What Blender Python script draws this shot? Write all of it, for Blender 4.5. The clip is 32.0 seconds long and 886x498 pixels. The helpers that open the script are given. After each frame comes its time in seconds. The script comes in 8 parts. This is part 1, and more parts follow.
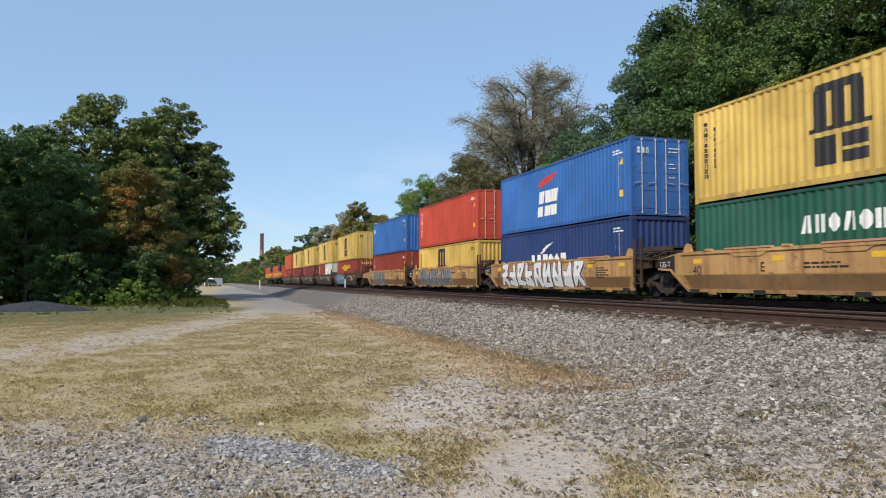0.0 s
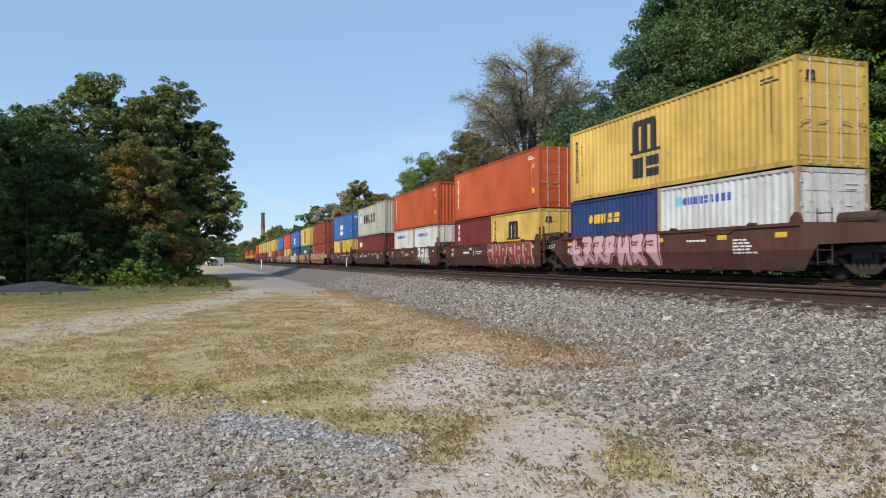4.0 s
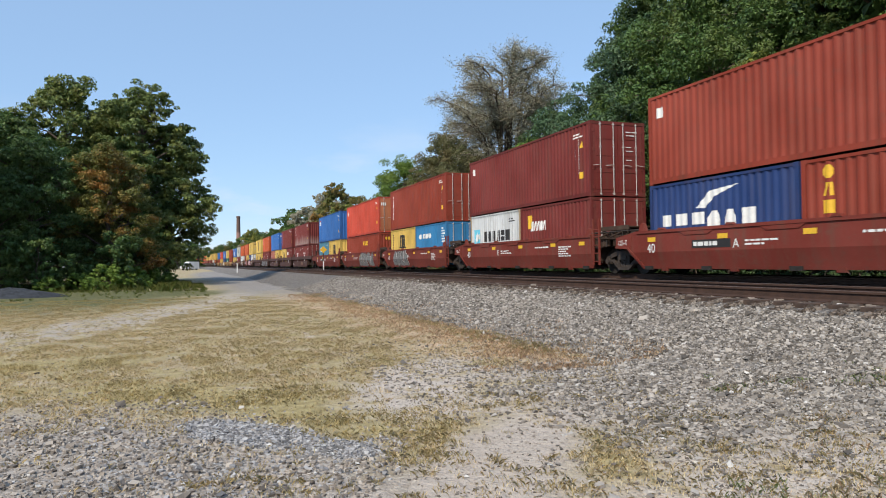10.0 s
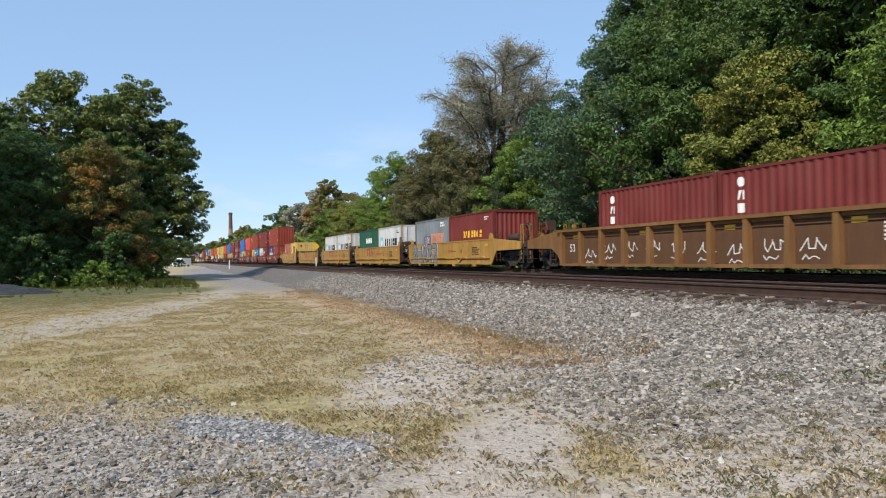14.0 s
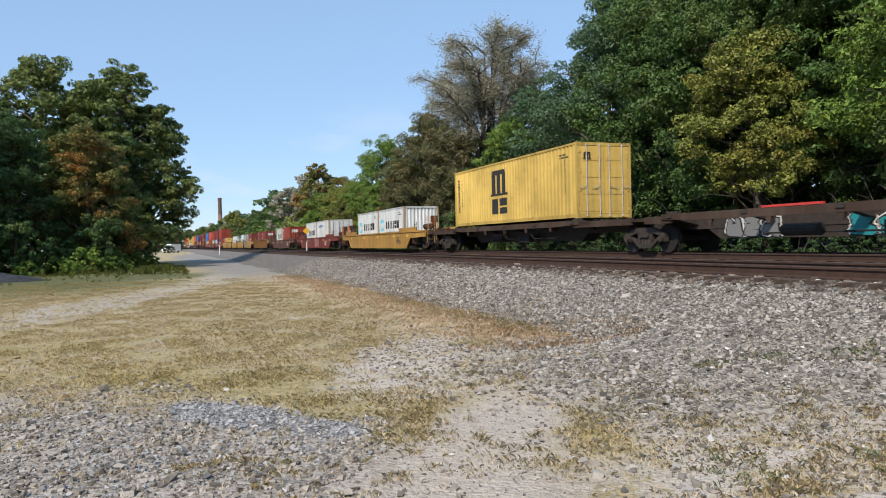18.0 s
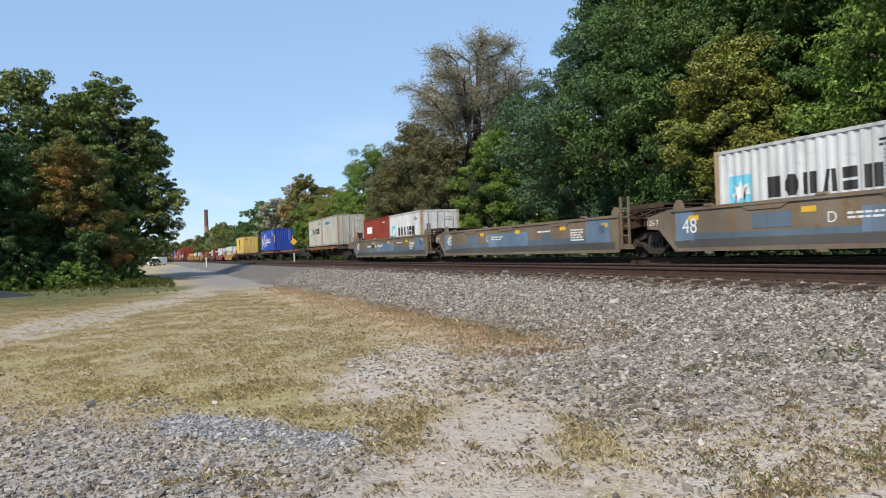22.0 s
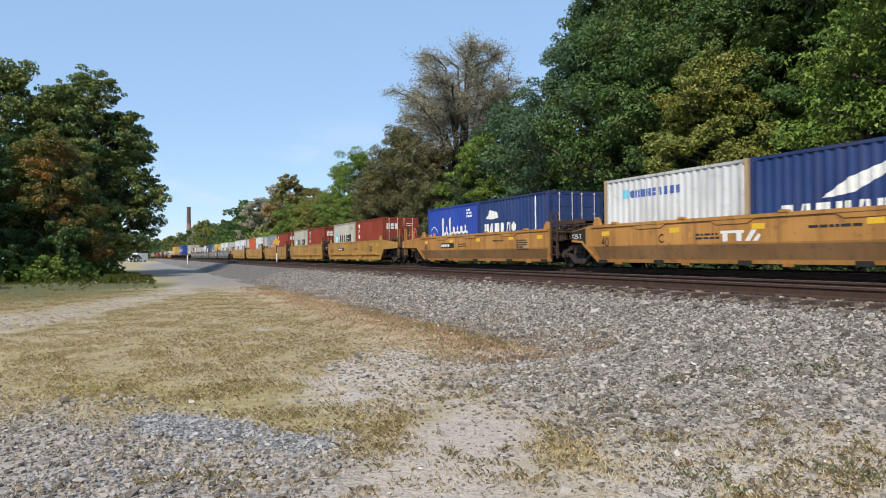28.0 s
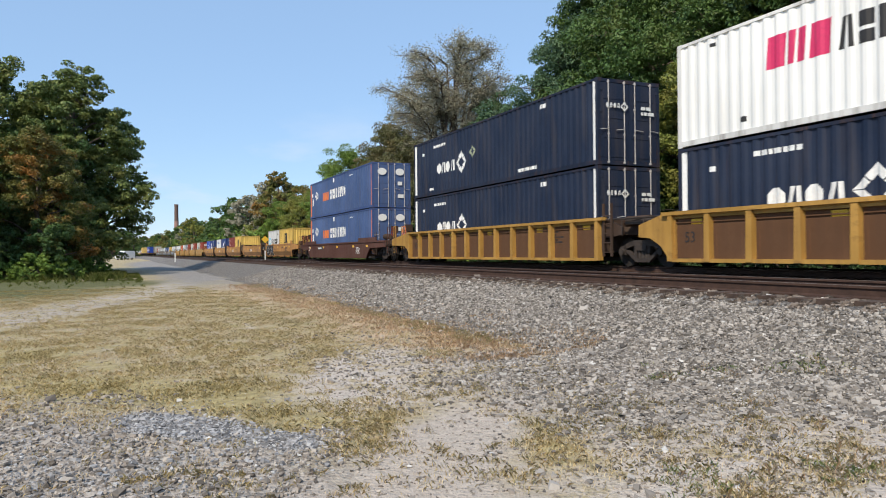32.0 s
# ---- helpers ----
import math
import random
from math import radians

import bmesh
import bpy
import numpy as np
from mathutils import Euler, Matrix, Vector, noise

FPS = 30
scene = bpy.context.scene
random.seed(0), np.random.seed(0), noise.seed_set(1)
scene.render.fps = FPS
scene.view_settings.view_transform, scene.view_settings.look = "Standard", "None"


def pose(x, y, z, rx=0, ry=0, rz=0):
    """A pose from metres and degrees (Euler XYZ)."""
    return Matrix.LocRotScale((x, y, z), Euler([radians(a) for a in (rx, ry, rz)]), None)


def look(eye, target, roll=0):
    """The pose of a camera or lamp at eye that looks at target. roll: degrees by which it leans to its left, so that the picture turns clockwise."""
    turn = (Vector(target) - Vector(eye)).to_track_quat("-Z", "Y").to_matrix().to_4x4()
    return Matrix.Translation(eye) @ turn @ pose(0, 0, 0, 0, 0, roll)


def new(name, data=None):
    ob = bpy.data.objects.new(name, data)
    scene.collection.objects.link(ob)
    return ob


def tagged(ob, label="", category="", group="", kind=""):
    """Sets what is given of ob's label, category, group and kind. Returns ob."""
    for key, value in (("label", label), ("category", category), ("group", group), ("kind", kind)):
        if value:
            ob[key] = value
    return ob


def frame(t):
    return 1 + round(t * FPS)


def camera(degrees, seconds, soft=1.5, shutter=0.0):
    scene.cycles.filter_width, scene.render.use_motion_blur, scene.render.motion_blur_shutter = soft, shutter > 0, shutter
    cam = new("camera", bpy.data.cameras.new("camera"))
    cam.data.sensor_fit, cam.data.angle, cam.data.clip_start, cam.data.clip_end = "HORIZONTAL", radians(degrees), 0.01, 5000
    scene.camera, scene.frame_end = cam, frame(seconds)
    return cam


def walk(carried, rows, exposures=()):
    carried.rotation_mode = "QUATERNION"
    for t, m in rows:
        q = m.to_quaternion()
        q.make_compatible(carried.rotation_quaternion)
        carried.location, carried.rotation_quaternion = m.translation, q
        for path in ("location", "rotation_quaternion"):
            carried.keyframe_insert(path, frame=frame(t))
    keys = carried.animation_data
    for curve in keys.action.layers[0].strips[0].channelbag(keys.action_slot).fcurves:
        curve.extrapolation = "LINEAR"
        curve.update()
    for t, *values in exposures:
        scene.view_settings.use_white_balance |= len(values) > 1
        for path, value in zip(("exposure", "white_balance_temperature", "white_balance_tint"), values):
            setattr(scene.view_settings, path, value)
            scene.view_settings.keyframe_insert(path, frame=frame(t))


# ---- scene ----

# ---- camera: a phone held by hand 1.5 m over the ground; z = 0 is the top of the rails, +y runs along the track ----
cam = camera(64.23, 32.0, soft=1.0, shutter=0.06)
EYE = Vector((0.0, 0.0, 0.51))
TURNS = [  # seconds, turn to the right of the track's line, tilt up, lean; degrees
    (0.0, 18.06, 2.66, 0.05), (0.5, 17.96, 1.89, -0.25), (1.0, 17.75, 1.28, -0.58), (1.5, 17.80, 0.40, -0.42),
    (2.0, 18.21, 0.71, 0.18), (2.5, 18.95, 0.09, -0.65), (3.0, 18.63, 0.70, 0.84), (3.5, 17.73, 0.71, -0.17),
    (5.5, 19.25, 1.47, -0.11), (6.0, 19.41, 0.98, -0.05), (6.5, 19.10, 0.91, -0.27), (7.0, 20.13, 1.01, 0.07),
    (7.5, 20.17, 1.03, 0.02), (8.0, 20.09, 0.85, -0.17), (8.5, 19.99, 0.92, -0.73), (9.0, 20.41, 1.35, -0.58),
    (9.5, 20.00, 1.41, -0.56), (10.0, 19.80, 1.05, -0.77), (10.5, 20.19, 0.76, -1.06), (11.0, 20.24, 0.28, -0.54),
    (11.5, 19.87, 0.26, -0.76), (12.0, 19.82, 0.25, -0.68), (12.5, 20.51, 0.48, 0.00), (13.0, 20.05, 1.02, -0.21),
    (13.5, 20.09, 1.02, -0.55), (14.0, 20.38, 0.79, -0.68), (14.5, 19.53, 0.51, -1.22), (16.5, 19.18, -0.35, -1.61),
    (17.0, 19.51, -0.65, -1.68), (17.5, 20.41, -0.80, -1.34), (18.0, 21.10, -0.59, -1.30), (18.5, 21.31, -0.55, -1.25),
    (19.0, 21.93, -0.37, -1.27), (19.5, 21.55, -0.35, -1.26), (20.0, 22.00, -0.13, -1.32), (20.5, 22.93, -0.11, -1.34),
    (21.0, 24.11, 0.12, -0.30), (21.5, 23.14, 0.89, -1.50), (22.0, 22.10, 0.07, -2.19), (22.5, 23.10, -0.39, -1.61),
    (23.0, 23.10, -0.43, -1.10), (23.5, 23.54, -0.60, -1.09), (24.0, 22.17, -0.56, -1.07), (24.5, 22.71, -0.83, -0.97),
    (25.0, 24.04, -0.63, -0.60), (25.5, 24.39, 0.01, -0.26), (27.5, 23.43, 0.57, -0.42), (28.0, 23.44, 0.43, -0.50),
    (28.5, 23.20, 0.46, -0.37), (29.0, 23.46, 0.38, -0.54), (29.5, 23.16, 0.09, -0.84), (30.0, 23.53, 0.20, -0.65),
    (30.5, 23.42, 0.42, -0.43), (31.0, 23.54, 0.57, -0.74), (31.5, 23.42, 0.52, -0.84), (32.0, 24.32, 0.24, -0.50),
]


def facing(turn, tilt):
    a, b = radians(turn), radians(tilt)
    return Vector((math.sin(a) * math.cos(b), math.cos(a) * math.cos(b), math.sin(b)))


walk(cam, [(t, look(EYE, EYE + 10 * facing(turn, tilt), lean)) for t, turn, tilt, lean in TURNS],
     exposures=[(0.0, -0.13), (3.5, -0.12), (6.0, -0.09), (8.0, -0.05), (12.0, -0.02), (32.0, -0.02)])

# ---- daylight: a clear hazy sky, the sun behind the viewer's left shoulder ----
SUN = Vector((-0.57, -0.47, 0.67)).normalized()
world = bpy.data.worlds.new("sky")
scene.world = world
world.use_nodes = True
wn, wl = world.node_tree.nodes, world.node_tree.links
sky = wn.new("ShaderNodeTexSky")
sky.sky_type, sky.sun_disc = "NISHITA", False
sky.sun_elevation = math.asin(SUN.z)
sky.sun_rotation = math.atan2(SUN.x, SUN.y)
sky.air_density, sky.dust_density, sky.ozone_density = 1.0, 0.1, 4.0
haze = wn.new("ShaderNodeMix")  # summer haze evens out the blue
haze.data_type = "RGBA"
haze.inputs[0].default_value = 0.62
haze.inputs[7].default_value = (2.3, 3.5, 5.25, 1)
wl.new(sky.outputs[0], haze.inputs[6])
way = wn.new("ShaderNodeTexCoord")
flat = wn.new("ShaderNodeMapping")
flat.inputs["Scale"].default_value, flat.inputs["Location"].default_value = (1.0, 1.0, 3.2), (0.35, 0.0, 0.0)
wisp = wn.new("ShaderNodeTexNoise")
wisp.inputs["Scale"].default_value, wisp.inputs["Detail"].default_value, wisp.inputs["Roughness"].default_value = 5.5, 6.0, 0.55
wl.new(way.outputs["Generated"], flat.inputs[0])
wl.new(flat.outputs[0], wisp.inputs["Vector"])
thin = wn.new("ShaderNodeMapRange")
thin.inputs["From Min"].default_value, thin.inputs["From Max"].default_value, thin.inputs["To Max"].default_value = 0.52, 0.72, 0.6
wl.new(wisp.outputs["Fac"], thin.inputs["Value"])
height = wn.new("ShaderNodeSeparateXYZ")
wl.new(way.outputs["Generated"], height.inputs[0])
low = wn.new("ShaderNodeMapRange")
low.inputs["From Min"].default_value, low.inputs["From Max"].default_value = 0.21, 0.09
wl.new(height.outputs[2], low.inputs["Value"])
share = wn.new("ShaderNodeMath")
share.operation = "MULTIPLY"
wl.new(thin.outputs[0], share.inputs[0])
wl.new(low.outputs[0], share.inputs[1])
cloud = wn.new("ShaderNodeMix")  # thin white wisps low over the horizon
cloud.data_type = "RGBA"
cloud.inputs[7].default_value = (4.6, 5.0, 5.6, 1)
wl.new(share.outputs[0], cloud.inputs[0])
wl.new(haze.outputs[2], cloud.inputs[6])
wl.new(cloud.outputs[2], wn["Background"].inputs[0])
wn["Background"].inputs[1].default_value = 0.175
lamp = bpy.data.lights.new("sun", "SUN")
lamp.energy, lamp.angle, lamp.color = 4.6, radians(0.55), (1.0, 0.90, 0.745)
sun = new("sun", lamp)
sun.matrix_world = look(SUN * 100, (0, 0, 0))

# ---- materials ----
def material(name, rough=0.8, metal=0.0):
    m = bpy.data.materials.new(name)
    m.use_nodes = True
    b = m.node_tree.nodes["Principled BSDF"]
    b.inputs["Roughness"].default_value, b.inputs["Metallic"].default_value = rough, metal
    return m, m.node_tree.nodes, m.node_tree.links, b


def noise_tex(n, l, scale, detail=4.0, rough=0.55, coord="Object", stretch=None):
    c = n.new("ShaderNodeTexCoord")
    tex = n.new("ShaderNodeTexNoise")
    tex.inputs["Scale"].default_value, tex.inputs["Detail"].default_value = scale, detail
    tex.inputs["Roughness"].default_value = rough
    src = c.outputs[coord]
    if stretch:
        mp = n.new("ShaderNodeMapping")
        mp.inputs["Scale"].default_value = stretch
        l.new(src, mp.inputs[0])
        src = mp.outputs[0]
    l.new(src, tex.inputs["Vector"])
    return tex.outputs["Fac"]


def ramp(n, l, fac, *stops):
    r = n.new("ShaderNodeValToRGB")
    while len(r.color_ramp.elements) < len(stops):
        r.color_ramp.elements.new(0.5)
    for e, (p, c) in zip(r.color_ramp.elements, stops):
        e.position, e.color = p, (*c, 1) if len(c) == 3 else c
    l.new(fac, r.inputs[0])
    return r.outputs[0]


def mixed(n, l, fac, a, b, how="MIX"):
    x = n.new("ShaderNodeMix")
    x.data_type, x.blend_type = "RGBA", how
    if isinstance(fac, float):
        x.inputs[0].default_value = fac
    else:
        l.new(fac, x.inputs[0])
    for k, v in ((6, a), (7, b)):
        if isinstance(v, tuple):
            x.inputs[k].default_value = (*v, 1)
        else:
            l.new(v, x.inputs[k])
    return x.outputs[2]


def maths(n, l, op, a, b=0.0):
    x = n.new("ShaderNodeMath")
    x.operation, x.use_clamp = op, op in ("MULTIPLY_ADD",)
    for k, v in ((0, a), (1, b)):
        if isinstance(v, (int, float)):
            x.inputs[k].default_value = v
        else:
            l.new(v, x.inputs[k])
    return x.outputs[0]


def bumped(n, l, b, height, strength=0.3, distance=0.02):
    k = n.new("ShaderNodeBump")
    k.inputs["Strength"].default_value, k.inputs["Distance"].default_value = strength, distance
    l.new(height, k.inputs["Height"])
    l.new(k.outputs[0], b.inputs["Normal"])


def paint(name, col, fade=0.12, rust=0.35, rough=0.55, dirt=(0.10, 0.075, 0.055), dirty=0.25, scuff=0.0):
    """Weathered sheet-metal paint: sun-faded patches, streaks of dirt running down, rust specks."""
    m, n, l, b = material(name, rough)
    big = noise_tex(n, l, 0.35, 3)
    fine = noise_tex(n, l, 9.0, 6, 0.7)
    streak = noise_tex(n, l, 3.0, 5, 0.65, stretch=(1.0, 1.0, 0.10))
    info = n.new("ShaderNodeObjectInfo")
    pale = tuple(min(1.0, c * (1 + 1.7 * fade) + 0.012) for c in col)
    deep = tuple(c * (1 - fade * 1.3) for c in col)
    base = mixed(n, l, ramp(n, l, big, (0.35, (0, 0, 0)), (0.68, (1, 1, 1))), deep, pale)
    base = mixed(n, l, maths(n, l, "MULTIPLY", info.outputs["Random"], 0.18), base, tuple(c * 0.72 for c in col))
    base = mixed(n, l, maths(n, l, "MULTIPLY", ramp(n, l, streak, (0.48, (0, 0, 0)), (0.72, (1, 1, 1))), dirty), base, dirt)
    if scuff:
        wear = noise_tex(n, l, 2.4, 7, 0.72, stretch=(1, 1, 1.6))
        base = mixed(n, l, maths(n, l, "MULTIPLY", ramp(n, l, wear, (0.56, (0, 0, 0)), (0.64, (1, 1, 1))), scuff), base, dirt)
        base = mixed(n, l, maths(n, l, "MULTIPLY", ramp(n, l, wear, (0.30, (1, 1, 1)), (0.38, (0, 0, 0))), scuff), base, tuple(min(1.0, c * 1.3 + 0.05) for c in col))
    drip = noise_tex(n, l, 10.0, 4, 0.6, stretch=(1.0, 1.0, 0.05))
    base = mixed(n, l, maths(n, l, "MULTIPLY", ramp(n, l, drip, (0.64, (0, 0, 0)), (0.73, (1, 1, 1))), min(0.8, rust * 0.9)), base, (0.17, 0.075, 0.035))
    speck = ramp(n, l, fine, (0.66, (0, 0, 0)), (0.74, (1, 1, 1)))
    base = mixed(n, l, maths(n, l, "MULTIPLY", speck, rust), base, (0.13, 0.05, 0.025))
    l.new(base, b.inputs["Base Color"])
    l.new(ramp(n, l, fine, (0.2, (rough - 0.12,) * 3), (0.8, (min(1, rough + 0.25),) * 3)), b.inputs["Roughness"])
    b.inputs["Specular IOR Level"].default_value = 0.25
    bumped(n, l, b, fine, 0.08, 0.01)
    return m


def plain(name, col, rough=0.7, metal=0.0, vary=0.25, scale=6.0, bump=0.15):
    m, n, l, b = material(name, rough, metal)
    fine = noise_tex(n, l, scale, 6, 0.65)
    a = tuple(c * (1 - vary) for c in col)
    z = tuple(min(1, c * (1 + vary)) for c in col)
    l.new(ramp(n, l, fine, (0.3, a), (0.7, z)), b.inputs["Base Color"])
    bumped(n, l, b, fine, bump, 0.01)
    return m


PAINT = {
    "yellow": paint("faded_yellow_paint", (0.62, 0.42, 0.105), 0.16, 0.35, scuff=0.18),
    "blue": paint("bright_blue_paint", (0.034, 0.140, 0.42), 0.10, 0.2, scuff=0.14),
    "navy": paint("navy_paint", (0.018, 0.045, 0.155), 0.08, 0.2),
    "midnight": paint("dark_navy_paint", (0.010, 0.019, 0.045), 0.05, 0.1),
    "royal": paint("royal_blue_paint", (0.020, 0.062, 0.35), 0.08, 0.2),
    "slate": paint("slate_blue_paint", (0.058, 0.100, 0.225), 0.10, 0.15),
    "sky": paint("sky_blue_paint", (0.035, 0.20, 0.42), 0.12, 0.2),
    "teal": paint("dull_teal_paint", (0.07, 0.21, 0.30), 0.12, 0.3),
    "orange": paint("orange_red_paint", (0.48, 0.092, 0.030), 0.12, 0.25, scuff=0.15),
    "coral": paint("coral_red_paint", (0.52, 0.070, 0.042), 0.10, 0.15),
    "brick": paint("brick_red_paint", (0.245, 0.040, 0.022), 0.10, 0.25, scuff=0.14),
    "maroon": paint("maroon_paint", (0.165, 0.026, 0.022), 0.10, 0.25, scuff=0.14),
    "rose": paint("faded_rose_paint", (0.36, 0.115, 0.085), 0.18, 0.3),
    "grey": paint("pale_grey_paint", (0.46, 0.455, 0.41), 0.10, 0.35, dirty=0.35, scuff=0.14),
    "white": paint("dirty_white_paint", (0.60, 0.62, 0.63), 0.10, 0.35, dirt=(0.17, 0.16, 0.15), dirty=0.45, scuff=0.16),
    "clean": paint("clean_white_paint", (0.80, 0.80, 0.78), 0.05, 0.05, dirty=0.08),
    "steel": paint("grey_blue_paint", (0.20, 0.235, 0.26), 0.15, 0.35),
    "green": paint("dark_green_paint", (0.016, 0.095, 0.062), 0.08, 0.25),
    "ochre": paint("ochre_yellow_paint", (0.40, 0.222, 0.050), 0.14, 0.6, scuff=0.32, dirt=(0.14, 0.07, 0.028), dirty=0.5),
    "tan": paint("faded_tan_paint", (0.46, 0.262, 0.105), 0.18, 0.7, scuff=0.6, dirt=(0.15, 0.07, 0.03), dirty=0.65),
    "oxide": paint("brown_oxide_paint", (0.082, 0.030, 0.021), 0.12, 0.3, scuff=0.3, dirty=0.5, rough=0.7),
    "red_oxide": paint("red_oxide_paint", (0.170, 0.028, 0.018), 0.10, 0.3, scuff=0.3, dirty=0.40, rough=0.65),
    "rust": paint("rusty_brown_paint", (0.055, 0.032, 0.022), 0.15, 0.6, dirty=0.5, rough=0.8),
    "dark_oxide": paint("dark_brown_oxide_paint", (0.066, 0.026, 0.021), 0.12, 0.3, scuff=0.3, dirty=0.5, rough=0.75),
    "amber": paint("grimy_amber_paint", (0.42, 0.205, 0.055), 0.16, 0.6, scuff=0.4, dirt=(0.15, 0.07, 0.03), dirty=0.55),
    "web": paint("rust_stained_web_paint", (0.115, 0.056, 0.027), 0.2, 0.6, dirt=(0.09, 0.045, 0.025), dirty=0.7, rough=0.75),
    "rusty_ochre": paint("rusty_ochre_paint", (0.20, 0.098, 0.033), 0.15, 0.7, dirt=(0.10, 0.05, 0.025), dirty=0.65, rough=0.75),
    "patched": paint("grey_brown_paint", (0.165, 0.135, 0.100), 0.15, 0.5, scuff=0.6, dirt=(0.19, 0.095, 0.03), dirty=0.5, rough=0.75),
    # scuffed brown for the painted shade on a smooth well's lower side
    "side_shade": paint("brown_side_shade_paint", (0.25, 0.135, 0.055), 0.15, 0.5, scuff=0.5, dirty=0.5, rough=0.8),
    # grey for the painted shade low on the patched cars
    "ash": paint("grey_side_shade_paint", (0.085, 0.083, 0.080), 0.15, 0.4, dirty=0.4, rough=0.8),
    "powder": paint("powder_blue_patch", (0.15, 0.225, 0.32), 0.18, 0.3, dirt=(0.12, 0.09, 0.06), dirty=0.45),
    "dusty": paint("dusty_blue_patch", (0.10, 0.145, 0.19), 0.15, 0.3, dirty=0.5),
}
PAINT["sunburnt"] = paint("sunburnt_red_paint", (0.40, 0.135, 0.062), 0.2, 0.5, dirty=0.3)
PAINT["bleached"] = paint("sun_bleached_maroon_paint", (0.165, 0.026, 0.022), 0.10, 0.25)


def bleach():
    """Chalky weathering that has eaten up from the lower edge of one container."""
    t = PAINT["bleached"].node_tree
    n, l, b = t.nodes, t.links, t.nodes["Principled BSDF"]
    old = b.inputs["Base Color"].links[0].from_socket
    c = n.new("ShaderNodeTexCoord")
    sep = n.new("ShaderNodeSeparateXYZ")
    l.new(c.outputs["Object"], sep.inputs[0])
    rag = noise_tex(n, l, 1.1, 5, 0.65, stretch=(1, 1, 0.15))
    low = maths(n, l, "ADD", sep.outputs[2], maths(n, l, "MULTIPLY", maths(n, l, "SUBTRACT", rag, 0.5), 2.6))
    k = ramp(n, l, maths(n, l, "DIVIDE", low, 2.9), (0.10, (0.52, 0.52, 0.52)), (0.44, (0, 0, 0)))
    l.new(mixed(n, l, k, old, (0.36, 0.31, 0.28)), b.inputs["Base Color"])


bleach()
COLOURS = {"bleached": (0.165, 0.026, 0.022), "streaked": (0.47, 0.35, 0.22), "yellow": (0.62, 0.42, 0.105), "blue": (0.034, 0.140, 0.42), "navy": (0.018, 0.045, 0.155), "midnight": (0.010, 0.019, 0.045), "royal": (0.020, 0.062, 0.35), "slate": (0.055, 0.105, 0.27), "sky": (0.035, 0.20, 0.42), "teal": (0.07, 0.21, 0.30), "orange": (0.48, 0.092, 0.030), "coral": (0.52, 0.070, 0.042), "brick": (0.30, 0.046, 0.024), "maroon": (0.165, 0.026, 0.022), "rose": (0.36, 0.115, 0.085), "grey": (0.43, 0.44, 0.42), "white": (0.60, 0.62, 0.63), "clean": (0.80, 0.80, 0.78), "steel": (0.20, 0.235, 0.26), "green": (0.016, 0.095, 0.062), "ochre": (0.37, 0.175, 0.028), "tan": (0.46, 0.255, 0.095), "oxide": (0.115, 0.036, 0.026), "red_oxide": (0.20, 0.036, 0.024), "rust": (0.13, 0.06, 0.03), "patched": (0.115, 0.105, 0.085)}
WORN = {}


def worn(col):
    """The same paint chipped and rusted, as on posts and rails."""
    if col not in WORN:
        src = COLOURS[col]
        WORN[col] = paint("chipped_" + col + "_paint", tuple(c * 0.82 for c in src), 0.12, 0.75, 0.65, (0.075, 0.04, 0.026), 0.6)
    return WORN[col]


STEEL_DARK = plain("grimy_dark_steel", (0.016, 0.013, 0.011), 0.85, 0.0, 0.4)
STEEL_WORN = plain("worn_brown_steel", (0.038, 0.028, 0.023), 0.8, 0.0, 0.4)
GALV = plain("galvanised_rod", (0.50, 0.47, 0.45), 0.5, 0.1, 0.25)
RAIL_TOP = plain("polished_rail_head", (0.20, 0.17, 0.15), 0.4, 0.6, 0.25)
RAIL_RUST = plain("rusty_rail_web", (0.055, 0.028, 0.019), 0.85, 0.1, 0.35)
INK = {k: plain(k + "_stencil", c, 0.6, 0, 0.12, 14, 0.05) for k, c in {
    "white": (0.72, 0.72, 0.70), "dull_gold": (0.21, 0.10, 0.045), "silver": (0.20, 0.20, 0.205), "black": (0.022, 0.020, 0.020), "red": (0.52, 0.045, 0.035), "yellow": (0.72, 0.43, 0.03),
    "orange": (0.62, 0.17, 0.05), "cyan": (0.14, 0.50, 0.66), "grey": (0.30, 0.30, 0.31), "brown": (0.27, 0.06, 0.03), "pink": (0.62, 0.40, 0.44),
    "blue": (0.05, 0.10, 0.34), "pale_blue": (0.16, 0.27, 0.42), "olive": (0.30, 0.33, 0.22), "magenta": (0.60, 0.03, 0.12), "teal": (0.02, 0.24, 0.27), "faded_orange": (0.52, 0.23, 0.135), "faded_blue": (0.085, 0.10, 0.19), "mustard": (0.52, 0.30, 0.035)}.items()}


# ---- mesh tools ----
def box(bm, x0, x1, y0, y1, z0, z1):
    v = [bm.verts.new((x, y, z)) for x in (x0, x1) for y in (y0, y1) for z in (z0, z1)]
    for q in ((0, 1, 3, 2), (4, 6, 7, 5), (0, 4, 5, 1), (2, 3, 7, 6), (0, 2, 6, 4), (1, 5, 7, 3)):
        bm.faces.new([v[i] for i in q])


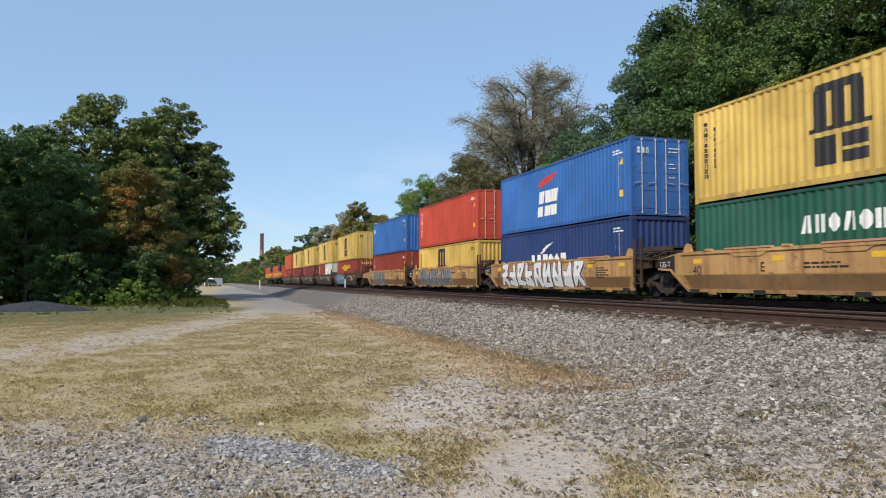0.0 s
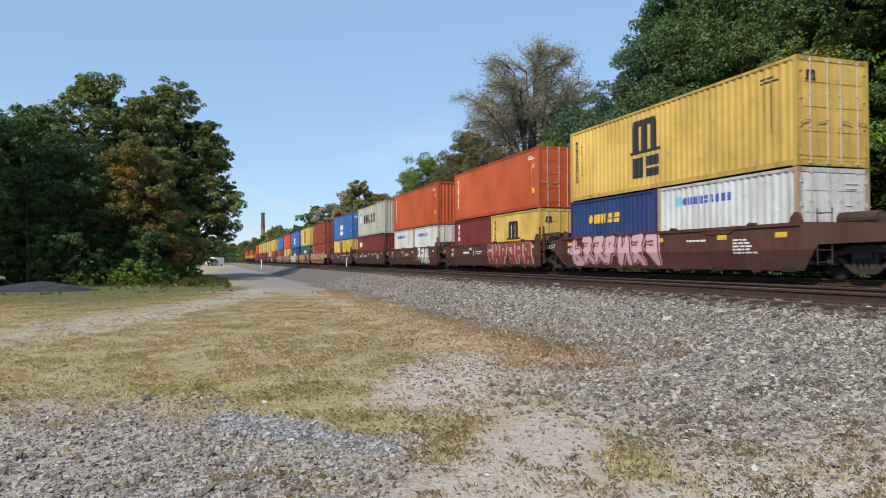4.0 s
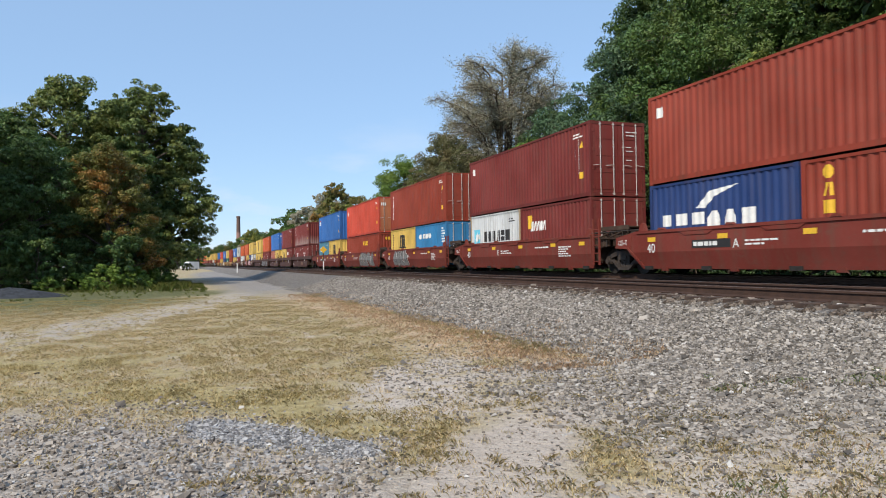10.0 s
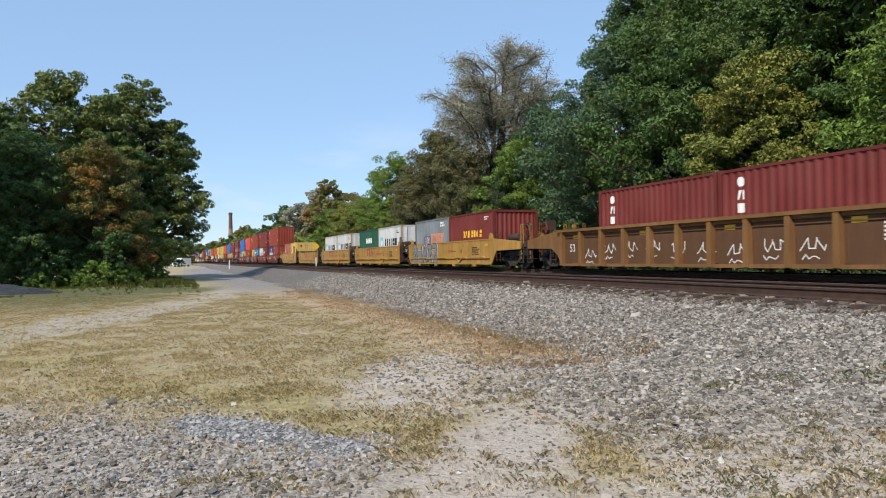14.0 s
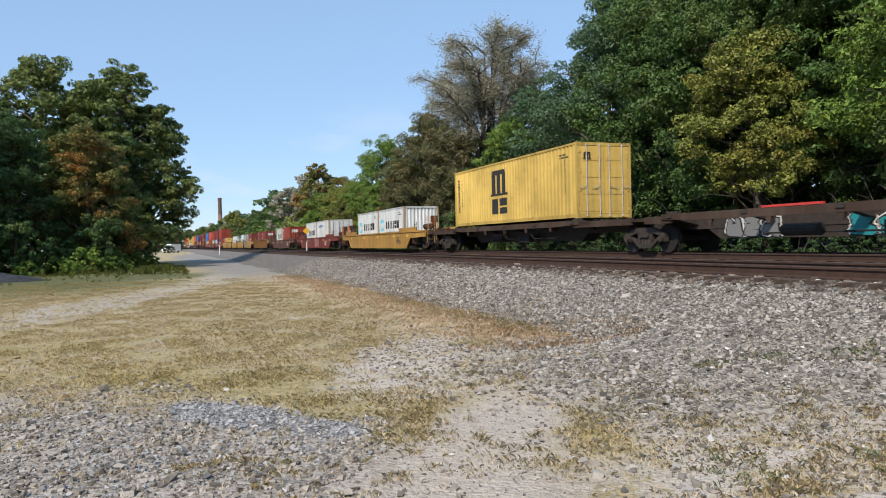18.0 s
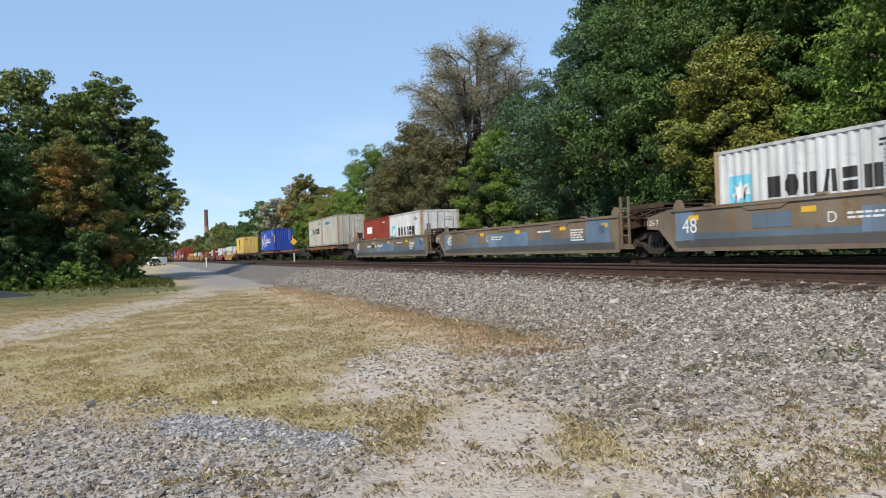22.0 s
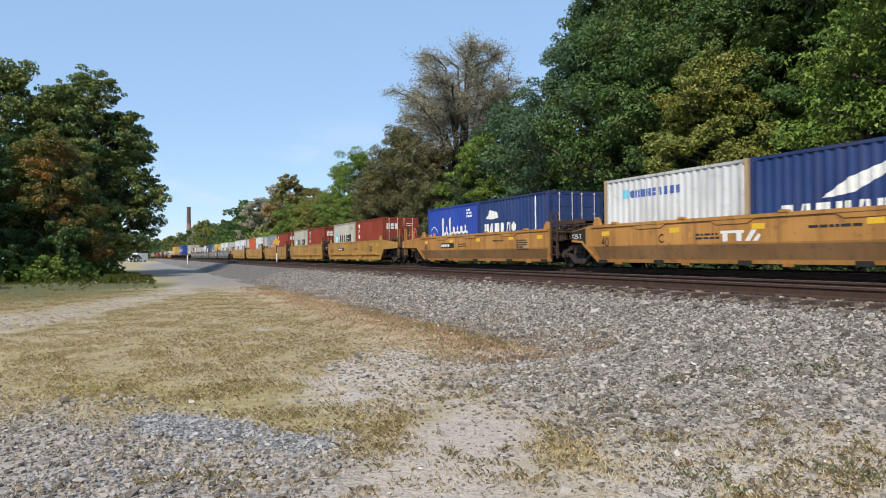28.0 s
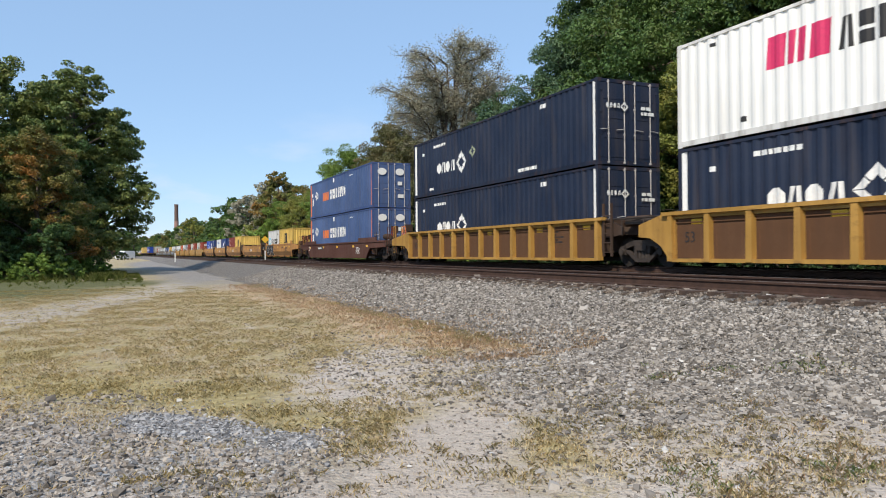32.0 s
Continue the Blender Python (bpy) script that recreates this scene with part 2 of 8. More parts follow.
def prism(bm, outline, a, b, axis="y"):
    """Sweeps an outline (two coordinates, in the order of the other two axes) from a to b along an axis."""
    def at(p, q):
        return {"x": (q, p[0], p[1]), "y": (p[0], q, p[1]), "z": (p[0], p[1], q)}[axis]
    one = [bm.verts.new(at(p, a)) for p in outline]
    two = [bm.verts.new(at(p, b)) for p in outline]
    k = len(outline)
    for i in range(k):
        bm.faces.new((one[i], one[(i + 1) % k], two[(i + 1) % k], two[i]))
    bm.faces.new(one[::-1])
    bm.faces.new(two)


def rod(bm, p, q, r, seg=8, r2=None):
    """A round bar from p to q."""
    p, q = Vector(p), Vector(q)
    d = (q - p).normalized()
    u = d.orthogonal().normalized()
    w = d.cross(u)
    rings = []
    for c, rad in ((p, r), (q, r if r2 is None else r2)):
        rings.append([bm.verts.new(c + rad * (math.cos(a) * u + math.sin(a) * w)) for a in (2 * math.pi * i / seg for i in range(seg))])
    for i in range(seg):
        bm.faces.new((rings[0][i], rings[0][(i + 1) % seg], rings[1][(i + 1) % seg], rings[1][i]))
    bm.faces.new(rings[0][::-1])
    bm.faces.new(rings[1])


def mesh_of(name, bm, smooth=False):
    bmesh.ops.recalc_face_normals(bm, faces=bm.faces)
    me = bpy.data.meshes.new(name)
    bm.to_mesh(me)
    bm.free()
    if smooth:
        me.shade_smooth()
    return me


STORE = {}


def stored(key, make, smooth=False):
    """The mesh under this key, made once by make(bm)."""
    if key not in STORE:
        bm = bmesh.new()
        make(bm)
        STORE[key] = mesh_of(str(key[0]), bm, smooth)
        STORE[key].materials.append(None)
    return STORE[key]


def part(name, shape, mat, parent=None, label="", at=None):
    """One mesh object under a thing or a part; shape is a bmesh or a shared mesh."""
    if isinstance(shape, bmesh.types.BMesh):
        shape = mesh_of(name, shape)
        shape.materials.append(None)
    ob = new(name, shape)
    ob.parent = parent
    if at is not None:
        ob.matrix_basis = at
    ob.material_slots[0].link = "OBJECT"
    ob.material_slots[0].material = mat
    if label:
        ob["label"] = label
    return ob


def thing(name, label, category, group="", kind="", at=None):
    ob = tagged(new(name), label, category, group, kind)
    if at is not None:
        ob.matrix_basis = at
    return ob


def place(x, y, z, turn=0.0):
    return pose(x, y, z, 0, 0, turn)


# ---- ground, ballast bed and the two tracks ----
TRAIN_X, NEAR_X, LAND = 15.57, 9.9, -1.0
BEND_Y, BEND_R = 200.0, 3500.0  # past 200 m both tracks swing gently to the left


def bent(x, y):
    """Where a point beside the track lies once the line has curved, and the turn there in degrees."""
    a = max(0.0, y - BEND_Y) / BEND_R
    r = BEND_R + x - TRAIN_X
    return (TRAIN_X - BEND_R + r * math.cos(a), y if y < BEND_Y else BEND_Y + r * math.sin(a), math.degrees(a))


def swept(name, profile, x, ys):
    """A closed profile (across, up) carried along the line."""
    verts, faces, k = [], [], len(profile)
    for y in ys:
        for dx, z in profile:
            px, py, _ = bent(x + dx, y)
            verts.append((px, py, z))
    for j in range(len(ys) - 1):
        for i in range(k):
            faces.append((j * k + i, j * k + (i + 1) % k, (j + 1) * k + (i + 1) % k, (j + 1) * k + i))
    me = bpy.data.meshes.new(name)
    me.from_pydata(verts, [], faces)
    me.shade_flat()
    me.materials.append(None)
    return me


LINE_YS = [-900, -100, 0, 60, 120, 200] + [200 + 30 * i for i in range(1, 41)]


def land_height(x, y):
    far = max(0.0, min(1.0, (math.hypot(x, y) - 3.0) / 20.0))
    low = noise.noise((x * 0.09, y * 0.09, 3.1)) * 0.10 + noise.noise((x * 0.4, y * 0.4, 7.7)) * 0.03
    wood = max(0.0, min(1.0, (x - 21.0) / 25.0)) * 2.2
    return LAND + low * (0.35 + 0.65 * far) * (1.0 if x < 4.5 else 0.4) + wood


def ground_material():
    m, n, l, b = material("dry_grass_dirt_and_gravel", 0.95)
    geo = n.new("ShaderNodeNewGeometry")
    sep = n.new("ShaderNodeSeparateXYZ")
    l.new(geo.outputs["Position"], sep.inputs[0])
    px, py = sep.outputs[0], sep.outputs[1]

    def tex(scale, detail=5, rough=0.6, stretch=(1, 1, 1)):
        mp = n.new("ShaderNodeMapping")
        mp.inputs["Scale"].default_value = stretch
        l.new(geo.outputs["Position"], mp.inputs[0])
        t = n.new("ShaderNodeTexNoise")
        t.inputs["Scale"].default_value, t.inputs["Detail"].default_value, t.inputs["Roughness"].default_value = scale, detail, rough
        l.new(mp.outputs[0], t.inputs["Vector"])
        return t.outputs["Fac"]

    warp_a, warp_b = tex(0.55, 5, 0.62), tex(1.7, 5, 0.65)

    def patch(x, y, rx, ry, turn=0.0, soft=0.45, rag=0.9):
        """A ragged oval patch on the plan: 1 inside, 0 outside."""
        c, s = math.cos(radians(turn)), math.sin(radians(turn))
        dx, dy = maths(n, l, "SUBTRACT", px, x), maths(n, l, "SUBTRACT", py, y)
        u = maths(n, l, "DIVIDE", maths(n, l, "ADD", maths(n, l, "MULTIPLY", dx, c), maths(n, l, "MULTIPLY", dy, s)), rx)
        v = maths(n, l, "DIVIDE", maths(n, l, "SUBTRACT", maths(n, l, "MULTIPLY", dy, c), maths(n, l, "MULTIPLY", dx, s)), ry)
        d = maths(n, l, "SQRT", maths(n, l, "ADD", maths(n, l, "MULTIPLY", u, u), maths(n, l, "MULTIPLY", v, v)))
        d = maths(n, l, "ADD", d, maths(n, l, "MULTIPLY", maths(n, l, "SUBTRACT", warp_a, 0.5), rag * 1.6))
        d = maths(n, l, "ADD", d, maths(n, l, "MULTIPLY", maths(n, l, "SUBTRACT", warp_b, 0.5), rag))
        k = n.new("ShaderNodeMapRange")
        k.inputs["From Min"].default_value, k.inputs["From Max"].default_value = 1 + soft / 2, 1 - soft / 2
        l.new(d, k.inputs["Value"])
        return k.outputs[0]

    fine, mid = tex(38.0, 6, 0.7), tex(7.0, 6, 0.7)
    pebble = n.new("ShaderNodeTexVoronoi")
    pebble.inputs["Scale"].default_value = 30.0
    l.new(geo.outputs["Position"], pebble.inputs["Vector"])
    speck, blot = tex(120.0, 4, 0.75), tex(2.2, 6, 0.72, (1.0, 0.8, 1.0))

    def steps(fac, lo, hi):
        return ramp(n, l, fac, (lo, (0, 0, 0)), (hi, (1, 1, 1)))

    stone_grey = ramp(n, l, pebble.outputs["Color"], (0.1, (0.10, 0.090, 0.080)), (0.5, (0.26, 0.235, 0.210)), (0.9, (0.47, 0.435, 0.400)))
    straw = mixed(n, l, steps(mid, 0.35, 0.65), (0.30, 0.232, 0.122), (0.49, 0.393, 0.245))
    straw = mixed(n, l, steps(fine, 0.50, 0.66), straw, (0.57, 0.478, 0.325))
    straw = mixed(n, l, ramp(n, l, speck, (0.36, (0.55, 0.55, 0.55)), (0.5, (0, 0, 0))), straw, (0.21, 0.155, 0.082))
    olive = mixed(n, l, steps(mid, 0.35, 0.6), (0.235, 0.185, 0.072), mixed(n, l, fine, (0.38, 0.305, 0.125), (0.54, 0.44, 0.235)))
    dirt = mixed(n, l, steps(mid, 0.3, 0.7), (0.43, 0.362, 0.300), (0.57, 0.49, 0.415))
    dirt = mixed(n, l, steps(fine, 0.55, 0.7), dirt, (0.58, 0.51, 0.45))
    dirt = mixed(n, l, ramp(n, l, speck, (0.34, (0.7, 0.7, 0.7)), (0.46, (0, 0, 0))), dirt, (0.22, 0.18, 0.145))
    grit = mixed(n, l, steps(mid, 0.38, 0.58), dirt, stone_grey)
    # green grass, its colour darkened to carry the trees' shadow as well
    lush = mixed(n, l, mid, (0.050, 0.064, 0.020), (0.155, 0.155, 0.050))
    grass = mixed(n, l, steps(blot, 0.44, 0.58), straw, olive)
    grass = mixed(n, l, maths(n, l, "MULTIPLY", steps(tex(2.9, 6, 0.75, (0.8, 1.0, 1.0)), 0.54, 0.62), 0.85), grass, dirt)
    kinds = {"dirt": dirt, "grit": grit, "blue": mixed(n, l, 0.45, stone_grey, (0.31, 0.31, 0.325)), "olive": olive, "grey": mixed(n, l, 0.5, stone_grey, (0.27, 0.25, 0.232)), "lush": mixed(n, l, steps(blot, 0.52, 0.70), lush, mixed(n, l, 0.5, lush, olive)), "grass": grass,
             "gravel": mixed(n, l, steps(blot, 0.40, 0.52), stone_grey, mixed(n, l, 0.45, dirt, stone_grey)),
             "trail": mixed(n, l, steps(blot, 0.44, 0.60), mixed(n, l, mid, (0.36, 0.315, 0.275), (0.52, 0.455, 0.40)), grass),
             "sandy": mixed(n, l, steps(blot, 0.50, 0.58), mixed(n, l, steps(fine, 0.52, 0.66), mixed(n, l, 0.5, dirt, (0.62, 0.545, 0.48)), stone_grey), straw),
             "brown": mixed(n, l, steps(blot, 0.42, 0.60), mixed(n, l, mid, (0.48, 0.335, 0.21), (0.63, 0.465, 0.315)), straw)}
    col = grass
    for args, what in PATCHES:
        col = mixed(n, l, patch(*args), col, kinds[what])
    pit = ramp(n, l, tex(16.0, 6, 0.75), (0.34, (0.45, 0.45, 0.45)), (0.47, (0, 0, 0)))
    col = mixed(n, l, pit, col, (0.105, 0.080, 0.050))
    # dark woods floor, its colour also standing for the shade under the crowns
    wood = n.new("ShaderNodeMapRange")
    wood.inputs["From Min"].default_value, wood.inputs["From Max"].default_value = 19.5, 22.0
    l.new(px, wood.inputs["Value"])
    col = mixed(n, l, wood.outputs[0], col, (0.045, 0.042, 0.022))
    l.new(col, b.inputs["Base Color"])
    h = maths(n, l, "ADD", maths(n, l, "MULTIPLY", mid, 0.7), maths(n, l, "MULTIPLY", fine, 0.5))
    bumped(n, l, b, maths(n, l, "SUBTRACT", h, maths(n, l, "MULTIPLY", pebble.outputs["Distance"], 0.5)), 0.65, 0.05)
    return m


PATCHES = [  # (x, y, radius across, radius along, turn in degrees, softness of the edge, raggedness), what lies there
    ((4.8, 24.0, 1.3, 15.0, 2, 0.9, 0.9), "brown"),
    ((4.9, 11.5, 1.3, 2.8, 8, 0.9, 0.9), "brown"),
    ((0.3, 8.2, 2.4, 0.70, -47, 0.7, 0.7), "olive"),
    ((1.25, 6.6, 0.9, 0.50, -47, 0.6, 0.6), "olive"),
    ((-2.6, 12.4, 2.2, 0.9, 8, 0.9, 0.9), "olive"),
    ((-7.0, 33.0, 7.0, 7.0, 10, 0.9, 0.6), "lush"),
    ((-12.0, 42.0, 10.5, 9.0, 0, 0.45, 0.9), "lush"),
    # lush grass and the tree shadow over it, painted as one dark patch
    ((-4.5, 42.0, 8.0, 4.5, -15, 0.6, 0.6), "lush"),
    ((-1.4, 23.0, 9.5, 1.35, 71, 0.8, 0.75), "trail"),
    ((2.2, 37.0, 8.0, 1.1, 80, 0.7, 0.6), "trail"),
    ((4.3, 52.0, 2.3, 17.0, 0, 0.9, 0.8), "grey"),
    ((5.5, 115.0, 5.0, 62.0, 0, 0.4, 0.3), "grey"),
    ((2.85, 8.6, 2.2, 0.85, 66, 0.6, 0.8), "sandy"),
    ((4.3, 8.6, 1.5, 0.6, 30, 0.8, 0.8), "sandy"),
    ((3.9, 6.6, 1.3, 1.0, 30, 0.9, 0.9), "sandy"),
    ((5.5, 5.0, 1.9, 3.7, 8, 0.7, 0.7), "grit"),
    ((4.2, 3.2, 2.3, 1.4, 10, 0.9, 0.7), "sandy"),
    ((-2.3, 4.5, 5.0, 3.55, -47, 0.30, 0.35), "gravel"),
    ((0.62, 6.30, 1.05, 0.30, -50, 0.6, 0.8), "blue"),
    ((2.2, 4.85, 1.75, 0.62, 52, 0.5, 0.6), "dirt"),
    ((1.3, 3.6, 0.9, 0.6, 20, 0.6, 0.6), "dirt"),
]


def ground():
    xs = sorted(set([-3000, -1200, -500, -250, -140] + [-90 + 6 * i for i in range(13)] + [-16 + 0.5 * i for i in range(48)] + [8 + 2 * i for i in range(14)]
                    + [44, 60, 100, 250, 500, 1200, 3000]))
    ys = sorted(set([-3000, -1200, -400, -150, -60, -30, -15, -8] + [-6 + 0.5 * i for i in range(80)] + [34 + 2 * i for i in range(24)] + [90, 105, 120, 150, 200, 300, 450, 700, 1200, 3000]))
    verts = [(x, y, land_height(x, y)) for y in ys for x in xs]
    k = len(xs)
    faces = [(j * k + i, j * k + i + 1, (j + 1) * k + i + 1, (j + 1) * k + i) for j in range(len(ys) - 1) for i in range(k - 1)]
    me = bpy.data.meshes.new("ground")
    me.from_pydata(verts, [], faces)
    me.shade_smooth()
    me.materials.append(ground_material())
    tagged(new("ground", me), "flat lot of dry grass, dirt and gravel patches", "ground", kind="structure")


def ballast_material():
    m, n, l, b = material("crushed_limestone_ballast", 0.95)
    c = n.new("ShaderNodeTexCoord")
    v = n.new("ShaderNodeTexVoronoi")
    v.inputs["Scale"].default_value = 34.0
    l.new(c.outputs["Object"], v.inputs["Vector"])
    fine = noise_tex(n, l, 45, 5, 0.7)
    big = noise_tex(n, l, 0.5, 4)
    col = ramp(n, l, v.outputs["Color"], (0.1, (0.055, 0.048, 0.043)), (0.5, (0.17, 0.153, 0.138)), (0.9, (0.38, 0.352, 0.32)))
    col = mixed(n, l, maths(n, l, "MULTIPLY", big, 0.5), col, (0.20, 0.175, 0.155))
    # rusty brake dust between and beside the rails
    geo = n.new("ShaderNodeNewGeometry")
    sep = n.new("ShaderNodeSeparateXYZ")
    l.new(geo.outputs["Position"], sep.inputs[0])
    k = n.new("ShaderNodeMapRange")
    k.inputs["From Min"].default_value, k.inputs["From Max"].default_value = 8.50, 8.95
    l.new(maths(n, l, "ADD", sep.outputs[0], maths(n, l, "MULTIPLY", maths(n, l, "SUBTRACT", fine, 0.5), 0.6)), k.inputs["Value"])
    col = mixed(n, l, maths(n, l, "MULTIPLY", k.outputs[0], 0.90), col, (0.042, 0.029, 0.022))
    l.new(col, b.inputs["Base Color"])
    bumped(n, l, b, maths(n, l, "SUBTRACT", maths(n, l, "MULTIPLY", fine, 0.4), v.outputs["Distance"]), 1.0, 0.05)
    return m


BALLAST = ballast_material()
TIE_WOOD = plain("weathered_tie_wood", (0.070, 0.044, 0.032), 0.9, 0, 0.45, 5, 0.4)


def bed_height(x):
    pts = ((5.2, -1.08), (6.2, -0.93), (8.05, -0.38), (8.45, -0.265), (8.75, -0.225), (17.3, -0.215), (19.4, -0.85), (20.2, -1.06))
    for (a, za), (b, zb) in zip(pts, pts[1:]):
        if a <= x <= b:
            return za + (zb - za) * (x - a) / (b - a)
    return -1.06


def bed_rough(x, y):
    foot = max(0.0, min(1.0, (7.4 - x) / 1.2))
    return noise.noise((x * 2.1, y * 2.1, 0)) * (0.03 if x < 8.4 else 0.006) + noise.noise((x * 0.5, y * 0.35, 5)) * 0.05 * (x < 8.3) + (noise.noise((x * 0.9, y * 0.55, 8)) * 0.10 + noise.noise((x * 2.3, y * 1.6, 2)) * 0.05) * foot


def ballast_bed():
    xs = [5.2 + 0.25 * i for i in range(61)]
    ys = [-900, -300, -60] + [-10 + 0.3 * i for i in range(220)] + [58, 62, 70, 80, 100, 130, 165] + LINE_YS[5:]
    verts = []
    for y in ys:
        for x in xs:
            rough = 0.0 if x in (xs[0], xs[-1]) else bed_rough(x, y)
            verts.append((*bent(x, y)[:2], bed_height(x) + (rough if -10 < y < 60 else 0)))
    k = len(xs)
    me = bpy.data.meshes.new("ballast_bed")
    me.from_pydata(verts, [], [(j * k + i, j * k + i + 1, (j + 1) * k + i + 1, (j + 1) * k + i) for j in range(len(ys) - 1) for i in range(k - 1)])
    me.shade_smooth()
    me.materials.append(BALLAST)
    tagged(new("ballast_bed", me), "raised bed of grey crushed-stone ballast under two tracks", "track bed", kind="structure")


def railway_track(x, count, label):
    base = thing("railway_track", label, "railway track", "parallel railway tracks", "structure", place(x, 0, 0))
    head = [(-0.075, -0.172), (0.075, -0.172), (0.075, -0.160), (0.012, -0.140), (0.010, -0.045), (0.036, -0.035), (0.036, -0.004), (0.030, 0.0),
            (-0.030, 0.0), (-0.036, -0.004), (-0.036, -0.035), (-0.010, -0.045), (-0.012, -0.140), (-0.075, -0.160)]
    top = [(-0.028, -0.002), (0.028, -0.002), (0.028, 0.0025), (-0.028, 0.0025)]
    for dx in (-0.7525, 0.7525):
        r = part("rail", swept("rail", head, x + dx, LINE_YS), RAIL_RUST, base, "rusty steel rail", place(-x, 0, 0))
        part("rail_head", swept("rail_head", top, x + dx, LINE_YS), RAIL_TOP, r, "polished running surface")
    shape = STORE.get(("tie",))
    if not shape:
        bm = bmesh.new()
        for v in ((-1.3, 1.3),):
            prism(bm, [(-0.115, -0.36), (0.115, -0.36), (0.115, -0.185), (0.105, -0.176), (-0.105, -0.176), (-0.115, -0.185)], *v, "x")
        shape = STORE[("tie",)] = mesh_of("tie", bm)
        shape.materials.append(None)
    plate = stored(("tie_plate",), lambda bm: [box(bm, dx - 0.17, dx + 0.17, -0.09, 0.09, -0.177, -0.165) for dx in (-0.7525, 0.7525)])
    for i in range(count):
        y = 4.0 + 0.51 * i
        t = part("tie", shape, TIE_WOOD, base, at=pose(random.uniform(-0.06, 0.06), y + random.uniform(-0.04, 0.04), random.uniform(-0.012, 0.006), 0, 0, random.uniform(-1.6, 1.6)))
        if i < 60 and x < 12:
            part("tie_plate", plate, RAIL_RUST, t)
    bm = bmesh.new()
    y = 4.0 + 0.51 * count
    while y < 199:
        box(bm, -1.3 + random.uniform(-0.05, 0.05), 1.3, y - 0.11, y + 0.11, -0.36, -0.178)
        y += 0.51
    tagged(part("far_ties", bm, TIE_WOOD, base), kind="stuff")


ground()
ballast_bed()
railway_track(NEAR_X, 130, "empty railway track with rusty rails on wooden ties")
railway_track(TRAIN_X, 60, "railway track under the train, rusty rails on ties")


# ---- loose stones and dry grass on the ground ----
def stones(name, label, spots, mat, size, seed, flat=0.62):
    """Many angular stones in one mesh; spots: rows of x, y, z."""
    rg = np.random.default_rng(seed)
    spots = np.asarray(spots, dtype=float)
    k = len(spots)
    cube = np.array([(x, y, z) for x in (-1, 1) for y in (-1, 1) for z in (-1, 1)], dtype=float) * 0.5
    v = cube[None] * (0.55 + 0.75 * rg.random((k, 8, 1))) + rg.normal(size=(k, 8, 3)) * 0.12
    s = size * np.exp(rg.normal(size=(k, 1, 1)) * 0.38)
    v = v * s * np.array([1.15, 0.95, flat])
    a, b = rg.random(k) * 6.283, rg.normal(size=k) * 0.45
    ca, sa, cb, sb = np.cos(a), np.sin(a), np.cos(b), np.sin(b)
    x, y, z = v[..., 0], v[..., 1], v[..., 2]
    y, z = y * cb[:, None] - z * sb[:, None], y * sb[:, None] + z * cb[:, None]
    x, y = x * ca[:, None] - y * sa[:, None], x * sa[:, None] + y * ca[:, None]
    v = np.stack([x, y, z], 2) + spots[:, None] + np.array([0, 0, 0.16]) * s
    quads = np.array([(0, 1, 3, 2), (4, 6, 7, 5), (0, 4, 5, 1), (2, 3, 7, 6), (0, 2, 6, 4), (1, 5, 7, 3)])
    quads = quads[[0, 1, 2, 3, 5]]  # the bed hides the underside
    f = (quads[None] + 8 * np.arange(k)[:, None, None]).reshape(-1)
    me = bpy.data.meshes.new(name)
    me.vertices.add(8 * k)
    me.vertices.foreach_set("co", v.reshape(-1).astype(np.float32))
    me.loops.add(len(f))
    me.loops.foreach_set("vertex_index", f.astype(np.int32))
    me.polygons.add(5 * k)
    me.polygons.foreach_set("loop_start", np.arange(0, 20 * k, 4, dtype=np.int32))
    me.polygons.foreach_set("loop_total", np.full(5 * k, 4, dtype=np.int32))
    me.update(calc_edges=True)
    me.shade_flat()
    me.materials.append(mat)
    tagged(new(name, me), label, "stones", kind="stuff")


def stone_material(name, dark, mid, light, white=0.97):
    m, n, l, b = material(name, 0.9)
    geo = n.new("ShaderNodeNewGeometry")
    fine = noise_tex(n, l, 60, 4, 0.7)
    c = ramp(n, l, geo.outputs["Random Per Island"], (0.0, dark), (0.45, mid), (0.9, light), (white - 0.001, light), (white, (0.62, 0.60, 0.57)))
    c = mixed(n, l, maths(n, l, "MULTIPLY", fine, 0.35), c, tuple(k * 0.6 for k in mid))
    l.new(c, b.inputs["Base Color"])
    bumped(n, l, b, fine, 0.3, 0.01)
    return m


CRUSHED = stone_material("crushed_grey_stone", (0.060, 0.052, 0.045), (0.232, 0.206, 0.180), (0.46, 0.418, 0.374), 0.985)
BLUESTONE = stone_material("blue_grey_gravel", (0.09, 0.087, 0.087), (0.265, 0.258, 0.258), (0.47, 0.46, 0.46), 0.985)
PEBBLES = stone_material("brown_grey_pebbles", (0.078, 0.065, 0.054), (0.27, 0.231, 0.193), (0.49, 0.432, 0.374), 0.988)

rs = random.Random(5)


def on_bed(x, y):
    return bed_height(x) + bed_rough(x, y)


def scatter(count, x0, x1, y0, y1, keep, height, near=0.0):
    out = []
    while len(out) < count:
        x, y = rs.uniform(x0, x1), y0 + (y1 - y0) * rs.random() ** (1 + near)
        if keep(x, y):
            out.append((x, y, height(x, y)))
    return out


def inside(x, y, cx, cy, rx, ry, turn=0.0):
    c, s = math.cos(radians(turn)), math.sin(radians(turn))
    u, v = ((x - cx) * c + (y - cy) * s) / rx, ((y - cy) * c - (x - cx) * s) / ry
    return u * u + v * v + noise.noise((x * 1.3, y * 1.3, 2)) * 0.9 < 1 + rs.gauss(0, 0.28)


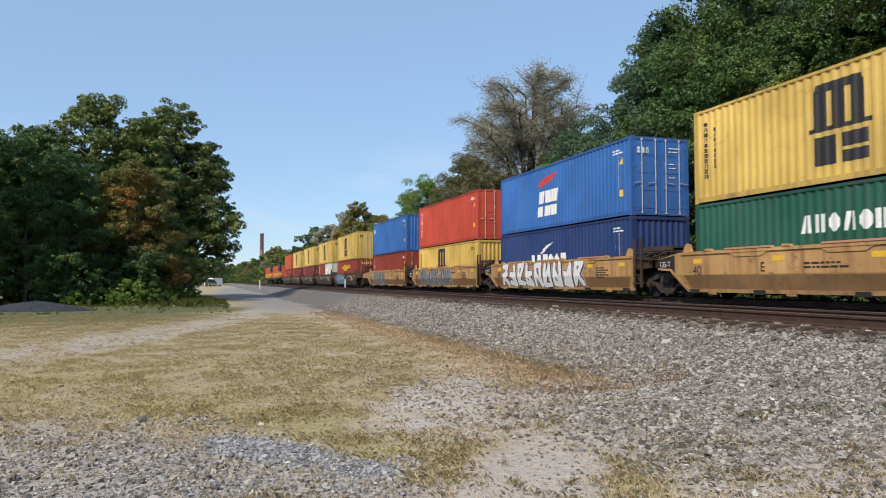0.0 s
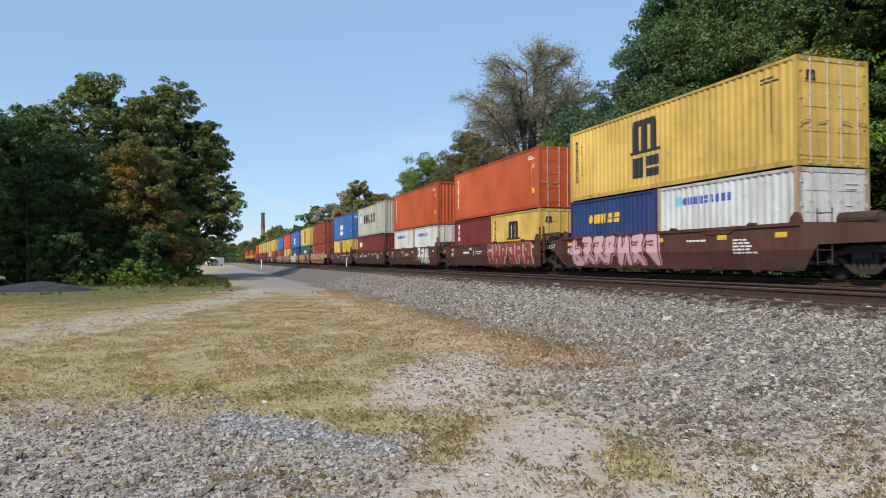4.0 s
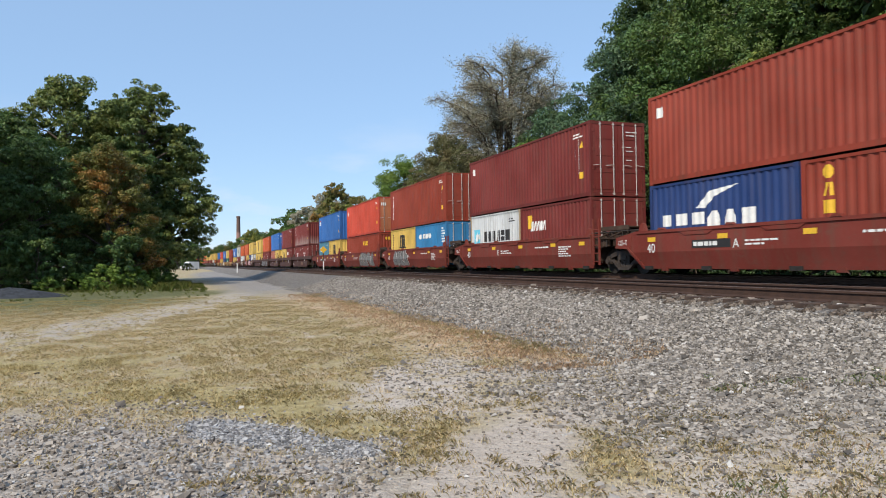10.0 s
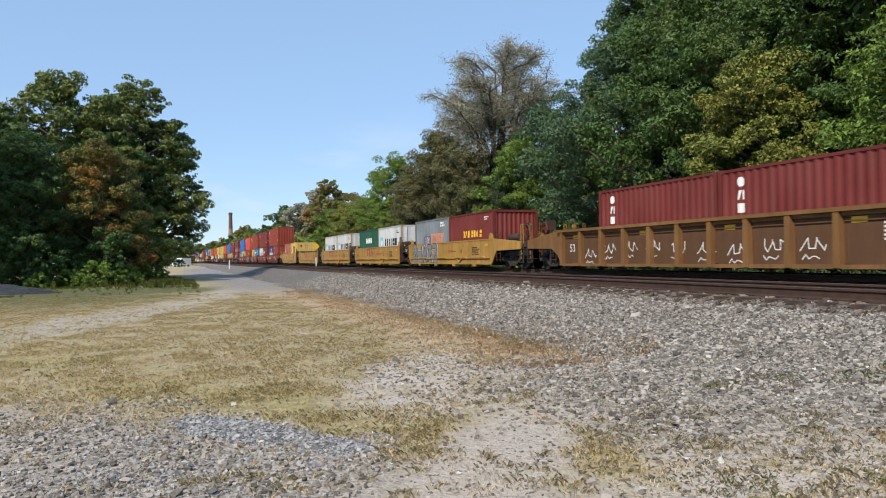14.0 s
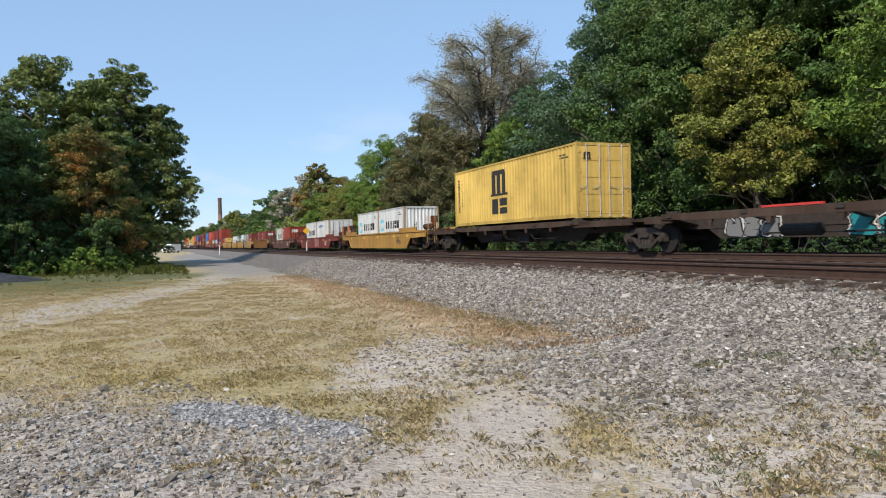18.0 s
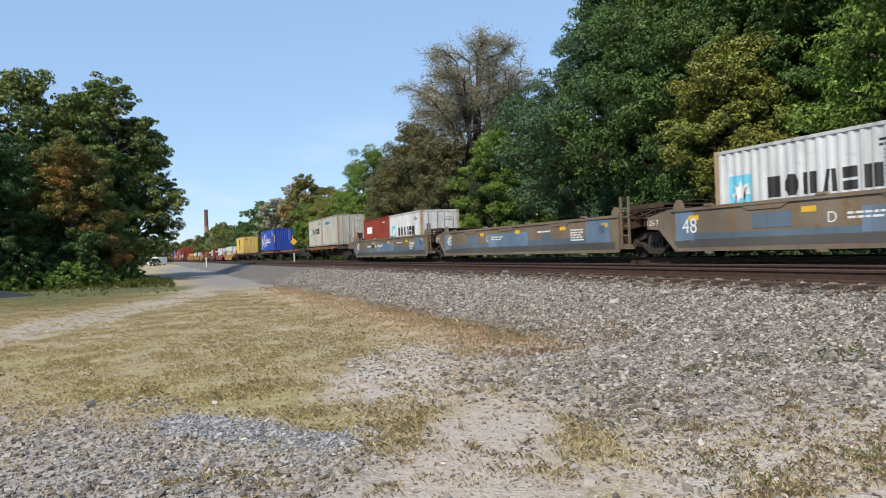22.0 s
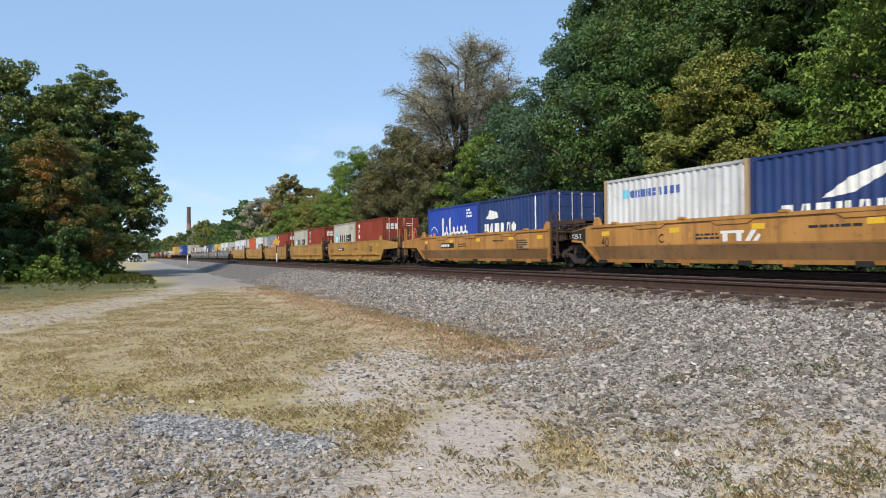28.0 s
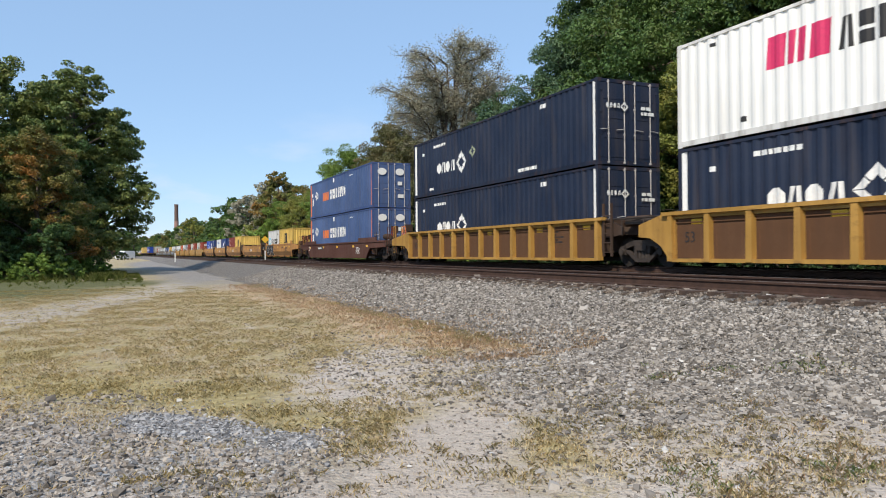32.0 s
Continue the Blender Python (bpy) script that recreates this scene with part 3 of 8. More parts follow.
def zone(x, y):
    """What lies on the lot there: the last patch that covers the place."""
    found = "grass"
    for args, what in PATCHES:
        if inside(x, y, *args[:5]):
            found = what
    return found


def strewn(share):
    """Keeps a spot by the share of its zone."""
    return lambda x, y: rs.random() < share.get(zone(x, y), share.get("", 0.0))


def on_lot(x, y):
    return max(land_height(x, y), on_bed(x, y) if x > 5.2 else -9)


def shoulder(x, y):
    return x < 8.38 + 0.10 * noise.noise((x, y * 2.2, 6)) + rs.gauss(0, 0.05) and x > 5.9 + 0.3 * noise.noise((0, y * 0.5, 2)) + rs.gauss(0, 0.25) - (1.2 if y < 8.5 else 0.0)


stones("ballast_stones", "grey crushed ballast stones on the track bed's slope", scatter(72000, 5.2, 8.6, 1.5, 15.0, shoulder, on_bed, 0.45), CRUSHED, 0.0205, 1, 0.85)
stones("far_ballast_stones", "grey crushed ballast stones farther along the bed", scatter(34000, 5.6, 8.6, 15.0, 42.0, shoulder, on_bed, 0.5), CRUSHED, 0.0255, 2, 0.85)
DUSTY = stone_material("rust_dusted_stone", (0.050, 0.037, 0.029), (0.135, 0.105, 0.084), (0.27, 0.222, 0.182), 0.99)


def between_ties(x, y):
    return abs((y - 4.0 + 0.255) % 0.51 - 0.255) > 0.15


stones("dusty_ballast", "rust-dusted ballast stones packed between the tie ends", scatter(9000, 8.3, 9.08, 3.8, 40.0, between_ties, lambda x, y: bed_height(x) + 0.012, 0.5), DUSTY, 0.030, 9, 0.75)
stones("gravel", "patch of loose blue-grey gravel", scatter(5200, -0.8, 2.1, 4.7, 8.0, strewn({"blue": 1.0, "gravel": 0.10}), land_height), BLUESTONE, 0.0145, 3, 0.7)
stones("coarse_gravel", "brown-grey gravel pressed into the ground", scatter(17000, -4.5, 2.2, 2.6, 11.0, strewn({"gravel": 1.0, "dirt": 0.03, "grit": 0.1}), land_height, 0.25), PEBBLES, 0.0165, 4, 0.85)
stones("coarse_stones", "larger grey stones among the gravel", scatter(1500, -4.5, 2.2, 2.6, 11.0, strewn({"gravel": 1.0, "blue": 0.3, "olive": 0.1, "sandy": 0.2}), land_height, 0.25), PEBBLES, 0.023, 8, 0.75)
stones("spilled_ballast", "ballast stones strewn over the lot", scatter(13000, 2.2, 6.6, 2.2, 13.0, strewn({"grit": 1.0, "sandy": 0.15, "brown": 0.04, "dirt": 0.06, "olive": 0.03, "grass": 0.03}), on_lot), CRUSHED, 0.0215, 5, 0.66)
stones("pebbles", "scattered pebbles on bare dirt", scatter(15000, -5.0, 5.5, 3.0, 26.0, strewn({"dirt": 0.7, "trail": 0.6, "sandy": 1.0, "grit": 0.8, "gravel": 0.4, "": 0.28}), land_height, 0.8), PEBBLES, 0.012, 6, 0.6)


def grass(name, label, tufts, mat, blades, height, width, seed, fan=0.55):
    rg = np.random.default_rng(seed)
    base = np.repeat(np.asarray(tufts, dtype=float), blades, axis=0)
    k = len(base)
    base[:, :2] += rg.normal(size=(k, 2)) * 0.035
    h = height * (0.45 + 0.9 * rg.random(k))
    a = rg.random(k) * 6.283
    out = np.stack([np.cos(a), np.sin(a), np.zeros(k)], 1)
    side = np.stack([-np.sin(a), np.cos(a), np.zeros(k)], 1) * width * (0.6 + 0.8 * rg.random(k))[:, None]
    bow = fan * (0.3 + rg.random(k))
    mid = base + out * (h * bow * 0.35)[:, None] + np.array([0, 0, 1]) * (h * 0.62)[:, None]
    tip = base + out * (h * bow)[:, None] + np.array([0, 0, 1]) * (h * (1 - 0.25 * bow))[:, None]
    v = np.stack([base - side, base + side, mid + side * 0.7, tip, mid - side * 0.7], 1).reshape(-1, 3)
    me = bpy.data.meshes.new(name)
    me.vertices.add(5 * k)
    me.vertices.foreach_set("co", v.reshape(-1).astype(np.float32))
    me.loops.add(5 * k)
    me.loops.foreach_set("vertex_index", np.arange(5 * k, dtype=np.int32))
    me.polygons.add(k)
    me.polygons.foreach_set("loop_start", np.arange(0, 5 * k, 5, dtype=np.int32))
    me.polygons.foreach_set("loop_total", np.full(k, 5, dtype=np.int32))
    me.update(calc_edges=True)
    me.materials.append(mat)
    tagged(new(name, me), label, "grass", kind="stuff")


def blade_material(name, a, b_, c_):
    m, n, l, b = material(name, 0.8)
    geo = n.new("ShaderNodeNewGeometry")
    c = ramp(n, l, geo.outputs["Random Per Island"], (0.0, a), (0.5, b_), (1.0, c_))
    l.new(c, b.inputs["Base Color"])
    tr = n.new("ShaderNodeBsdfTranslucent")
    l.new(c, tr.inputs[0])
    mx = n.new("ShaderNodeMixShader")
    mx.inputs[0].default_value = 0.42
    l.new(b.outputs[0], mx.inputs[1])
    l.new(tr.outputs[0], mx.inputs[2])
    l.new(mx.outputs[0], n["Material Output"].inputs["Surface"])
    return m


STRAW = blade_material("dry_straw_grass", (0.48, 0.36, 0.185), (0.70, 0.55, 0.315), (0.86, 0.74, 0.49))
OLIVE = blade_material("olive_grass", (0.38, 0.30, 0.135), (0.56, 0.455, 0.225), (0.74, 0.62, 0.36))
WEED = blade_material("rank_green_weeds", (0.07, 0.11, 0.02), (0.16, 0.20, 0.045), (0.30, 0.30, 0.09))
SPROUT = blade_material("fresh_green_blades", (0.20, 0.26, 0.08), (0.36, 0.42, 0.15), (0.52, 0.54, 0.24))
RUSSET = blade_material("russet_dry_grass", (0.58, 0.385, 0.24), (0.76, 0.55, 0.36), (0.88, 0.725, 0.52))


def turf(share, grain, seed, cut_at):
    """Grass that grows in uneven clumps, by zone."""
    def keep(x, y):
        return noise.noise((x * grain, y * grain * 0.8, seed)) > cut_at + rs.gauss(0, 0.16) and rs.random() < share.get(zone(x, y), 0.0)
    return keep


grass("dry_grass", "short dry straw-coloured grass", scatter(26000, -7.0, 5.8, 3.0, 30.0, turf({"grass": 1.0, "brown": 0.7, "olive": 0.25, "lush": 0.5, "trail": 0.2, "grit": 0.05, "sandy": 0.16, "dirt": 0.02, "gravel": 0.01}, 1.5, 9, -0.18), on_lot, 0.8), STRAW, 5, 0.030, 0.0026, 11, 1.1)
grass("olive_grass", "short olive-green grass in patches", scatter(17000, -9.0, 5.0, 3.5, 36.0, turf({"olive": 1.0, "grass": 0.55, "lush": 0.9, "trail": 0.12, "grit": 0.05, "sandy": 0.07, "gravel": 0.01}, 1.3, 4, 0.02), land_height, 0.75), OLIVE, 6, 0.036, 0.0027, 12, 1.0)
grass("russet_grass", "taller russet dry grass along the foot of the ballast", scatter(3800, 3.6, 7.2, 8.6, 36.0, lambda x, y: abs(x - (5.25 + 0.3 * noise.noise((0, y * 0.4, 1)))) < 0.75 + 0.9 * noise.noise((x, y * 0.7, 3)) + rs.gauss(0, 0.40), on_lot, 0.5), RUSSET, 5, 0.055, 0.0026, 13, 0.8)
grass("foot_grass", "olive grass mixed into the foot of the ballast", scatter(700, 3.8, 6.8, 9.0, 34.0, lambda x, y: abs(x - 5.5) < 0.9 * noise.noise((x * 0.8, y * 0.5, 13)) + rs.gauss(0, 0.2), on_lot, 0.5), OLIVE, 6, 0.055, 0.0026, 19, 0.8)
grass("grass_by_the_viewer", "short dry grass at the near edge of the lot", scatter(7000, -7.0, 5.4, -6.0, 3.2, lambda x, y: noise.noise((x * 0.8, y * 0.8, 9)) > -0.22 + rs.gauss(0, 0.12), land_height), STRAW, 5, 0.030, 0.0026, 17, 1.1)
stones("near_ballast_stones", "grey crushed ballast stones beside the lot's near edge", scatter(9000, 5.5, 8.5, -8.0, 1.5, lambda x, y: True, on_bed), CRUSHED, 0.027, 7, 0.85)
TUFTS = [(3.1, 5.25), (4.15, 5.45), (6.0, 6.45), (6.2, 5.7), (6.6, 5.45), (6.9, 5.2), (4.4, 4.05), (2.3, 4.65), (3.45, 3.6), (4.25, 3.2), (4.5, 5.55), (2.75, 7.75), (0.45, 4.85), (0.75, 4.6), (1.15, 4.35), (0.2, 5.05), (5.6, 5.0), (5.1, 4.5), (2.9, 3.1), (4.8, 3.5), (5.3, 3.9), (3.9, 4.4), (3.4, 5.1), (2.0, 5.6), (3.0, 6.6), (3.7, 6.9), (3.5, 3.2), (3.9, 3.1)]
spots = []
for cx, cy in TUFTS:
    for _ in range(rs.randint(5, 16)):
        x, y = cx + rs.gauss(0, 0.22), cy + rs.gauss(0, 0.15)
        spots.append((x, y, max(land_height(x, y), on_bed(x, y) if x > 5.2 else -9)))
grass("grass_tufts", "loose tufts of olive grass between stones", spots, OLIVE, 14, 0.034, 0.0016, 14, 0.9)
grass("straw_tufts", "straw-coloured stalks among the tufts", spots[::2], STRAW, 8, 0.042, 0.0015, 15, 0.8)
stalks = [p for p in spots if p[0] > 4.6 or p[1] < 3.6][::2]
grass("dry_stalks", "taller dry russet stalks in the tufts", stalks, RUSSET, 4, 0.070, 0.0015, 18, 0.5)
grass("fresh_tufts", "fresh green grass sprouting between ballast stones", [(x, y, on_lot(x, y)) for cx, cy in ((6.3, 6.2), (6.7, 5.6), (6.95, 5.3), (5.9, 6.6), (4.4, 3.15), (3.4, 3.5)) for x, y in [(cx + rs.gauss(0, 0.16), cy + rs.gauss(0, 0.14)) for _ in range(16)]], SPROUT, 10, 0.045, 0.0016, 21, 0.7)
grass("weed_fringe", "rank green weeds along the tree line", scatter(4200, -22.0, 1.0, 36.0, 60.0, lambda x, y: rs.random() < max(0.03, min(1.0, (y - (48 - (x + 8) * 0.4)) / 6 + 0.5)) * (0.5 + noise.noise((x * 0.35, y * 0.35, 0))), land_height, 0.3), WEED, 8, 0.12, 0.006, 16, 0.8)
grass("weed_stalks", "tall weeds before the bushes", scatter(1000, -16.0, 0.0, 42.0, 58.0, lambda x, y: y + rs.gauss(0, 3.0) > 52 - (x + 8) * 0.4 and noise.noise((x * 0.5, y * 0.5, 7)) > 0.0, land_height, 0.3), WEED, 9, 0.38, 0.008, 20, 0.5)

# ---- the train: containers, well cars, spine cars, locomotives ----
SPEED = 26.4
RIDERS = []  # (thing, metres along the track at the start, metres to the side, height)
ISO_H, HIGH = 2.59, 2.896


def side_x(y, w, pitch=0.28):
    """How far a corrugated side stands out at y."""
    p = (y / pitch) % 1.0
    d = 0.036
    k = 0 if p < 0.26 else (p - 0.26) / 0.22 if p < 0.48 else 1 if p < 0.76 else (1 - p) / 0.24
    return w / 2 - 0.012 - d * k


def breaks(a, b, pitch):
    out, i = [], math.floor(a / pitch) - 1
    while i * pitch < b:
        out += [(i + f) * pitch for f in (0, 0.26, 0.48, 0.76)]
        i += 1
    return [q for q in out if a < q < b]


def sheet(bm, pts, lo, hi, place_at):
    """A pressed sheet between two heights, through plan points."""
    one = [bm.verts.new(place_at(p, lo)) for p in pts]
    two = [bm.verts.new(place_at(p, hi)) for p in pts]
    for i in range(len(pts) - 1):
        bm.faces.new((one[i], one[i + 1], two[i + 1], two[i]))


def side_panel(length, w, h, pitch):
    a, b = -length / 2 + 0.12, length / 2 - 0.12
    return stored(("side_panel", length, w, h, pitch), lambda bm: sheet(bm, [a, *breaks(a, b, pitch), b], 0.17, h - 0.09, lambda y, z: (-side_x(y, w, pitch), y, z)))


def end_panel(length, w, h):
    a, b = -w / 2 + 0.1, w / 2 - 0.1
    return stored(("end_panel", length, w, h), lambda bm: sheet(bm, [a, *breaks(a, b, 0.25), b], 0.15, h - 0.12, lambda x, z: (x, length / 2 - 0.03 - (w / 2 - 0.012 - side_x(x, w, 0.25)), z)))


def roof_panel(length, w, h):
    def make(bm):
        a, b, k = -length / 2 + 0.09, length / 2 - 0.09, int(length / 0.42)
        pts = []
        for i in range(k):
            y = a + (b - a) * i / k
            pts += [(y, 0.03), (y + 0.12, 0.03), (y + 0.16, 0.008), (y + 0.34, 0.008)]
        pts.append((b, 0.03))
        one = [bm.verts.new((-w / 2 + 0.035, y, h - d)) for y, d in pts]
        two = [bm.verts.new((w / 2 - 0.035, y, h - d)) for y, d in pts]
        for i in range(len(pts) - 1):
            bm.faces.new((one[i], one[i + 1], two[i + 1], two[i]))
    return stored(("roof_panel", length, w, h), make)


def floor_panel(length, w):
    return stored(("floor_panel", length, w), lambda bm: box(bm, -w / 2 + 0.06, w / 2 - 0.06, -length / 2 + 0.1, length / 2 - 0.1, 0.08, 0.16))


def frame_mesh(length, w, h):
    def make(bm):
        L, W = length / 2, w / 2
        for sx in (-1, 1):
            x0, x1 = sorted((sx * W, sx * (W - 0.06)))
            box(bm, x0, x1, -L + 0.1, L - 0.1, 0.03, 0.175)
            box(bm, x0, x1, -L + 0.1, L - 0.1, h - 0.095, h - 0.015)
        for sy in (-1, 1):
            y0, y1 = sorted((sy * L, sy * (L - 0.10)))
            box(bm, -W + 0.1, W - 0.1, y0, y1, 0.02, 0.16)
            box(bm, -W + 0.1, W - 0.1, y0, y1, h - 0.13, h - 0.01)
    return stored(("frame", length, w, h), make)


def door_mesh(w, h):
    def make(bm):
        d = w / 2 - 0.13
        box(bm, 0.01, d, 0.0, 0.045, 0.17, h - 0.14)
        gap = (h - 0.31) / 4
        for i in range(4):
            box(bm, 0.12, d - 0.12, -0.014, 0.001, 0.17 + gap * i + 0.10, 0.17 + gap * (i + 1) - 0.06)
        for i in range(4):
            box(bm, d - 0.05, d + 0.05, -0.022, 0.0, 0.35 + i * (h - 0.7) / 3 - 0.06, 0.35 + i * (h - 0.7) / 3 + 0.06)
    return stored(("door", w, h), make)


def lock_mesh(h):
    def make(bm):
        rod(bm, (0, 0, 0.06), (0, 0, h - 0.05), 0.017, 6)
        for z in (0.10, h * 0.36, h * 0.66, h - 0.12):
            box(bm, -0.035, 0.035, -0.012, 0.035, z - 0.022, z + 0.022)
        rod(bm, (0, -0.02, h * 0.42), (0.34, -0.03, h * 0.405), 0.014, 5)
    return stored(("lock_rod", h), make)


def post_mesh(h):
    return stored(("corner_post", h), lambda bm: (box(bm, -0.06, 0.06, -0.061, 0.061, 0.115, h - 0.115), box(bm, -0.064, -0.03, -0.066, -0.02, 0.115, h - 0.115)))


CASTING = stored(("corner_casting",), lambda bm: box(bm, -0.081, 0.081, -0.089, 0.089, -0.059, 0.059))
GROUP = "containers on the train"


def container(col, length, h, rear="door", colour_word="", s=0.0, z=0.3, marks=(), w=None, posts=None, note=""):
    """A steel shipping container, its middle s metres along the track. rear: door or plain, the end that faces backwards."""
    size = {6.06: "twenty-foot", 12.19: "forty-foot", 16.15: "fifty-three-foot"}[length]
    w = w or (2.59 if length > 16 else 2.438)
    pitch = 0.28 if length < 16 else 0.36
    label = f"{colour_word} {size} corrugated steel shipping container {note}".strip()
    base = thing("shipping_container", label, "shipping container", GROUP)
    mat = PAINT[col]
    for turn in (0, 180):
        part("side_panel", side_panel(length, w, h, pitch), mat, base, at=place(0, 0, 0, turn))
    for turn in ((0, 180) if rear == "plain" else (0,)):
        part("end_panel", end_panel(length, w, h), mat, base, at=place(0, 0, 0, turn))
    part("roof_panel", roof_panel(length, w, h), mat, base)
    part("floor_panel", floor_panel(length, w), STEEL_DARK, base)
    posts = posts or ("streaked" if col in ("white", "grey") and length < 7 else col)
    fr = part("frame", frame_mesh(length, w, h), worn(col), base)
    for sx in (-1, 1):
        for sy in (-1, 1):
            part("corner_post", post_mesh(h), worn(posts), fr, at=Matrix.LocRotScale((sx * (w / 2 - 0.06), sy * (length / 2 - 0.066), 0), None, (-sx, -sy, 1)))
            for zz in (0.06, h - 0.06):
                part("corner_casting", CASTING, worn(posts or col), fr, at=place(sx * (w / 2 - 0.079), sy * (length / 2 - 0.087), zz))
    if rear == "door":
        d = door_mesh(w, h)
        lock = lock_mesh(h)
        for sx in (-1, 1):
            leaf = part("door", d, PAINT["sunburnt"] if "sunburnt" in colour_word else mat, base, at=Matrix.LocRotScale((0, -length / 2 + 0.015, 0), None, (sx, 1, 1)))
            for x in (0.22, w / 2 - 0.42):
                part("lock_rod", lock, GALV, leaf, at=place(x, -0.045, 0))
    for title, put in marks:
        if rear == "plain" and "door" in title:
            continue
        put(base, length, w, h, pitch)
    RIDERS.append((base, s, 0.0, z))
    return base


# -- painted marks: flat shapes laid into the corrugation --
def decal(parent, name, polys, mat, length, w, pitch, key, label=""):
    """polys: outlines in metres (from the front end backwards, up), on the side that faces the lot."""
    def make(bm):
        for poly in polys:
            vs = [bm.verts.new((0, length / 2 - a, b)) for a, b in poly]
            try:
                bm.faces.new(vs)
            except ValueError:
                continue
        lo, hi = (min(v.co.y for v in bm.verts), max(v.co.y for v in bm.verts)) if bm.verts else (0, 0)
        if pitch:
            bmesh.ops.triangulate(bm, faces=bm.faces[:])
            for y in breaks(lo, hi, pitch):
                bmesh.ops.bisect_plane(bm, geom=bm.verts[:] + bm.edges[:] + bm.faces[:], plane_co=(0, y, 0), plane_no=(0, 1, 0))
            for v in bm.verts:
                v.co.x = -side_x(v.co.y, w, pitch) - (0.009 if "star" in name else 0.004)
        else:
            for v in bm.verts:
                v.co.x = -w / 2 - 0.004
    return part(name, stored(("mark", key, length, w, pitch), make), mat, parent, label)


def rect(a, b, c, d):
    return [(a, c), (b, c), (b, d), (a, d)]


def ring(a, b, r, q=1.0, seg=20, thick=None):
    out = [(a + r * math.cos(t), b + q * r * math.sin(t)) for t in (2 * math.pi * i / seg for i in range(seg))]
    if thick is None:
        return [out]
    inn = [(a + (r - thick) * math.cos(t), b + (q * r - thick) * math.sin(t)) for t in (2 * math.pi * i / seg for i in range(seg))]
    return [[out[i], out[(i + 1) % seg], inn[(i + 1) % seg], inn[i]] for i in range(seg)]


def blocks(a, b, width, height, count, lean=0.0, weight=0.34, seed=1, gap=0.26):
    """A row of plain solid shapes the size of painted capitals."""
    rnd, out = random.Random(seed), []
    step = width / count
    for i in range(count):
        wd = step * (1 - gap) * rnd.uniform(0.85, 1.1)
        x, kind = a + i * step, rnd.choice(("bar", "nick", "lens", "bar") if weight >= 0.4 else ("bar", "wedge", "split", "nick", "lens"))
        q = 0.30 * wd
        kinds = {"bar": [[(0, 0), (wd, 0), (wd, 1), (0, 1)]],
                 "wedge": [[(0, 0), (wd * 0.34, 0), (wd * 0.62, 1), (wd * 0.28, 1)], [(wd * 0.68, 0), (wd, 0), (wd * 0.92, 1), (wd * 0.66, 1)]],
                 "split": [[(0, 0), (wd * 0.40, 0), (wd * 0.40, 1), (0, 1)], [(wd * 0.54, 0), (wd, 0), (wd, 1), (wd * 0.54, 1)]],
                 "nick": [[(0, 0), (wd, 0), (wd, 0.40), (0, 0.40)], [(0, 0.52), (wd, 0.52), (wd, 1), (0, 1)]],
                 "lens": [[(q, 0), (wd - q, 0), (wd, 0.3), (wd, 0.7), (wd - q, 1), (q, 1), (0, 0.7), (0, 0.3)]]}[kind]
        for poly in kinds:
            out.append([(x + p + lean * u * height, b + u * height) for p, u in poly])
    return out


def lines(a, b, width, rows, step=0.11, height=0.06, seed=3):
    """Rows of small lettering too small to read: plain bars."""
    rnd, out = random.Random(seed), []
    for i in range(rows):
        x, z = a, b - i * step
        while x < a + width * rnd.uniform(0.55, 1.0):
            q = rnd.uniform(0.08, 0.26)
            out.append(rect(x, x + q, z, z + height))
            x += q + 0.04
    return out


def column(a, b, count, size=0.16, step=0.24):
    """Upright lettering set one under the other: plain small shapes."""
    return [p for i in range(count) for p in blocks(a, b - i * step, size, size, 1, weight=0.36, seed=40 + i, gap=0.0)]


def mark(name, ink, key, fn):
    def put(base, length, w, h, pitch):
        ob = decal(base, name, fn(length, h), INK[ink], length, w, pitch, (key, h))
        if "stencil" in name:
            ob["kind"] = "stuff"
    return name, put


def end_mark(name, ink, key, fn, back=0.0):
    """A mark on the end that faces backwards; fn gives outlines (from the lot's side across, up)."""
    def put(base, length, w, h, pitch):
        def make(bm):
            for poly in fn(w, h):
                bm.faces.new([bm.verts.new((-w / 2 + a, -length / 2 - 0.006 - back, b)) for a, b in poly])
        ob = part(name, stored(("end", key, length, w, h), make), INK[ink], base)
        if "stencil" in name:
            ob["kind"] = "stuff"
    return name, put


# -- the marks themselves; brand names are plain shapes in their colours --
def arch_sign(a, b, w, h=None):
    """A squat three-legged arch on a thin foot."""
    h = h or 0.75 * w
    out = [rect(a + k * 0.36 * w, a + (k * 0.36 + 0.25) * w, b, b + 0.86 * h) for k in range(3)]
    out += [[(a, b + 0.80 * h), (a + 0.97 * w, b + 0.80 * h), (a + 0.92 * w, b + h), (a + 0.05 * w, b + h)], rect(a - 0.12 * w, a + 1.10 * w, b - 0.09 * h, b + 0.01 * h)]
    return out


def star(a, b, r, points=7):
    return [[(a + (r if i % 2 == 0 else r * 0.42) * math.sin(math.pi * i / points), b + (r if i % 2 == 0 else r * 0.42) * math.cos(math.pi * i / points)) for i in range(2 * points)]]


def ribbon(points, width):
    """A brush stroke along a line of points."""
    out = []
    for (a, b), (c, d) in zip(points, points[1:]):
        k = math.hypot(c - a, d - b) or 1
        u, v = -(d - b) / k * width / 2, (c - a) / k * width / 2
        e, f = (c - a) / k * width * 0.3, (d - b) / k * width * 0.3
        out.append([(a - e + u, b - f + v), (c + e + u, d + f + v), (c + e - u, d + f - v), (a - e - u, b - f - v)])
    return out


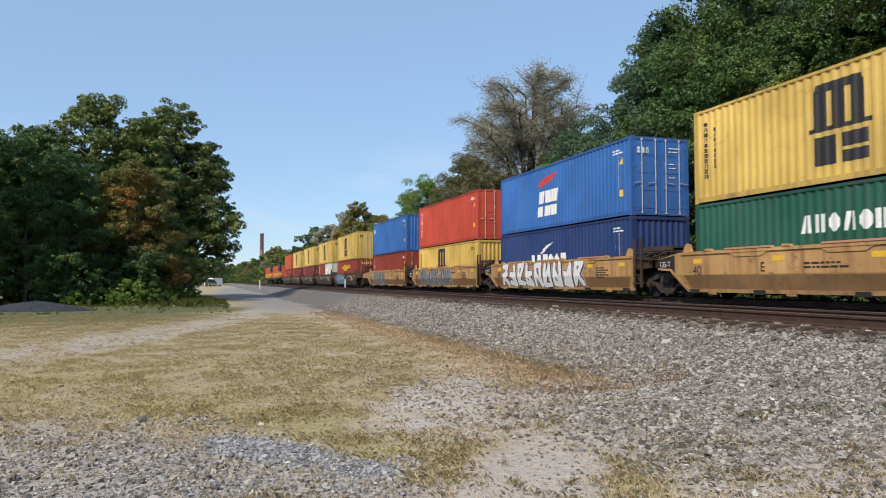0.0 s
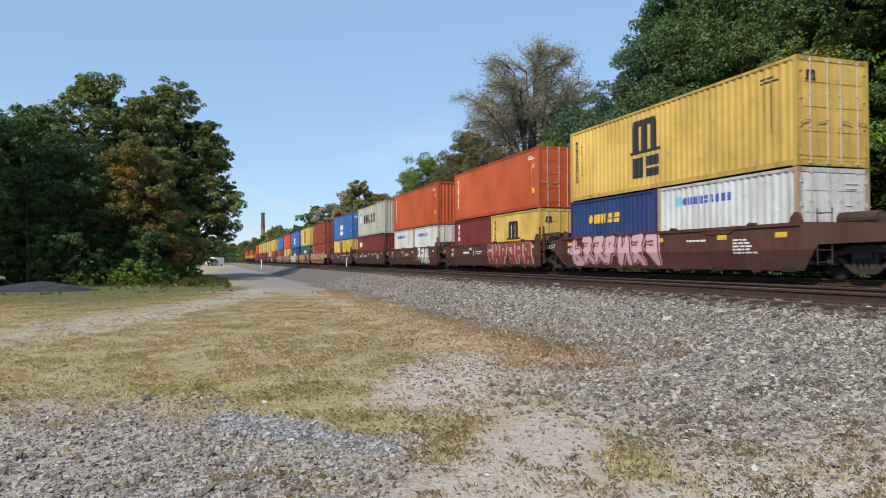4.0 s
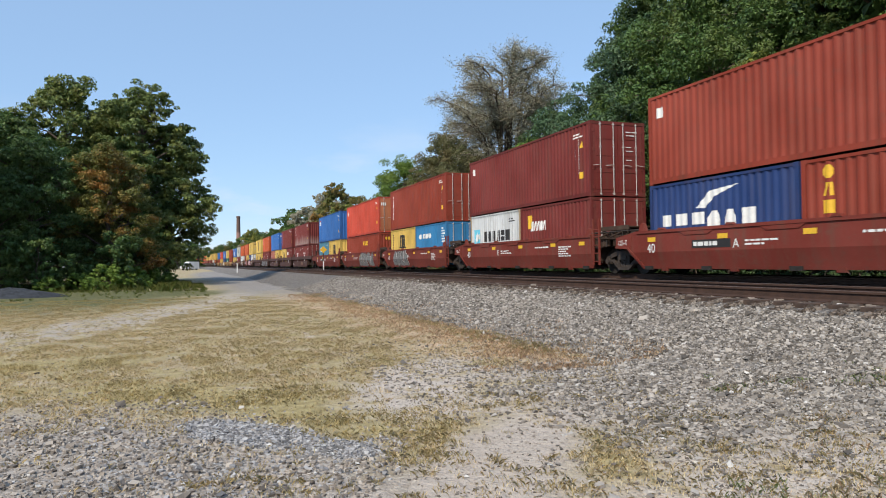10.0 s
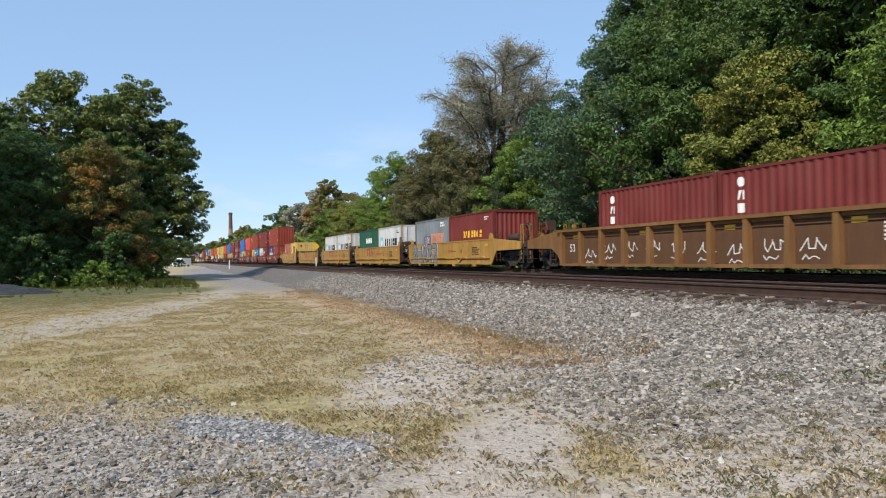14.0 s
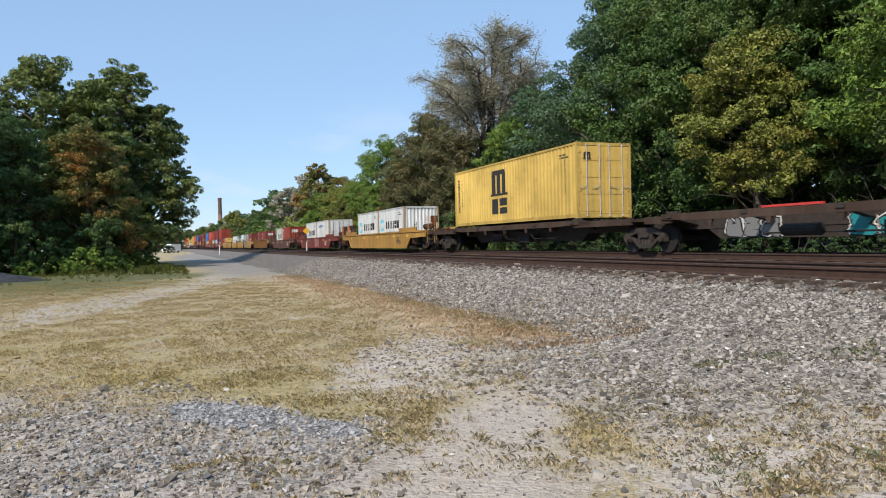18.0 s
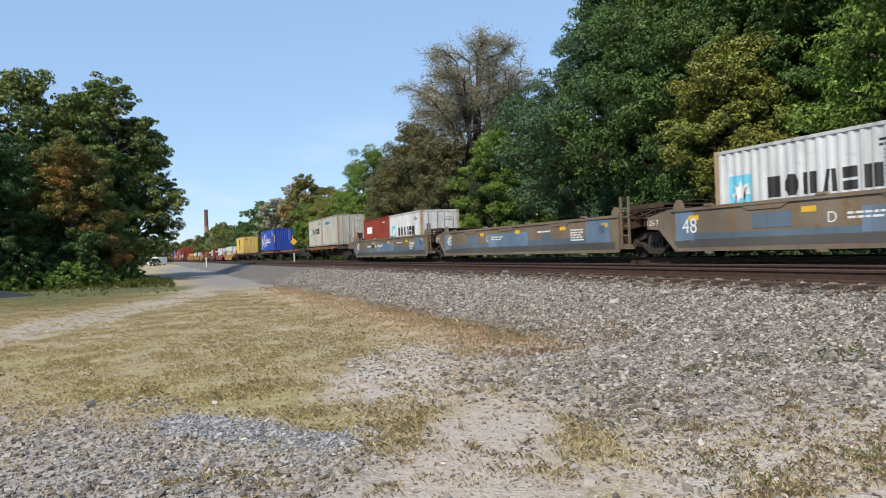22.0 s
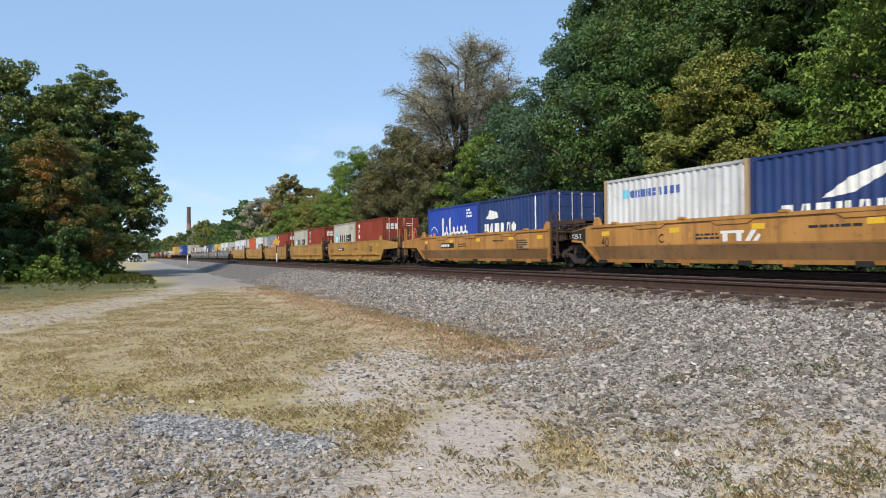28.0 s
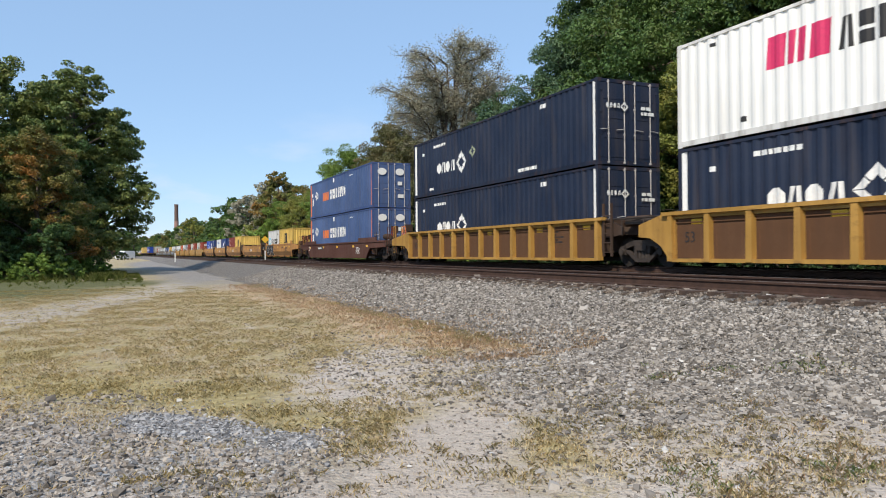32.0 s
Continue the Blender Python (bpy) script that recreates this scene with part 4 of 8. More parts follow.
def scrawl(a, b, width, height, loops):
    """A looping script stroke: tall first and third loops, low ones between."""
    pts, tall = [], (1.0, 0.42, 1.0, 0.36, 0.40, 0.36, 0.44, 0.38, 0.5)
    for i in range(loops * 12 + 1):
        t = i / 12
        k = tall[min(int(t), 8)]
        up = 0.5 - 0.5 * math.cos(2 * math.pi * t)
        pts.append((a + width * t / loops + 0.30 * width / loops * math.sin(2 * math.pi * t), b + height * (0.30 + 0.66 * k * up - (0.30 * (1 - up) if k > 0.9 else 0.0))))
    return ribbon(pts, 0.11 * height ** 0.5)


def tail_marks(L, h):
    return lines(L - 1.3, h - 0.42, 0.5, 2, 0.11, 0.055, 5) + column(L - 0.95, h - 0.65, 16, 0.055, 0.085) + column(L - 1.2, h - 0.65, 9, 0.05, 0.085)


def caution(L, h):
    return [[(L - 0.82, h - 0.95), (L - 0.54, h - 0.95), (L - 0.68, h - 0.68)]]


M_TAIL = mark("stencil", "white", "tail", tail_marks)
M_TAILD = mark("stencil", "black", "taild", tail_marks)
M_CAUTION = mark("caution_sign", "yellow", "caution", caution)
M_PLATE = mark("warning_plate", "yellow", "plate", lambda L, h: [rect(L - 0.9, L - 0.56, 0.75, 1.0)])
M_ENDTXT = end_mark("door_stencil", "white", "endtxt", lambda w, h: [(lambda p: p)(rect(w * 0.62 + 0.0, w * 0.62 + q, h - 0.45 - 0.16 * i, h - 0.36 - 0.16 * i)) for i, q in enumerate((0.0001,))] + lines(w * 0.645, h - 0.42, 0.34, 2, 0.13, 0.04, 5) + lines(w * 0.645, h - 1.0, 0.30, 2, 0.15, 0.035, 6) + lines(w * 0.645, h - 1.5, 0.26, 1, 0.2, 0.035, 7), 0.02)
M_ENDLOGO = end_mark("door_sign", "white", "endlogo", lambda w, h: blocks(0.22, h - 0.62, 0.55, 0.22, 3, seed=8), 0.02)
M_ENDARCH = end_mark("door_sign", "black", "endarch", lambda w, h: arch_sign(0.3, h - 0.62, 0.3, 0.24), 0.02)
BLACK_LONG = [mark("arch_sign", "black", "msc40", lambda L, h: arch_sign(L * 0.38, h * 0.49, 1.5, 1.1) + blocks(L * 0.38, h * 0.49 - 0.95, 1.6, 0.72, 2, seed=4, weight=0.36, gap=0.12)),
         mark("upright_stencil", "black", "msc40t", lambda L, h: column(0.45, h - 0.55, 11, 0.13, 0.16) + column(0.85, h - 0.75, 8, 0.12, 0.16)), M_TAILD, M_ENDARCH]
BLACK_SHORT = [mark("arch_sign", "black", "msc20", lambda L, h: arch_sign(L * 0.38, h * 0.50, 1.3, 0.85) + blocks(L * 0.38, h * 0.50 - 0.72, 1.35, 0.56, 2, seed=4, weight=0.36, gap=0.12)),
         mark("upright_stencil", "black", "msc20t", lambda L, h: column(0.5, h - 0.45, 9, 0.13, 0.18) + column(0.9, h - 0.6, 6, 0.12, 0.18)), M_ENDARCH]
SWOOSH_SIGN = [mark("block_sign", "white", "apl", lambda L, h: blocks(L * 0.36, h * 0.20, 1.9, 1.15, 3, 0.12, 0.40, 13, 0.08)),
       mark("swoosh", "red", "aplr", lambda L, h: [[(L * 0.36, h * 0.72), (L * 0.36 + 0.55, h * 0.80), (L * 0.36 + 2.0, h * 0.86), (L * 0.36 + 1.4, h * 0.74), (L * 0.36 + 0.2, h * 0.66)]]), M_TAIL, M_CAUTION, M_PLATE, M_ENDLOGO, M_ENDTXT]
SWOOSH_SMALL = [mark("block_sign", "white", "apls", lambda L, h: blocks(0.35, h - 0.95, 0.75, 0.4, 3, 0.12, 0.40, 13, 0.08)), mark("swoosh", "red", "aplsr", lambda L, h: [rect(0.5, 1.1, h - 0.48, h - 0.38)]), M_TAIL, M_CAUTION, M_PLATE]
ARC_SIGN = [mark("block_sign", "white", "cma", lambda L, h: blocks(L * 0.30, h * 0.28, 3.6, 0.72, 6, 0, 0.32, 21)),
       mark("swoosh", "white", "cmar", lambda L, h: [[(L * 0.38, h * 0.58), (L * 0.38 + 0.5, h * 0.70), (L * 0.38 + 1.3, h * 0.76), (L * 0.38 + 0.6, h * 0.65), (L * 0.38 + 0.25, h * 0.57)]]), M_TAIL, M_ENDTXT]
SHORT_ARC_SIGN = [mark("block_sign", "white", "cma2", lambda L, h: blocks(0.6, h * 0.32, 4.2, 0.75, 6, 0, 0.34, 21)),
         mark("swoosh", "white", "cma2r", lambda L, h: [[(2.2, h * 0.66), (2.8, h * 0.84), (4.0, h * 0.88), (3.0, h * 0.77), (2.6, h * 0.65)]])]
SERIF_SIGN = [mark("block_sign", "white", "cap", lambda L, h: blocks(L * 0.34, h * 0.55, 3.0, 0.46, 7, 0, 0.3, 33)), mark("thin_line", "red", "capr", lambda L, h: [rect(L * 0.34, L * 0.34 + 3.2, h * 0.33, h * 0.355)]), M_TAIL, M_ENDTXT, M_ENDLOGO]
SHORT_SERIF_SIGN = [mark("block_sign", "white", "cap2", lambda L, h: blocks(L * 0.36, h * 0.58, 1.9, 0.42, 7, 0, 0.3, 33))]
STAR_LONG = [mark("blue_square", "cyan", "mk40s", lambda L, h: [rect(0.75, 2.15, h * 0.38, h * 0.86)]), mark("white_star", "white", "mk40w", lambda L, h: star(1.45, h * 0.62, 0.58)),
            mark("block_sign", "black", "mk40", lambda L, h: blocks(2.9, h * 0.42, 5.2, 0.86, 6, 0, 0.26, 52)), M_TAILD]
STAR_SHORT = [mark("blue_square", "cyan", "mk20s", lambda L, h: [rect(0.5, 1.25, h * 0.40, h * 0.72)]), mark("white_star", "white", "mk20w", lambda L, h: star(0.875, h * 0.55, 0.33)),
            mark("block_sign", "black", "mk20", lambda L, h: blocks(1.75, h * 0.46, 3.2, 0.52, 6, 0, 0.26, 52)), M_ENDTXT, M_TAILD]
STAR_TWO_LINE = STAR_SHORT[:3] + [mark("lower_sign", "black", "sl20", lambda L, h: blocks(1.75, h * 0.20, 3.4, 0.46, 7, 0, 0.26, 57)), M_TAILD]
SMALL_BLUE_SIGN = [mark("small_sign", "blue", "mkl", lambda L, h: blocks(L * 0.22, h * 0.74, 2.3, 0.24, 9, 0, 0.3, 61)), mark("blue_square", "cyan", "mkls", lambda L, h: [rect(L * 0.22 - 0.4, L * 0.22 - 0.12, h * 0.74, h * 0.85)]), M_ENDTXT]
UPRIGHT_SIGN = [mark("upright_sign", "white", "tri", lambda L, h: column(0.55, h * 0.78, 6, 0.26, 0.30)), M_TAIL, M_CAUTION, M_PLATE, M_ENDTXT]
UPRIGHT_SHORT = [mark("upright_sign", "white", "tex", lambda L, h: column(0.7, h * 0.80, 3, 0.26, 0.36)), end_mark("end_sign", "white", "texe", lambda w, h: blocks(0.25, h - 0.75, 0.85, 0.36, 3, seed=70), 0.02), M_ENDTXT]
UPRIGHT_LONG = [mark("upright_sign", "white", "tex4", lambda L, h: column(0.6, h * 0.80, 3, 0.34, 0.42)), mark("top_sign", "white", "tex4b", lambda L, h: blocks(L - 1.5, h - 0.55, 0.7, 0.3, 3, seed=70)), M_CAUTION, M_PLATE]
CORNER_LONG = [mark("upright_panel", "blue", "cro", lambda L, h: [rect(0.45, 1.05, h * 0.22, h * 0.92)]), mark("top_sign", "white", "crob", lambda L, h: blocks(L - 2.3, h - 0.5, 1.5, 0.26, 6, seed=77)), M_CAUTION, M_PLATE]
WING_SHORT = [mark("block_sign", "white", "cr2", lambda L, h: blocks(1.5, h * 0.66, 1.7, 0.30, 6, 0, 0.3, 77)), mark("winged_shape", "white", "cr2w", lambda L, h: [[(0.55, h * 0.70), (0.8, h * 0.76), (1.1, h * 0.78), (1.3, h * 0.70), (1.05, h * 0.65), (0.8, h * 0.67)]]), mark("tail_stencil", "white", "cr2t", lambda L, h: lines(L - 1.0, h - 0.4, 0.5, 6, 0.16, 0.09)), M_ENDTXT]
WING_SHORT_B = [mark("block_sign", "white", "cr3", lambda L, h: blocks(0.55, h * 0.42, 3.0, 0.44, 6, 0, 0.3, 77)), mark("winged_shape", "white", "cr3w", lambda L, h: [[(0.7, h * 0.68), (1.1, h * 0.82), (1.7, h * 0.78), (1.9, h * 0.68), (1.3, h * 0.66)]]), mark("tail_stripe", "white", "cr3t", lambda L, h: [rect(L - 1.1, L - 1.04, h * 0.35, h * 0.95)])]
DOOR_SIGN = [mark("corner_sign", "white", "cai", lambda L, h: blocks(0.35, h - 0.85, 0.55, 0.36, 2, 0, 0.4, 80)), M_TAIL, M_CAUTION, M_PLATE, end_mark("door_sign", "white", "caie", lambda w, h: blocks(0.18, h - 0.72, 0.45, 0.26, 3, seed=80), 0.02), M_ENDTXT]
DOOR_SIGN_B = [M_TAIL, M_CAUTION, M_PLATE, end_mark("door_sign", "white", "caie", lambda w, h: blocks(0.18, h - 0.72, 0.45, 0.26, 3, seed=80), 0.02), M_ENDTXT]
YELLOW_WORD = [mark("yellow_sign", "yellow", "tou", lambda L, h: blocks(L * 0.62 - 1.1, h * 0.66, 1.9, 0.36, 5, 0.1, 0.36, 85)), mark("small_stencil", "white", "tout", lambda L, h: lines(0.9, h * 0.45, 0.9, 3)), end_mark("end_sign", "yellow", "toue", lambda w, h: blocks(0.5, h - 0.55, 1.1, 0.24, 5, seed=85), 0.01)]
REDPLAIN = [M_TAIL, M_CAUTION, M_PLATE, M_ENDTXT, mark("corner_sign", "white", "rp", lambda L, h: [rect(0.4, 0.75, h - 0.75, h - 0.42)])]
DOTS_SIGN = [mark("small_stencil", "white", "flo", lambda L, h: [p for i in range(7) for p in ring(1.6 + 0.36 * (i % 4) + 0.18 * (i // 4), h * 0.62 - 0.34 * (i // 4), 0.13, 1, 8)] + lines(0.4, h - 0.35, 0.7, 1)), M_TAIL, M_ENDTXT]
CLUSTER_SIGN = [mark("upright_sign", "white", "zim", lambda L, h: lines(0.6, h * 0.8, 0.7, 1) + lines(L * 0.32, h * 0.62, 1.2, 2, 0.4, 0.22)), end_mark("end_sign", "white", "zime", lambda w, h: blocks(1.2, h * 0.45, 1.0, 0.5, 3, 0.1, seed=90), 0.02)]
SCRIPT_SIGN = [mark("round_ring", "white", "safr", lambda L, h: ring(1.45, h * 0.44, 0.85, 1.15, 28, 0.045)), mark("white_flag", "white", "saff", lambda L, h: [rect(1.0, 1.16, h * 0.20, h * 0.66), [(1.42, h * 0.50), (1.95, h * 0.46), (1.85, h * 0.40), (1.98, h * 0.34), (1.42, h * 0.34)], [(1.4, h * 0.62), (1.9, h * 0.58), (1.8, h * 0.53), (1.4, h * 0.54)]]),
       mark("orange_flag", "orange", "safo", lambda L, h: [rect(1.17, 1.40, h * 0.22, h * 0.63), [(1.4, h * 0.545), (1.85, h * 0.525), (1.8, h * 0.47), (1.4, h * 0.5)]]),
       mark("script_sign", "white", "safs", lambda L, h: scrawl(2.9, h * 0.20, 5.8, 1.85, 8)), mark("tail_stencil", "white", "saft", lambda L, h: lines(L - 2.0, h - 0.4, 0.5, 4, 0.15, 0.09)), M_CAUTION,
       end_mark("end_stripe", "white", "safe", lambda w, h: [rect(w - 0.5, w - 0.46, h * 0.45, h - 0.25)], 0.0), end_mark("post_stripe", "yellow", "safy", lambda w, h: [rect(0.01, 0.10, h * 0.36, h * 0.68)], 0.0), end_mark("post_stripe", "yellow", "safz", lambda w, h: [rect(w - 0.10, w - 0.01, h * 0.36, h * 0.66)], 0.0)]
SCRIPT_SHORT = [mark("round_ring", "white", "sf2r", lambda L, h: ring(0.8, h * 0.40, 0.5, 1.2, 22, 0.04)), mark("orange_flag", "orange", "sf2o", lambda L, h: [rect(0.6, 1.0, h * 0.34, h * 0.50)]),
         mark("script_sign", "white", "sf2s", lambda L, h: scrawl(1.75, h * 0.34, 3.1, 1.15, 7)), mark("tail_stencil", "white", "sf2t", lambda L, h: lines(L - 1.3, h - 0.35, 0.5, 3, 0.15, 0.09))]
FLAG_PAIR = [mark("blue_panel", "faded_blue", "pob", lambda L, h: [rect(1.6, 2.9, h * 0.44, h * 0.62)]), mark("orange_panel", "faded_orange", "poo", lambda L, h: [[(2.95, h * 0.44), (4.9, h * 0.44), (5.15, h * 0.66), (2.95, h * 0.66)]]),
         mark("white_sign", "white", "pow", lambda L, h: blocks(1.72, h * 0.455, 1.05, 0.36, 3, seed=95) + lines(4.6, h - 0.35, 0.8, 2, 0.16, 0.12)), mark("blue_sign", "faded_blue", "pon", lambda L, h: blocks(3.1, h * 0.46, 1.7, 0.36, 8, seed=96))]
PFLAG = [mark("flag_white", "white", "pfw", lambda L, h: [[(2.3, h * 0.5), (2.9, h * 0.78), (3.6, h * 0.72), (4.1, h * 0.8), (3.9, h * 0.5), (3.3, h * 0.44)]]), mark("flag_yellow", "yellow", "pfy", lambda L, h: [[(2.4, h * 0.47), (3.2, h * 0.42), (3.0, h * 0.58)]]), M_ENDTXT]
GOLD_WORD = [mark("yellow_sign", "yellow", "gen", lambda L, h: blocks(2.0, h * 0.50, 2.6, 0.36, 7, 0.1, 0.36, 99)), mark("small_stencil", "white", "gent", lambda L, h: lines(L - 1.2, h - 0.35, 0.6, 2))]
PANEL_SIGN = [mark("yellow_sign", "yellow", "bea", lambda L, h: [rect(0.7, 1.1, h * 0.62, h * 0.85)]), mark("white_sign", "white", "beaw", lambda L, h: blocks(1.0, h * 0.58, 1.4, 0.42, 5, 0.1, 0.34, 31))]
GOLD = [mark("upright_sign", "yellow", "gol", lambda L, h: column(0.6, h * 0.80, 4, 0.32, 0.42))]
NAVY_SIGN = [mark("yellow_sign", "yellow", "sea", lambda L, h: blocks(1.4, h * 0.62, 2.4, 0.36, 5, 0.12, 0.36, 14))]
WHPANEL = [mark("white_panel", "white", "whp", lambda L, h: [rect(0.8, 2.0, h * 0.60, h * 0.78)]), mark("small_stencil", "white", "wht", lambda L, h: lines(L - 1.4, h - 0.4, 0.6, 1)), M_ENDTXT]
FEATHER_SIGN = [mark("wing_shape", "white", "nykw", lambda L, h: [[(2.0, h * 0.54), (2.7, h * 0.70), (3.9, h * 0.84), (3.7, h * 0.73), (3.2, h * 0.64), (2.8, h * 0.57), (2.3, h * 0.545)]]), mark("block_sign", "white", "nyk", lambda L, h: blocks(0.9, h * 0.34, 4.4, 0.42, 9, 0, 0.3, 16)), M_ENDTXT]
DISC_SIGN = [mark("orange_sign", "orange", "pac", lambda L, h: blocks(3.9, h * 0.42, 2.0, 0.62, 5, 0, 0.32, 17)), mark("white_sign", "white", "pact", lambda L, h: blocks(6.1, h * 0.42, 4.2, 0.72, 10, 0, 0.34, 18)),
         mark("round_shape", "white", "pacr", lambda L, h: [p for i in range(7) for p in [rect(2.0 - (0.5 - abs(i - 3) * 0.1), 2.0 + (0.62 - abs(i - 3) * 0.12), h * 0.50 + i * 0.1, h * 0.50 + i * 0.1 + 0.06)]]), mark("small_stencil", "white", "pacp", lambda L, h: [rect(0.6, 0.95, h * 0.36, h * 0.55), rect(7.0, 7.35, h * 0.84, h * 0.95)] + lines(11.2, h * 0.86, 1.2, 1) + blocks(0.55, h * 0.60, 0.42, 0.3, 2, seed=2)),
         mark("end_post_stripe", "orange", "pacs", lambda L, h: [rect(0.13, 0.30, 0.15, h - 0.1), rect(L - 0.30, L - 0.13, 0.15, h - 0.1)]),
         end_mark("door_shape", "white", "pace", lambda w, h: [p for x in (0.65, 1.85) for p in ring(x, h - 0.6, 0.3, 0.75, 14)] + [rect(1.7, 2.0, h * 0.5, h * 0.58), rect(1.7, 2.1, h * 0.22, h * 0.3)], 0.06)]


def diamond(a, b, r):
    return [[(a + r * u, b + r * v) for u, v in q] for q in (((0, 1), (0.48, 0.5), (0.24, 0.28), (0, 0.52)), ((0, 1), (-0.48, 0.5), (-0.24, 0.28), (0, 0.52)), ((0.52, 0.46), (1, 0), (0.52, 0), (0.28, 0.24)), ((-0.52, 0.46), (-1, 0), (-0.52, 0), (-0.28, 0.24)),
                                                           ((0.5, -0.04), (1, -0.04), (0.5, -0.5), (0.26, -0.28)), ((-0.5, -0.04), (-1, -0.04), (-0.5, -0.5), (-0.26, -0.28)), ((0, -1), (0.46, -0.54), (0.24, -0.32), (0, -0.52)), ((0, -1), (-0.46, -0.54), (-0.24, -0.32), (0, -0.52)))]


DIAMOND_SIGN = [mark("block_sign", "white", "uma", lambda L, h: blocks(3.0, h * 0.36, 2.1, 0.5, 4, 0.0, 0.28, 19, 0.1) + diamond(5.75, h * 0.46, 0.55)), mark("small_stencil", "white", "umat", lambda L, h: lines(2.6, h * 0.82, 1.4, 1, 0.2, 0.13) + lines(1.15, h * 0.74, 0.3, 1, 0.2, 0.14) + lines(L - 3.6, h * 0.86, 0.4, 1, 0.2, 0.16)),
        mark("white_end_post", "white", "umap", lambda L, h: [rect(0.13, 0.30, 0.15, h - 0.1), rect(L - 0.30, L - 0.13, 0.15, h - 0.1)]),
        end_mark("door_sign", "white", "umae", lambda w, h: blocks(0.3, h * 0.66, 0.6, 0.16, 4, seed=19) + diamond(1.05, h * 0.68, 0.17) + lines(1.75, h * 0.66, 0.5, 2, 0.18, 0.11), 0.06)]
DIAMOND_TOP = DIAMOND_SIGN + [mark("grey_diamond", "olive", "umad", lambda L, h: diamond(6.9, h * 0.58, 0.3)), mark("lower_stencil", "white", "umal", lambda L, h: lines(L - 5.2, h * 0.10, 1.6, 1, 0.2, 0.13) + lines(2.0, h * 0.10, 1.0, 1, 0.2, 0.12))]
SLANT_SIGN = [mark("crimson_sign", "magenta", "xpo", lambda L, h: blocks(3.0, h * 0.52, 1.75, 0.78, 3, 0.08, 0.34, 25, 0.1)), mark("black_sign", "black", "xpl", lambda L, h: blocks(4.9, h * 0.52, 4.2, 0.70, 9, 0, 0.3, 26)), mark("small_stencil", "black", "xps", lambda L, h: lines(2.2, h * 0.13, 0.3, 1, 0.2, 0.14) + lines(1.2, h * 0.88, 0.3, 1, 0.2, 0.1))]


# -- running gear --
def sideframe(bm):
    prism(bm, [(-0.98, 0.50), (-0.42, 0.64), (0.42, 0.64), (0.98, 0.50), (0.98, 0.64), (0.38, 0.82), (-0.38, 0.82), (-0.98, 0.64)], -0.07, 0.07, "x")
    prism(bm, [(-0.80, 0.50), (-0.30, 0.14), (0.30, 0.14), (0.80, 0.50), (0.66, 0.52), (0.27, 0.26), (-0.27, 0.26), (-0.66, 0.52)], -0.06, 0.06, "x")
    for s in (-1, 1):
        y0, y1 = sorted((s * 0.36, s * 0.24))
        box(bm, -0.06, 0.06, y0, y1, 0.22, 0.68)
        y0, y1 = sorted((s * 0.76, s * 1.02))
        box(bm, -0.09, 0.09, y0, y1, 0.36, 0.62)
        rod(bm, (-0.16, s * 0.89, 0.46), (0.05, s * 0.89, 0.46), 0.11, 10)
    for y in (-0.15, 0.0, 0.15):
        rod(bm, (0, y, 0.25), (0, y, 0.52), 0.06, 8)
    box(bm, -0.10, 0.08, -0.22, 0.22, 0.50, 0.66)


def wheelset(bm):
    for s in (-1, 1):
        rod(bm, (s * 0.72, 0, 0.46), (s * 0.85, 0, 0.46), 0.457, 20)
        rod(bm, (s * 0.69, 0, 0.46), (s * 0.72, 0, 0.46), 0.485, 20)
    rod(bm, (-1.0, 0, 0.46), (1.0, 0, 0.46), 0.08, 8)


FRAME_MESH = stored(("sideframe",), sideframe)
WHEELS = stored(("wheelset",), wheelset)
BOLSTER = stored(("truck",), lambda bm: (box(bm, -1.05, 1.05, -0.17, 0.17, 0.50, 0.74), rod(bm, (0, 0, 0.7), (0, 0, 0.95), 0.2, 10), box(bm, -0.9, 0.9, -0.62, -0.52, 0.30, 0.44), box(bm, -0.9, 0.9, 0.52, 0.62, 0.30, 0.44)))


def truck(car, y, mat=None):
    t = part("truck", BOLSTER, STEEL_DARK, car, "grimy two-axle wheel truck", place(0, y, 0))
    for sx in (-1, 1):
        part("sideframe", FRAME_MESH, mat or STEEL_WORN, t, at=place(sx * 1.0, 0, 0, 0 if sx < 0 else 180))
    for dy in (-0.89, 0.89):
        part("wheelset", WHEELS, STEEL_DARK, t, at=place(0, dy, 0))


def coupler(car, y, sy):
    def make(bm):
        box(bm, -0.16, 0.16, 0, 0.9, 0.72, 0.95)
        box(bm, -0.2, 0.1, 0.8, 1.2, 0.70, 0.98)
        rod(bm, (0.35, 0.2, 0.75), (0.30, 1.0, 0.45), 0.03, 6)
        rod(bm, (-0.9, 0.15, 1.0), (0.9, 0.15, 1.0), 0.02, 6)
    part("coupler", stored(("coupler",), make), STEEL_DARK, car, at=place(0, y, 0, 0 if sy > 0 else 180))


def ladder_mesh(bm):
    for y in (-0.22, 0.22):
        rod(bm, (0, y, 0.35), (0, y, 1.75), 0.016, 6)
    for i in range(5):
        rod(bm, (0, -0.22, 0.42 + i * 0.3), (0, 0.22, 0.42 + i * 0.3), 0.013, 6)


LADDER = stored(("ladder",), ladder_mesh)
def grab_irons(bm):
    """A tall loop of bent rod at a corner of the end sill."""
    for dx in (-0.055, 0.055):
        rod(bm, (dx, 0, 0.48), (dx, 0, 2.0), 0.02, 6)
    for z in (0.48, 2.0):
        rod(bm, (-0.055, 0, z), (0.055, 0, z), 0.02, 6)


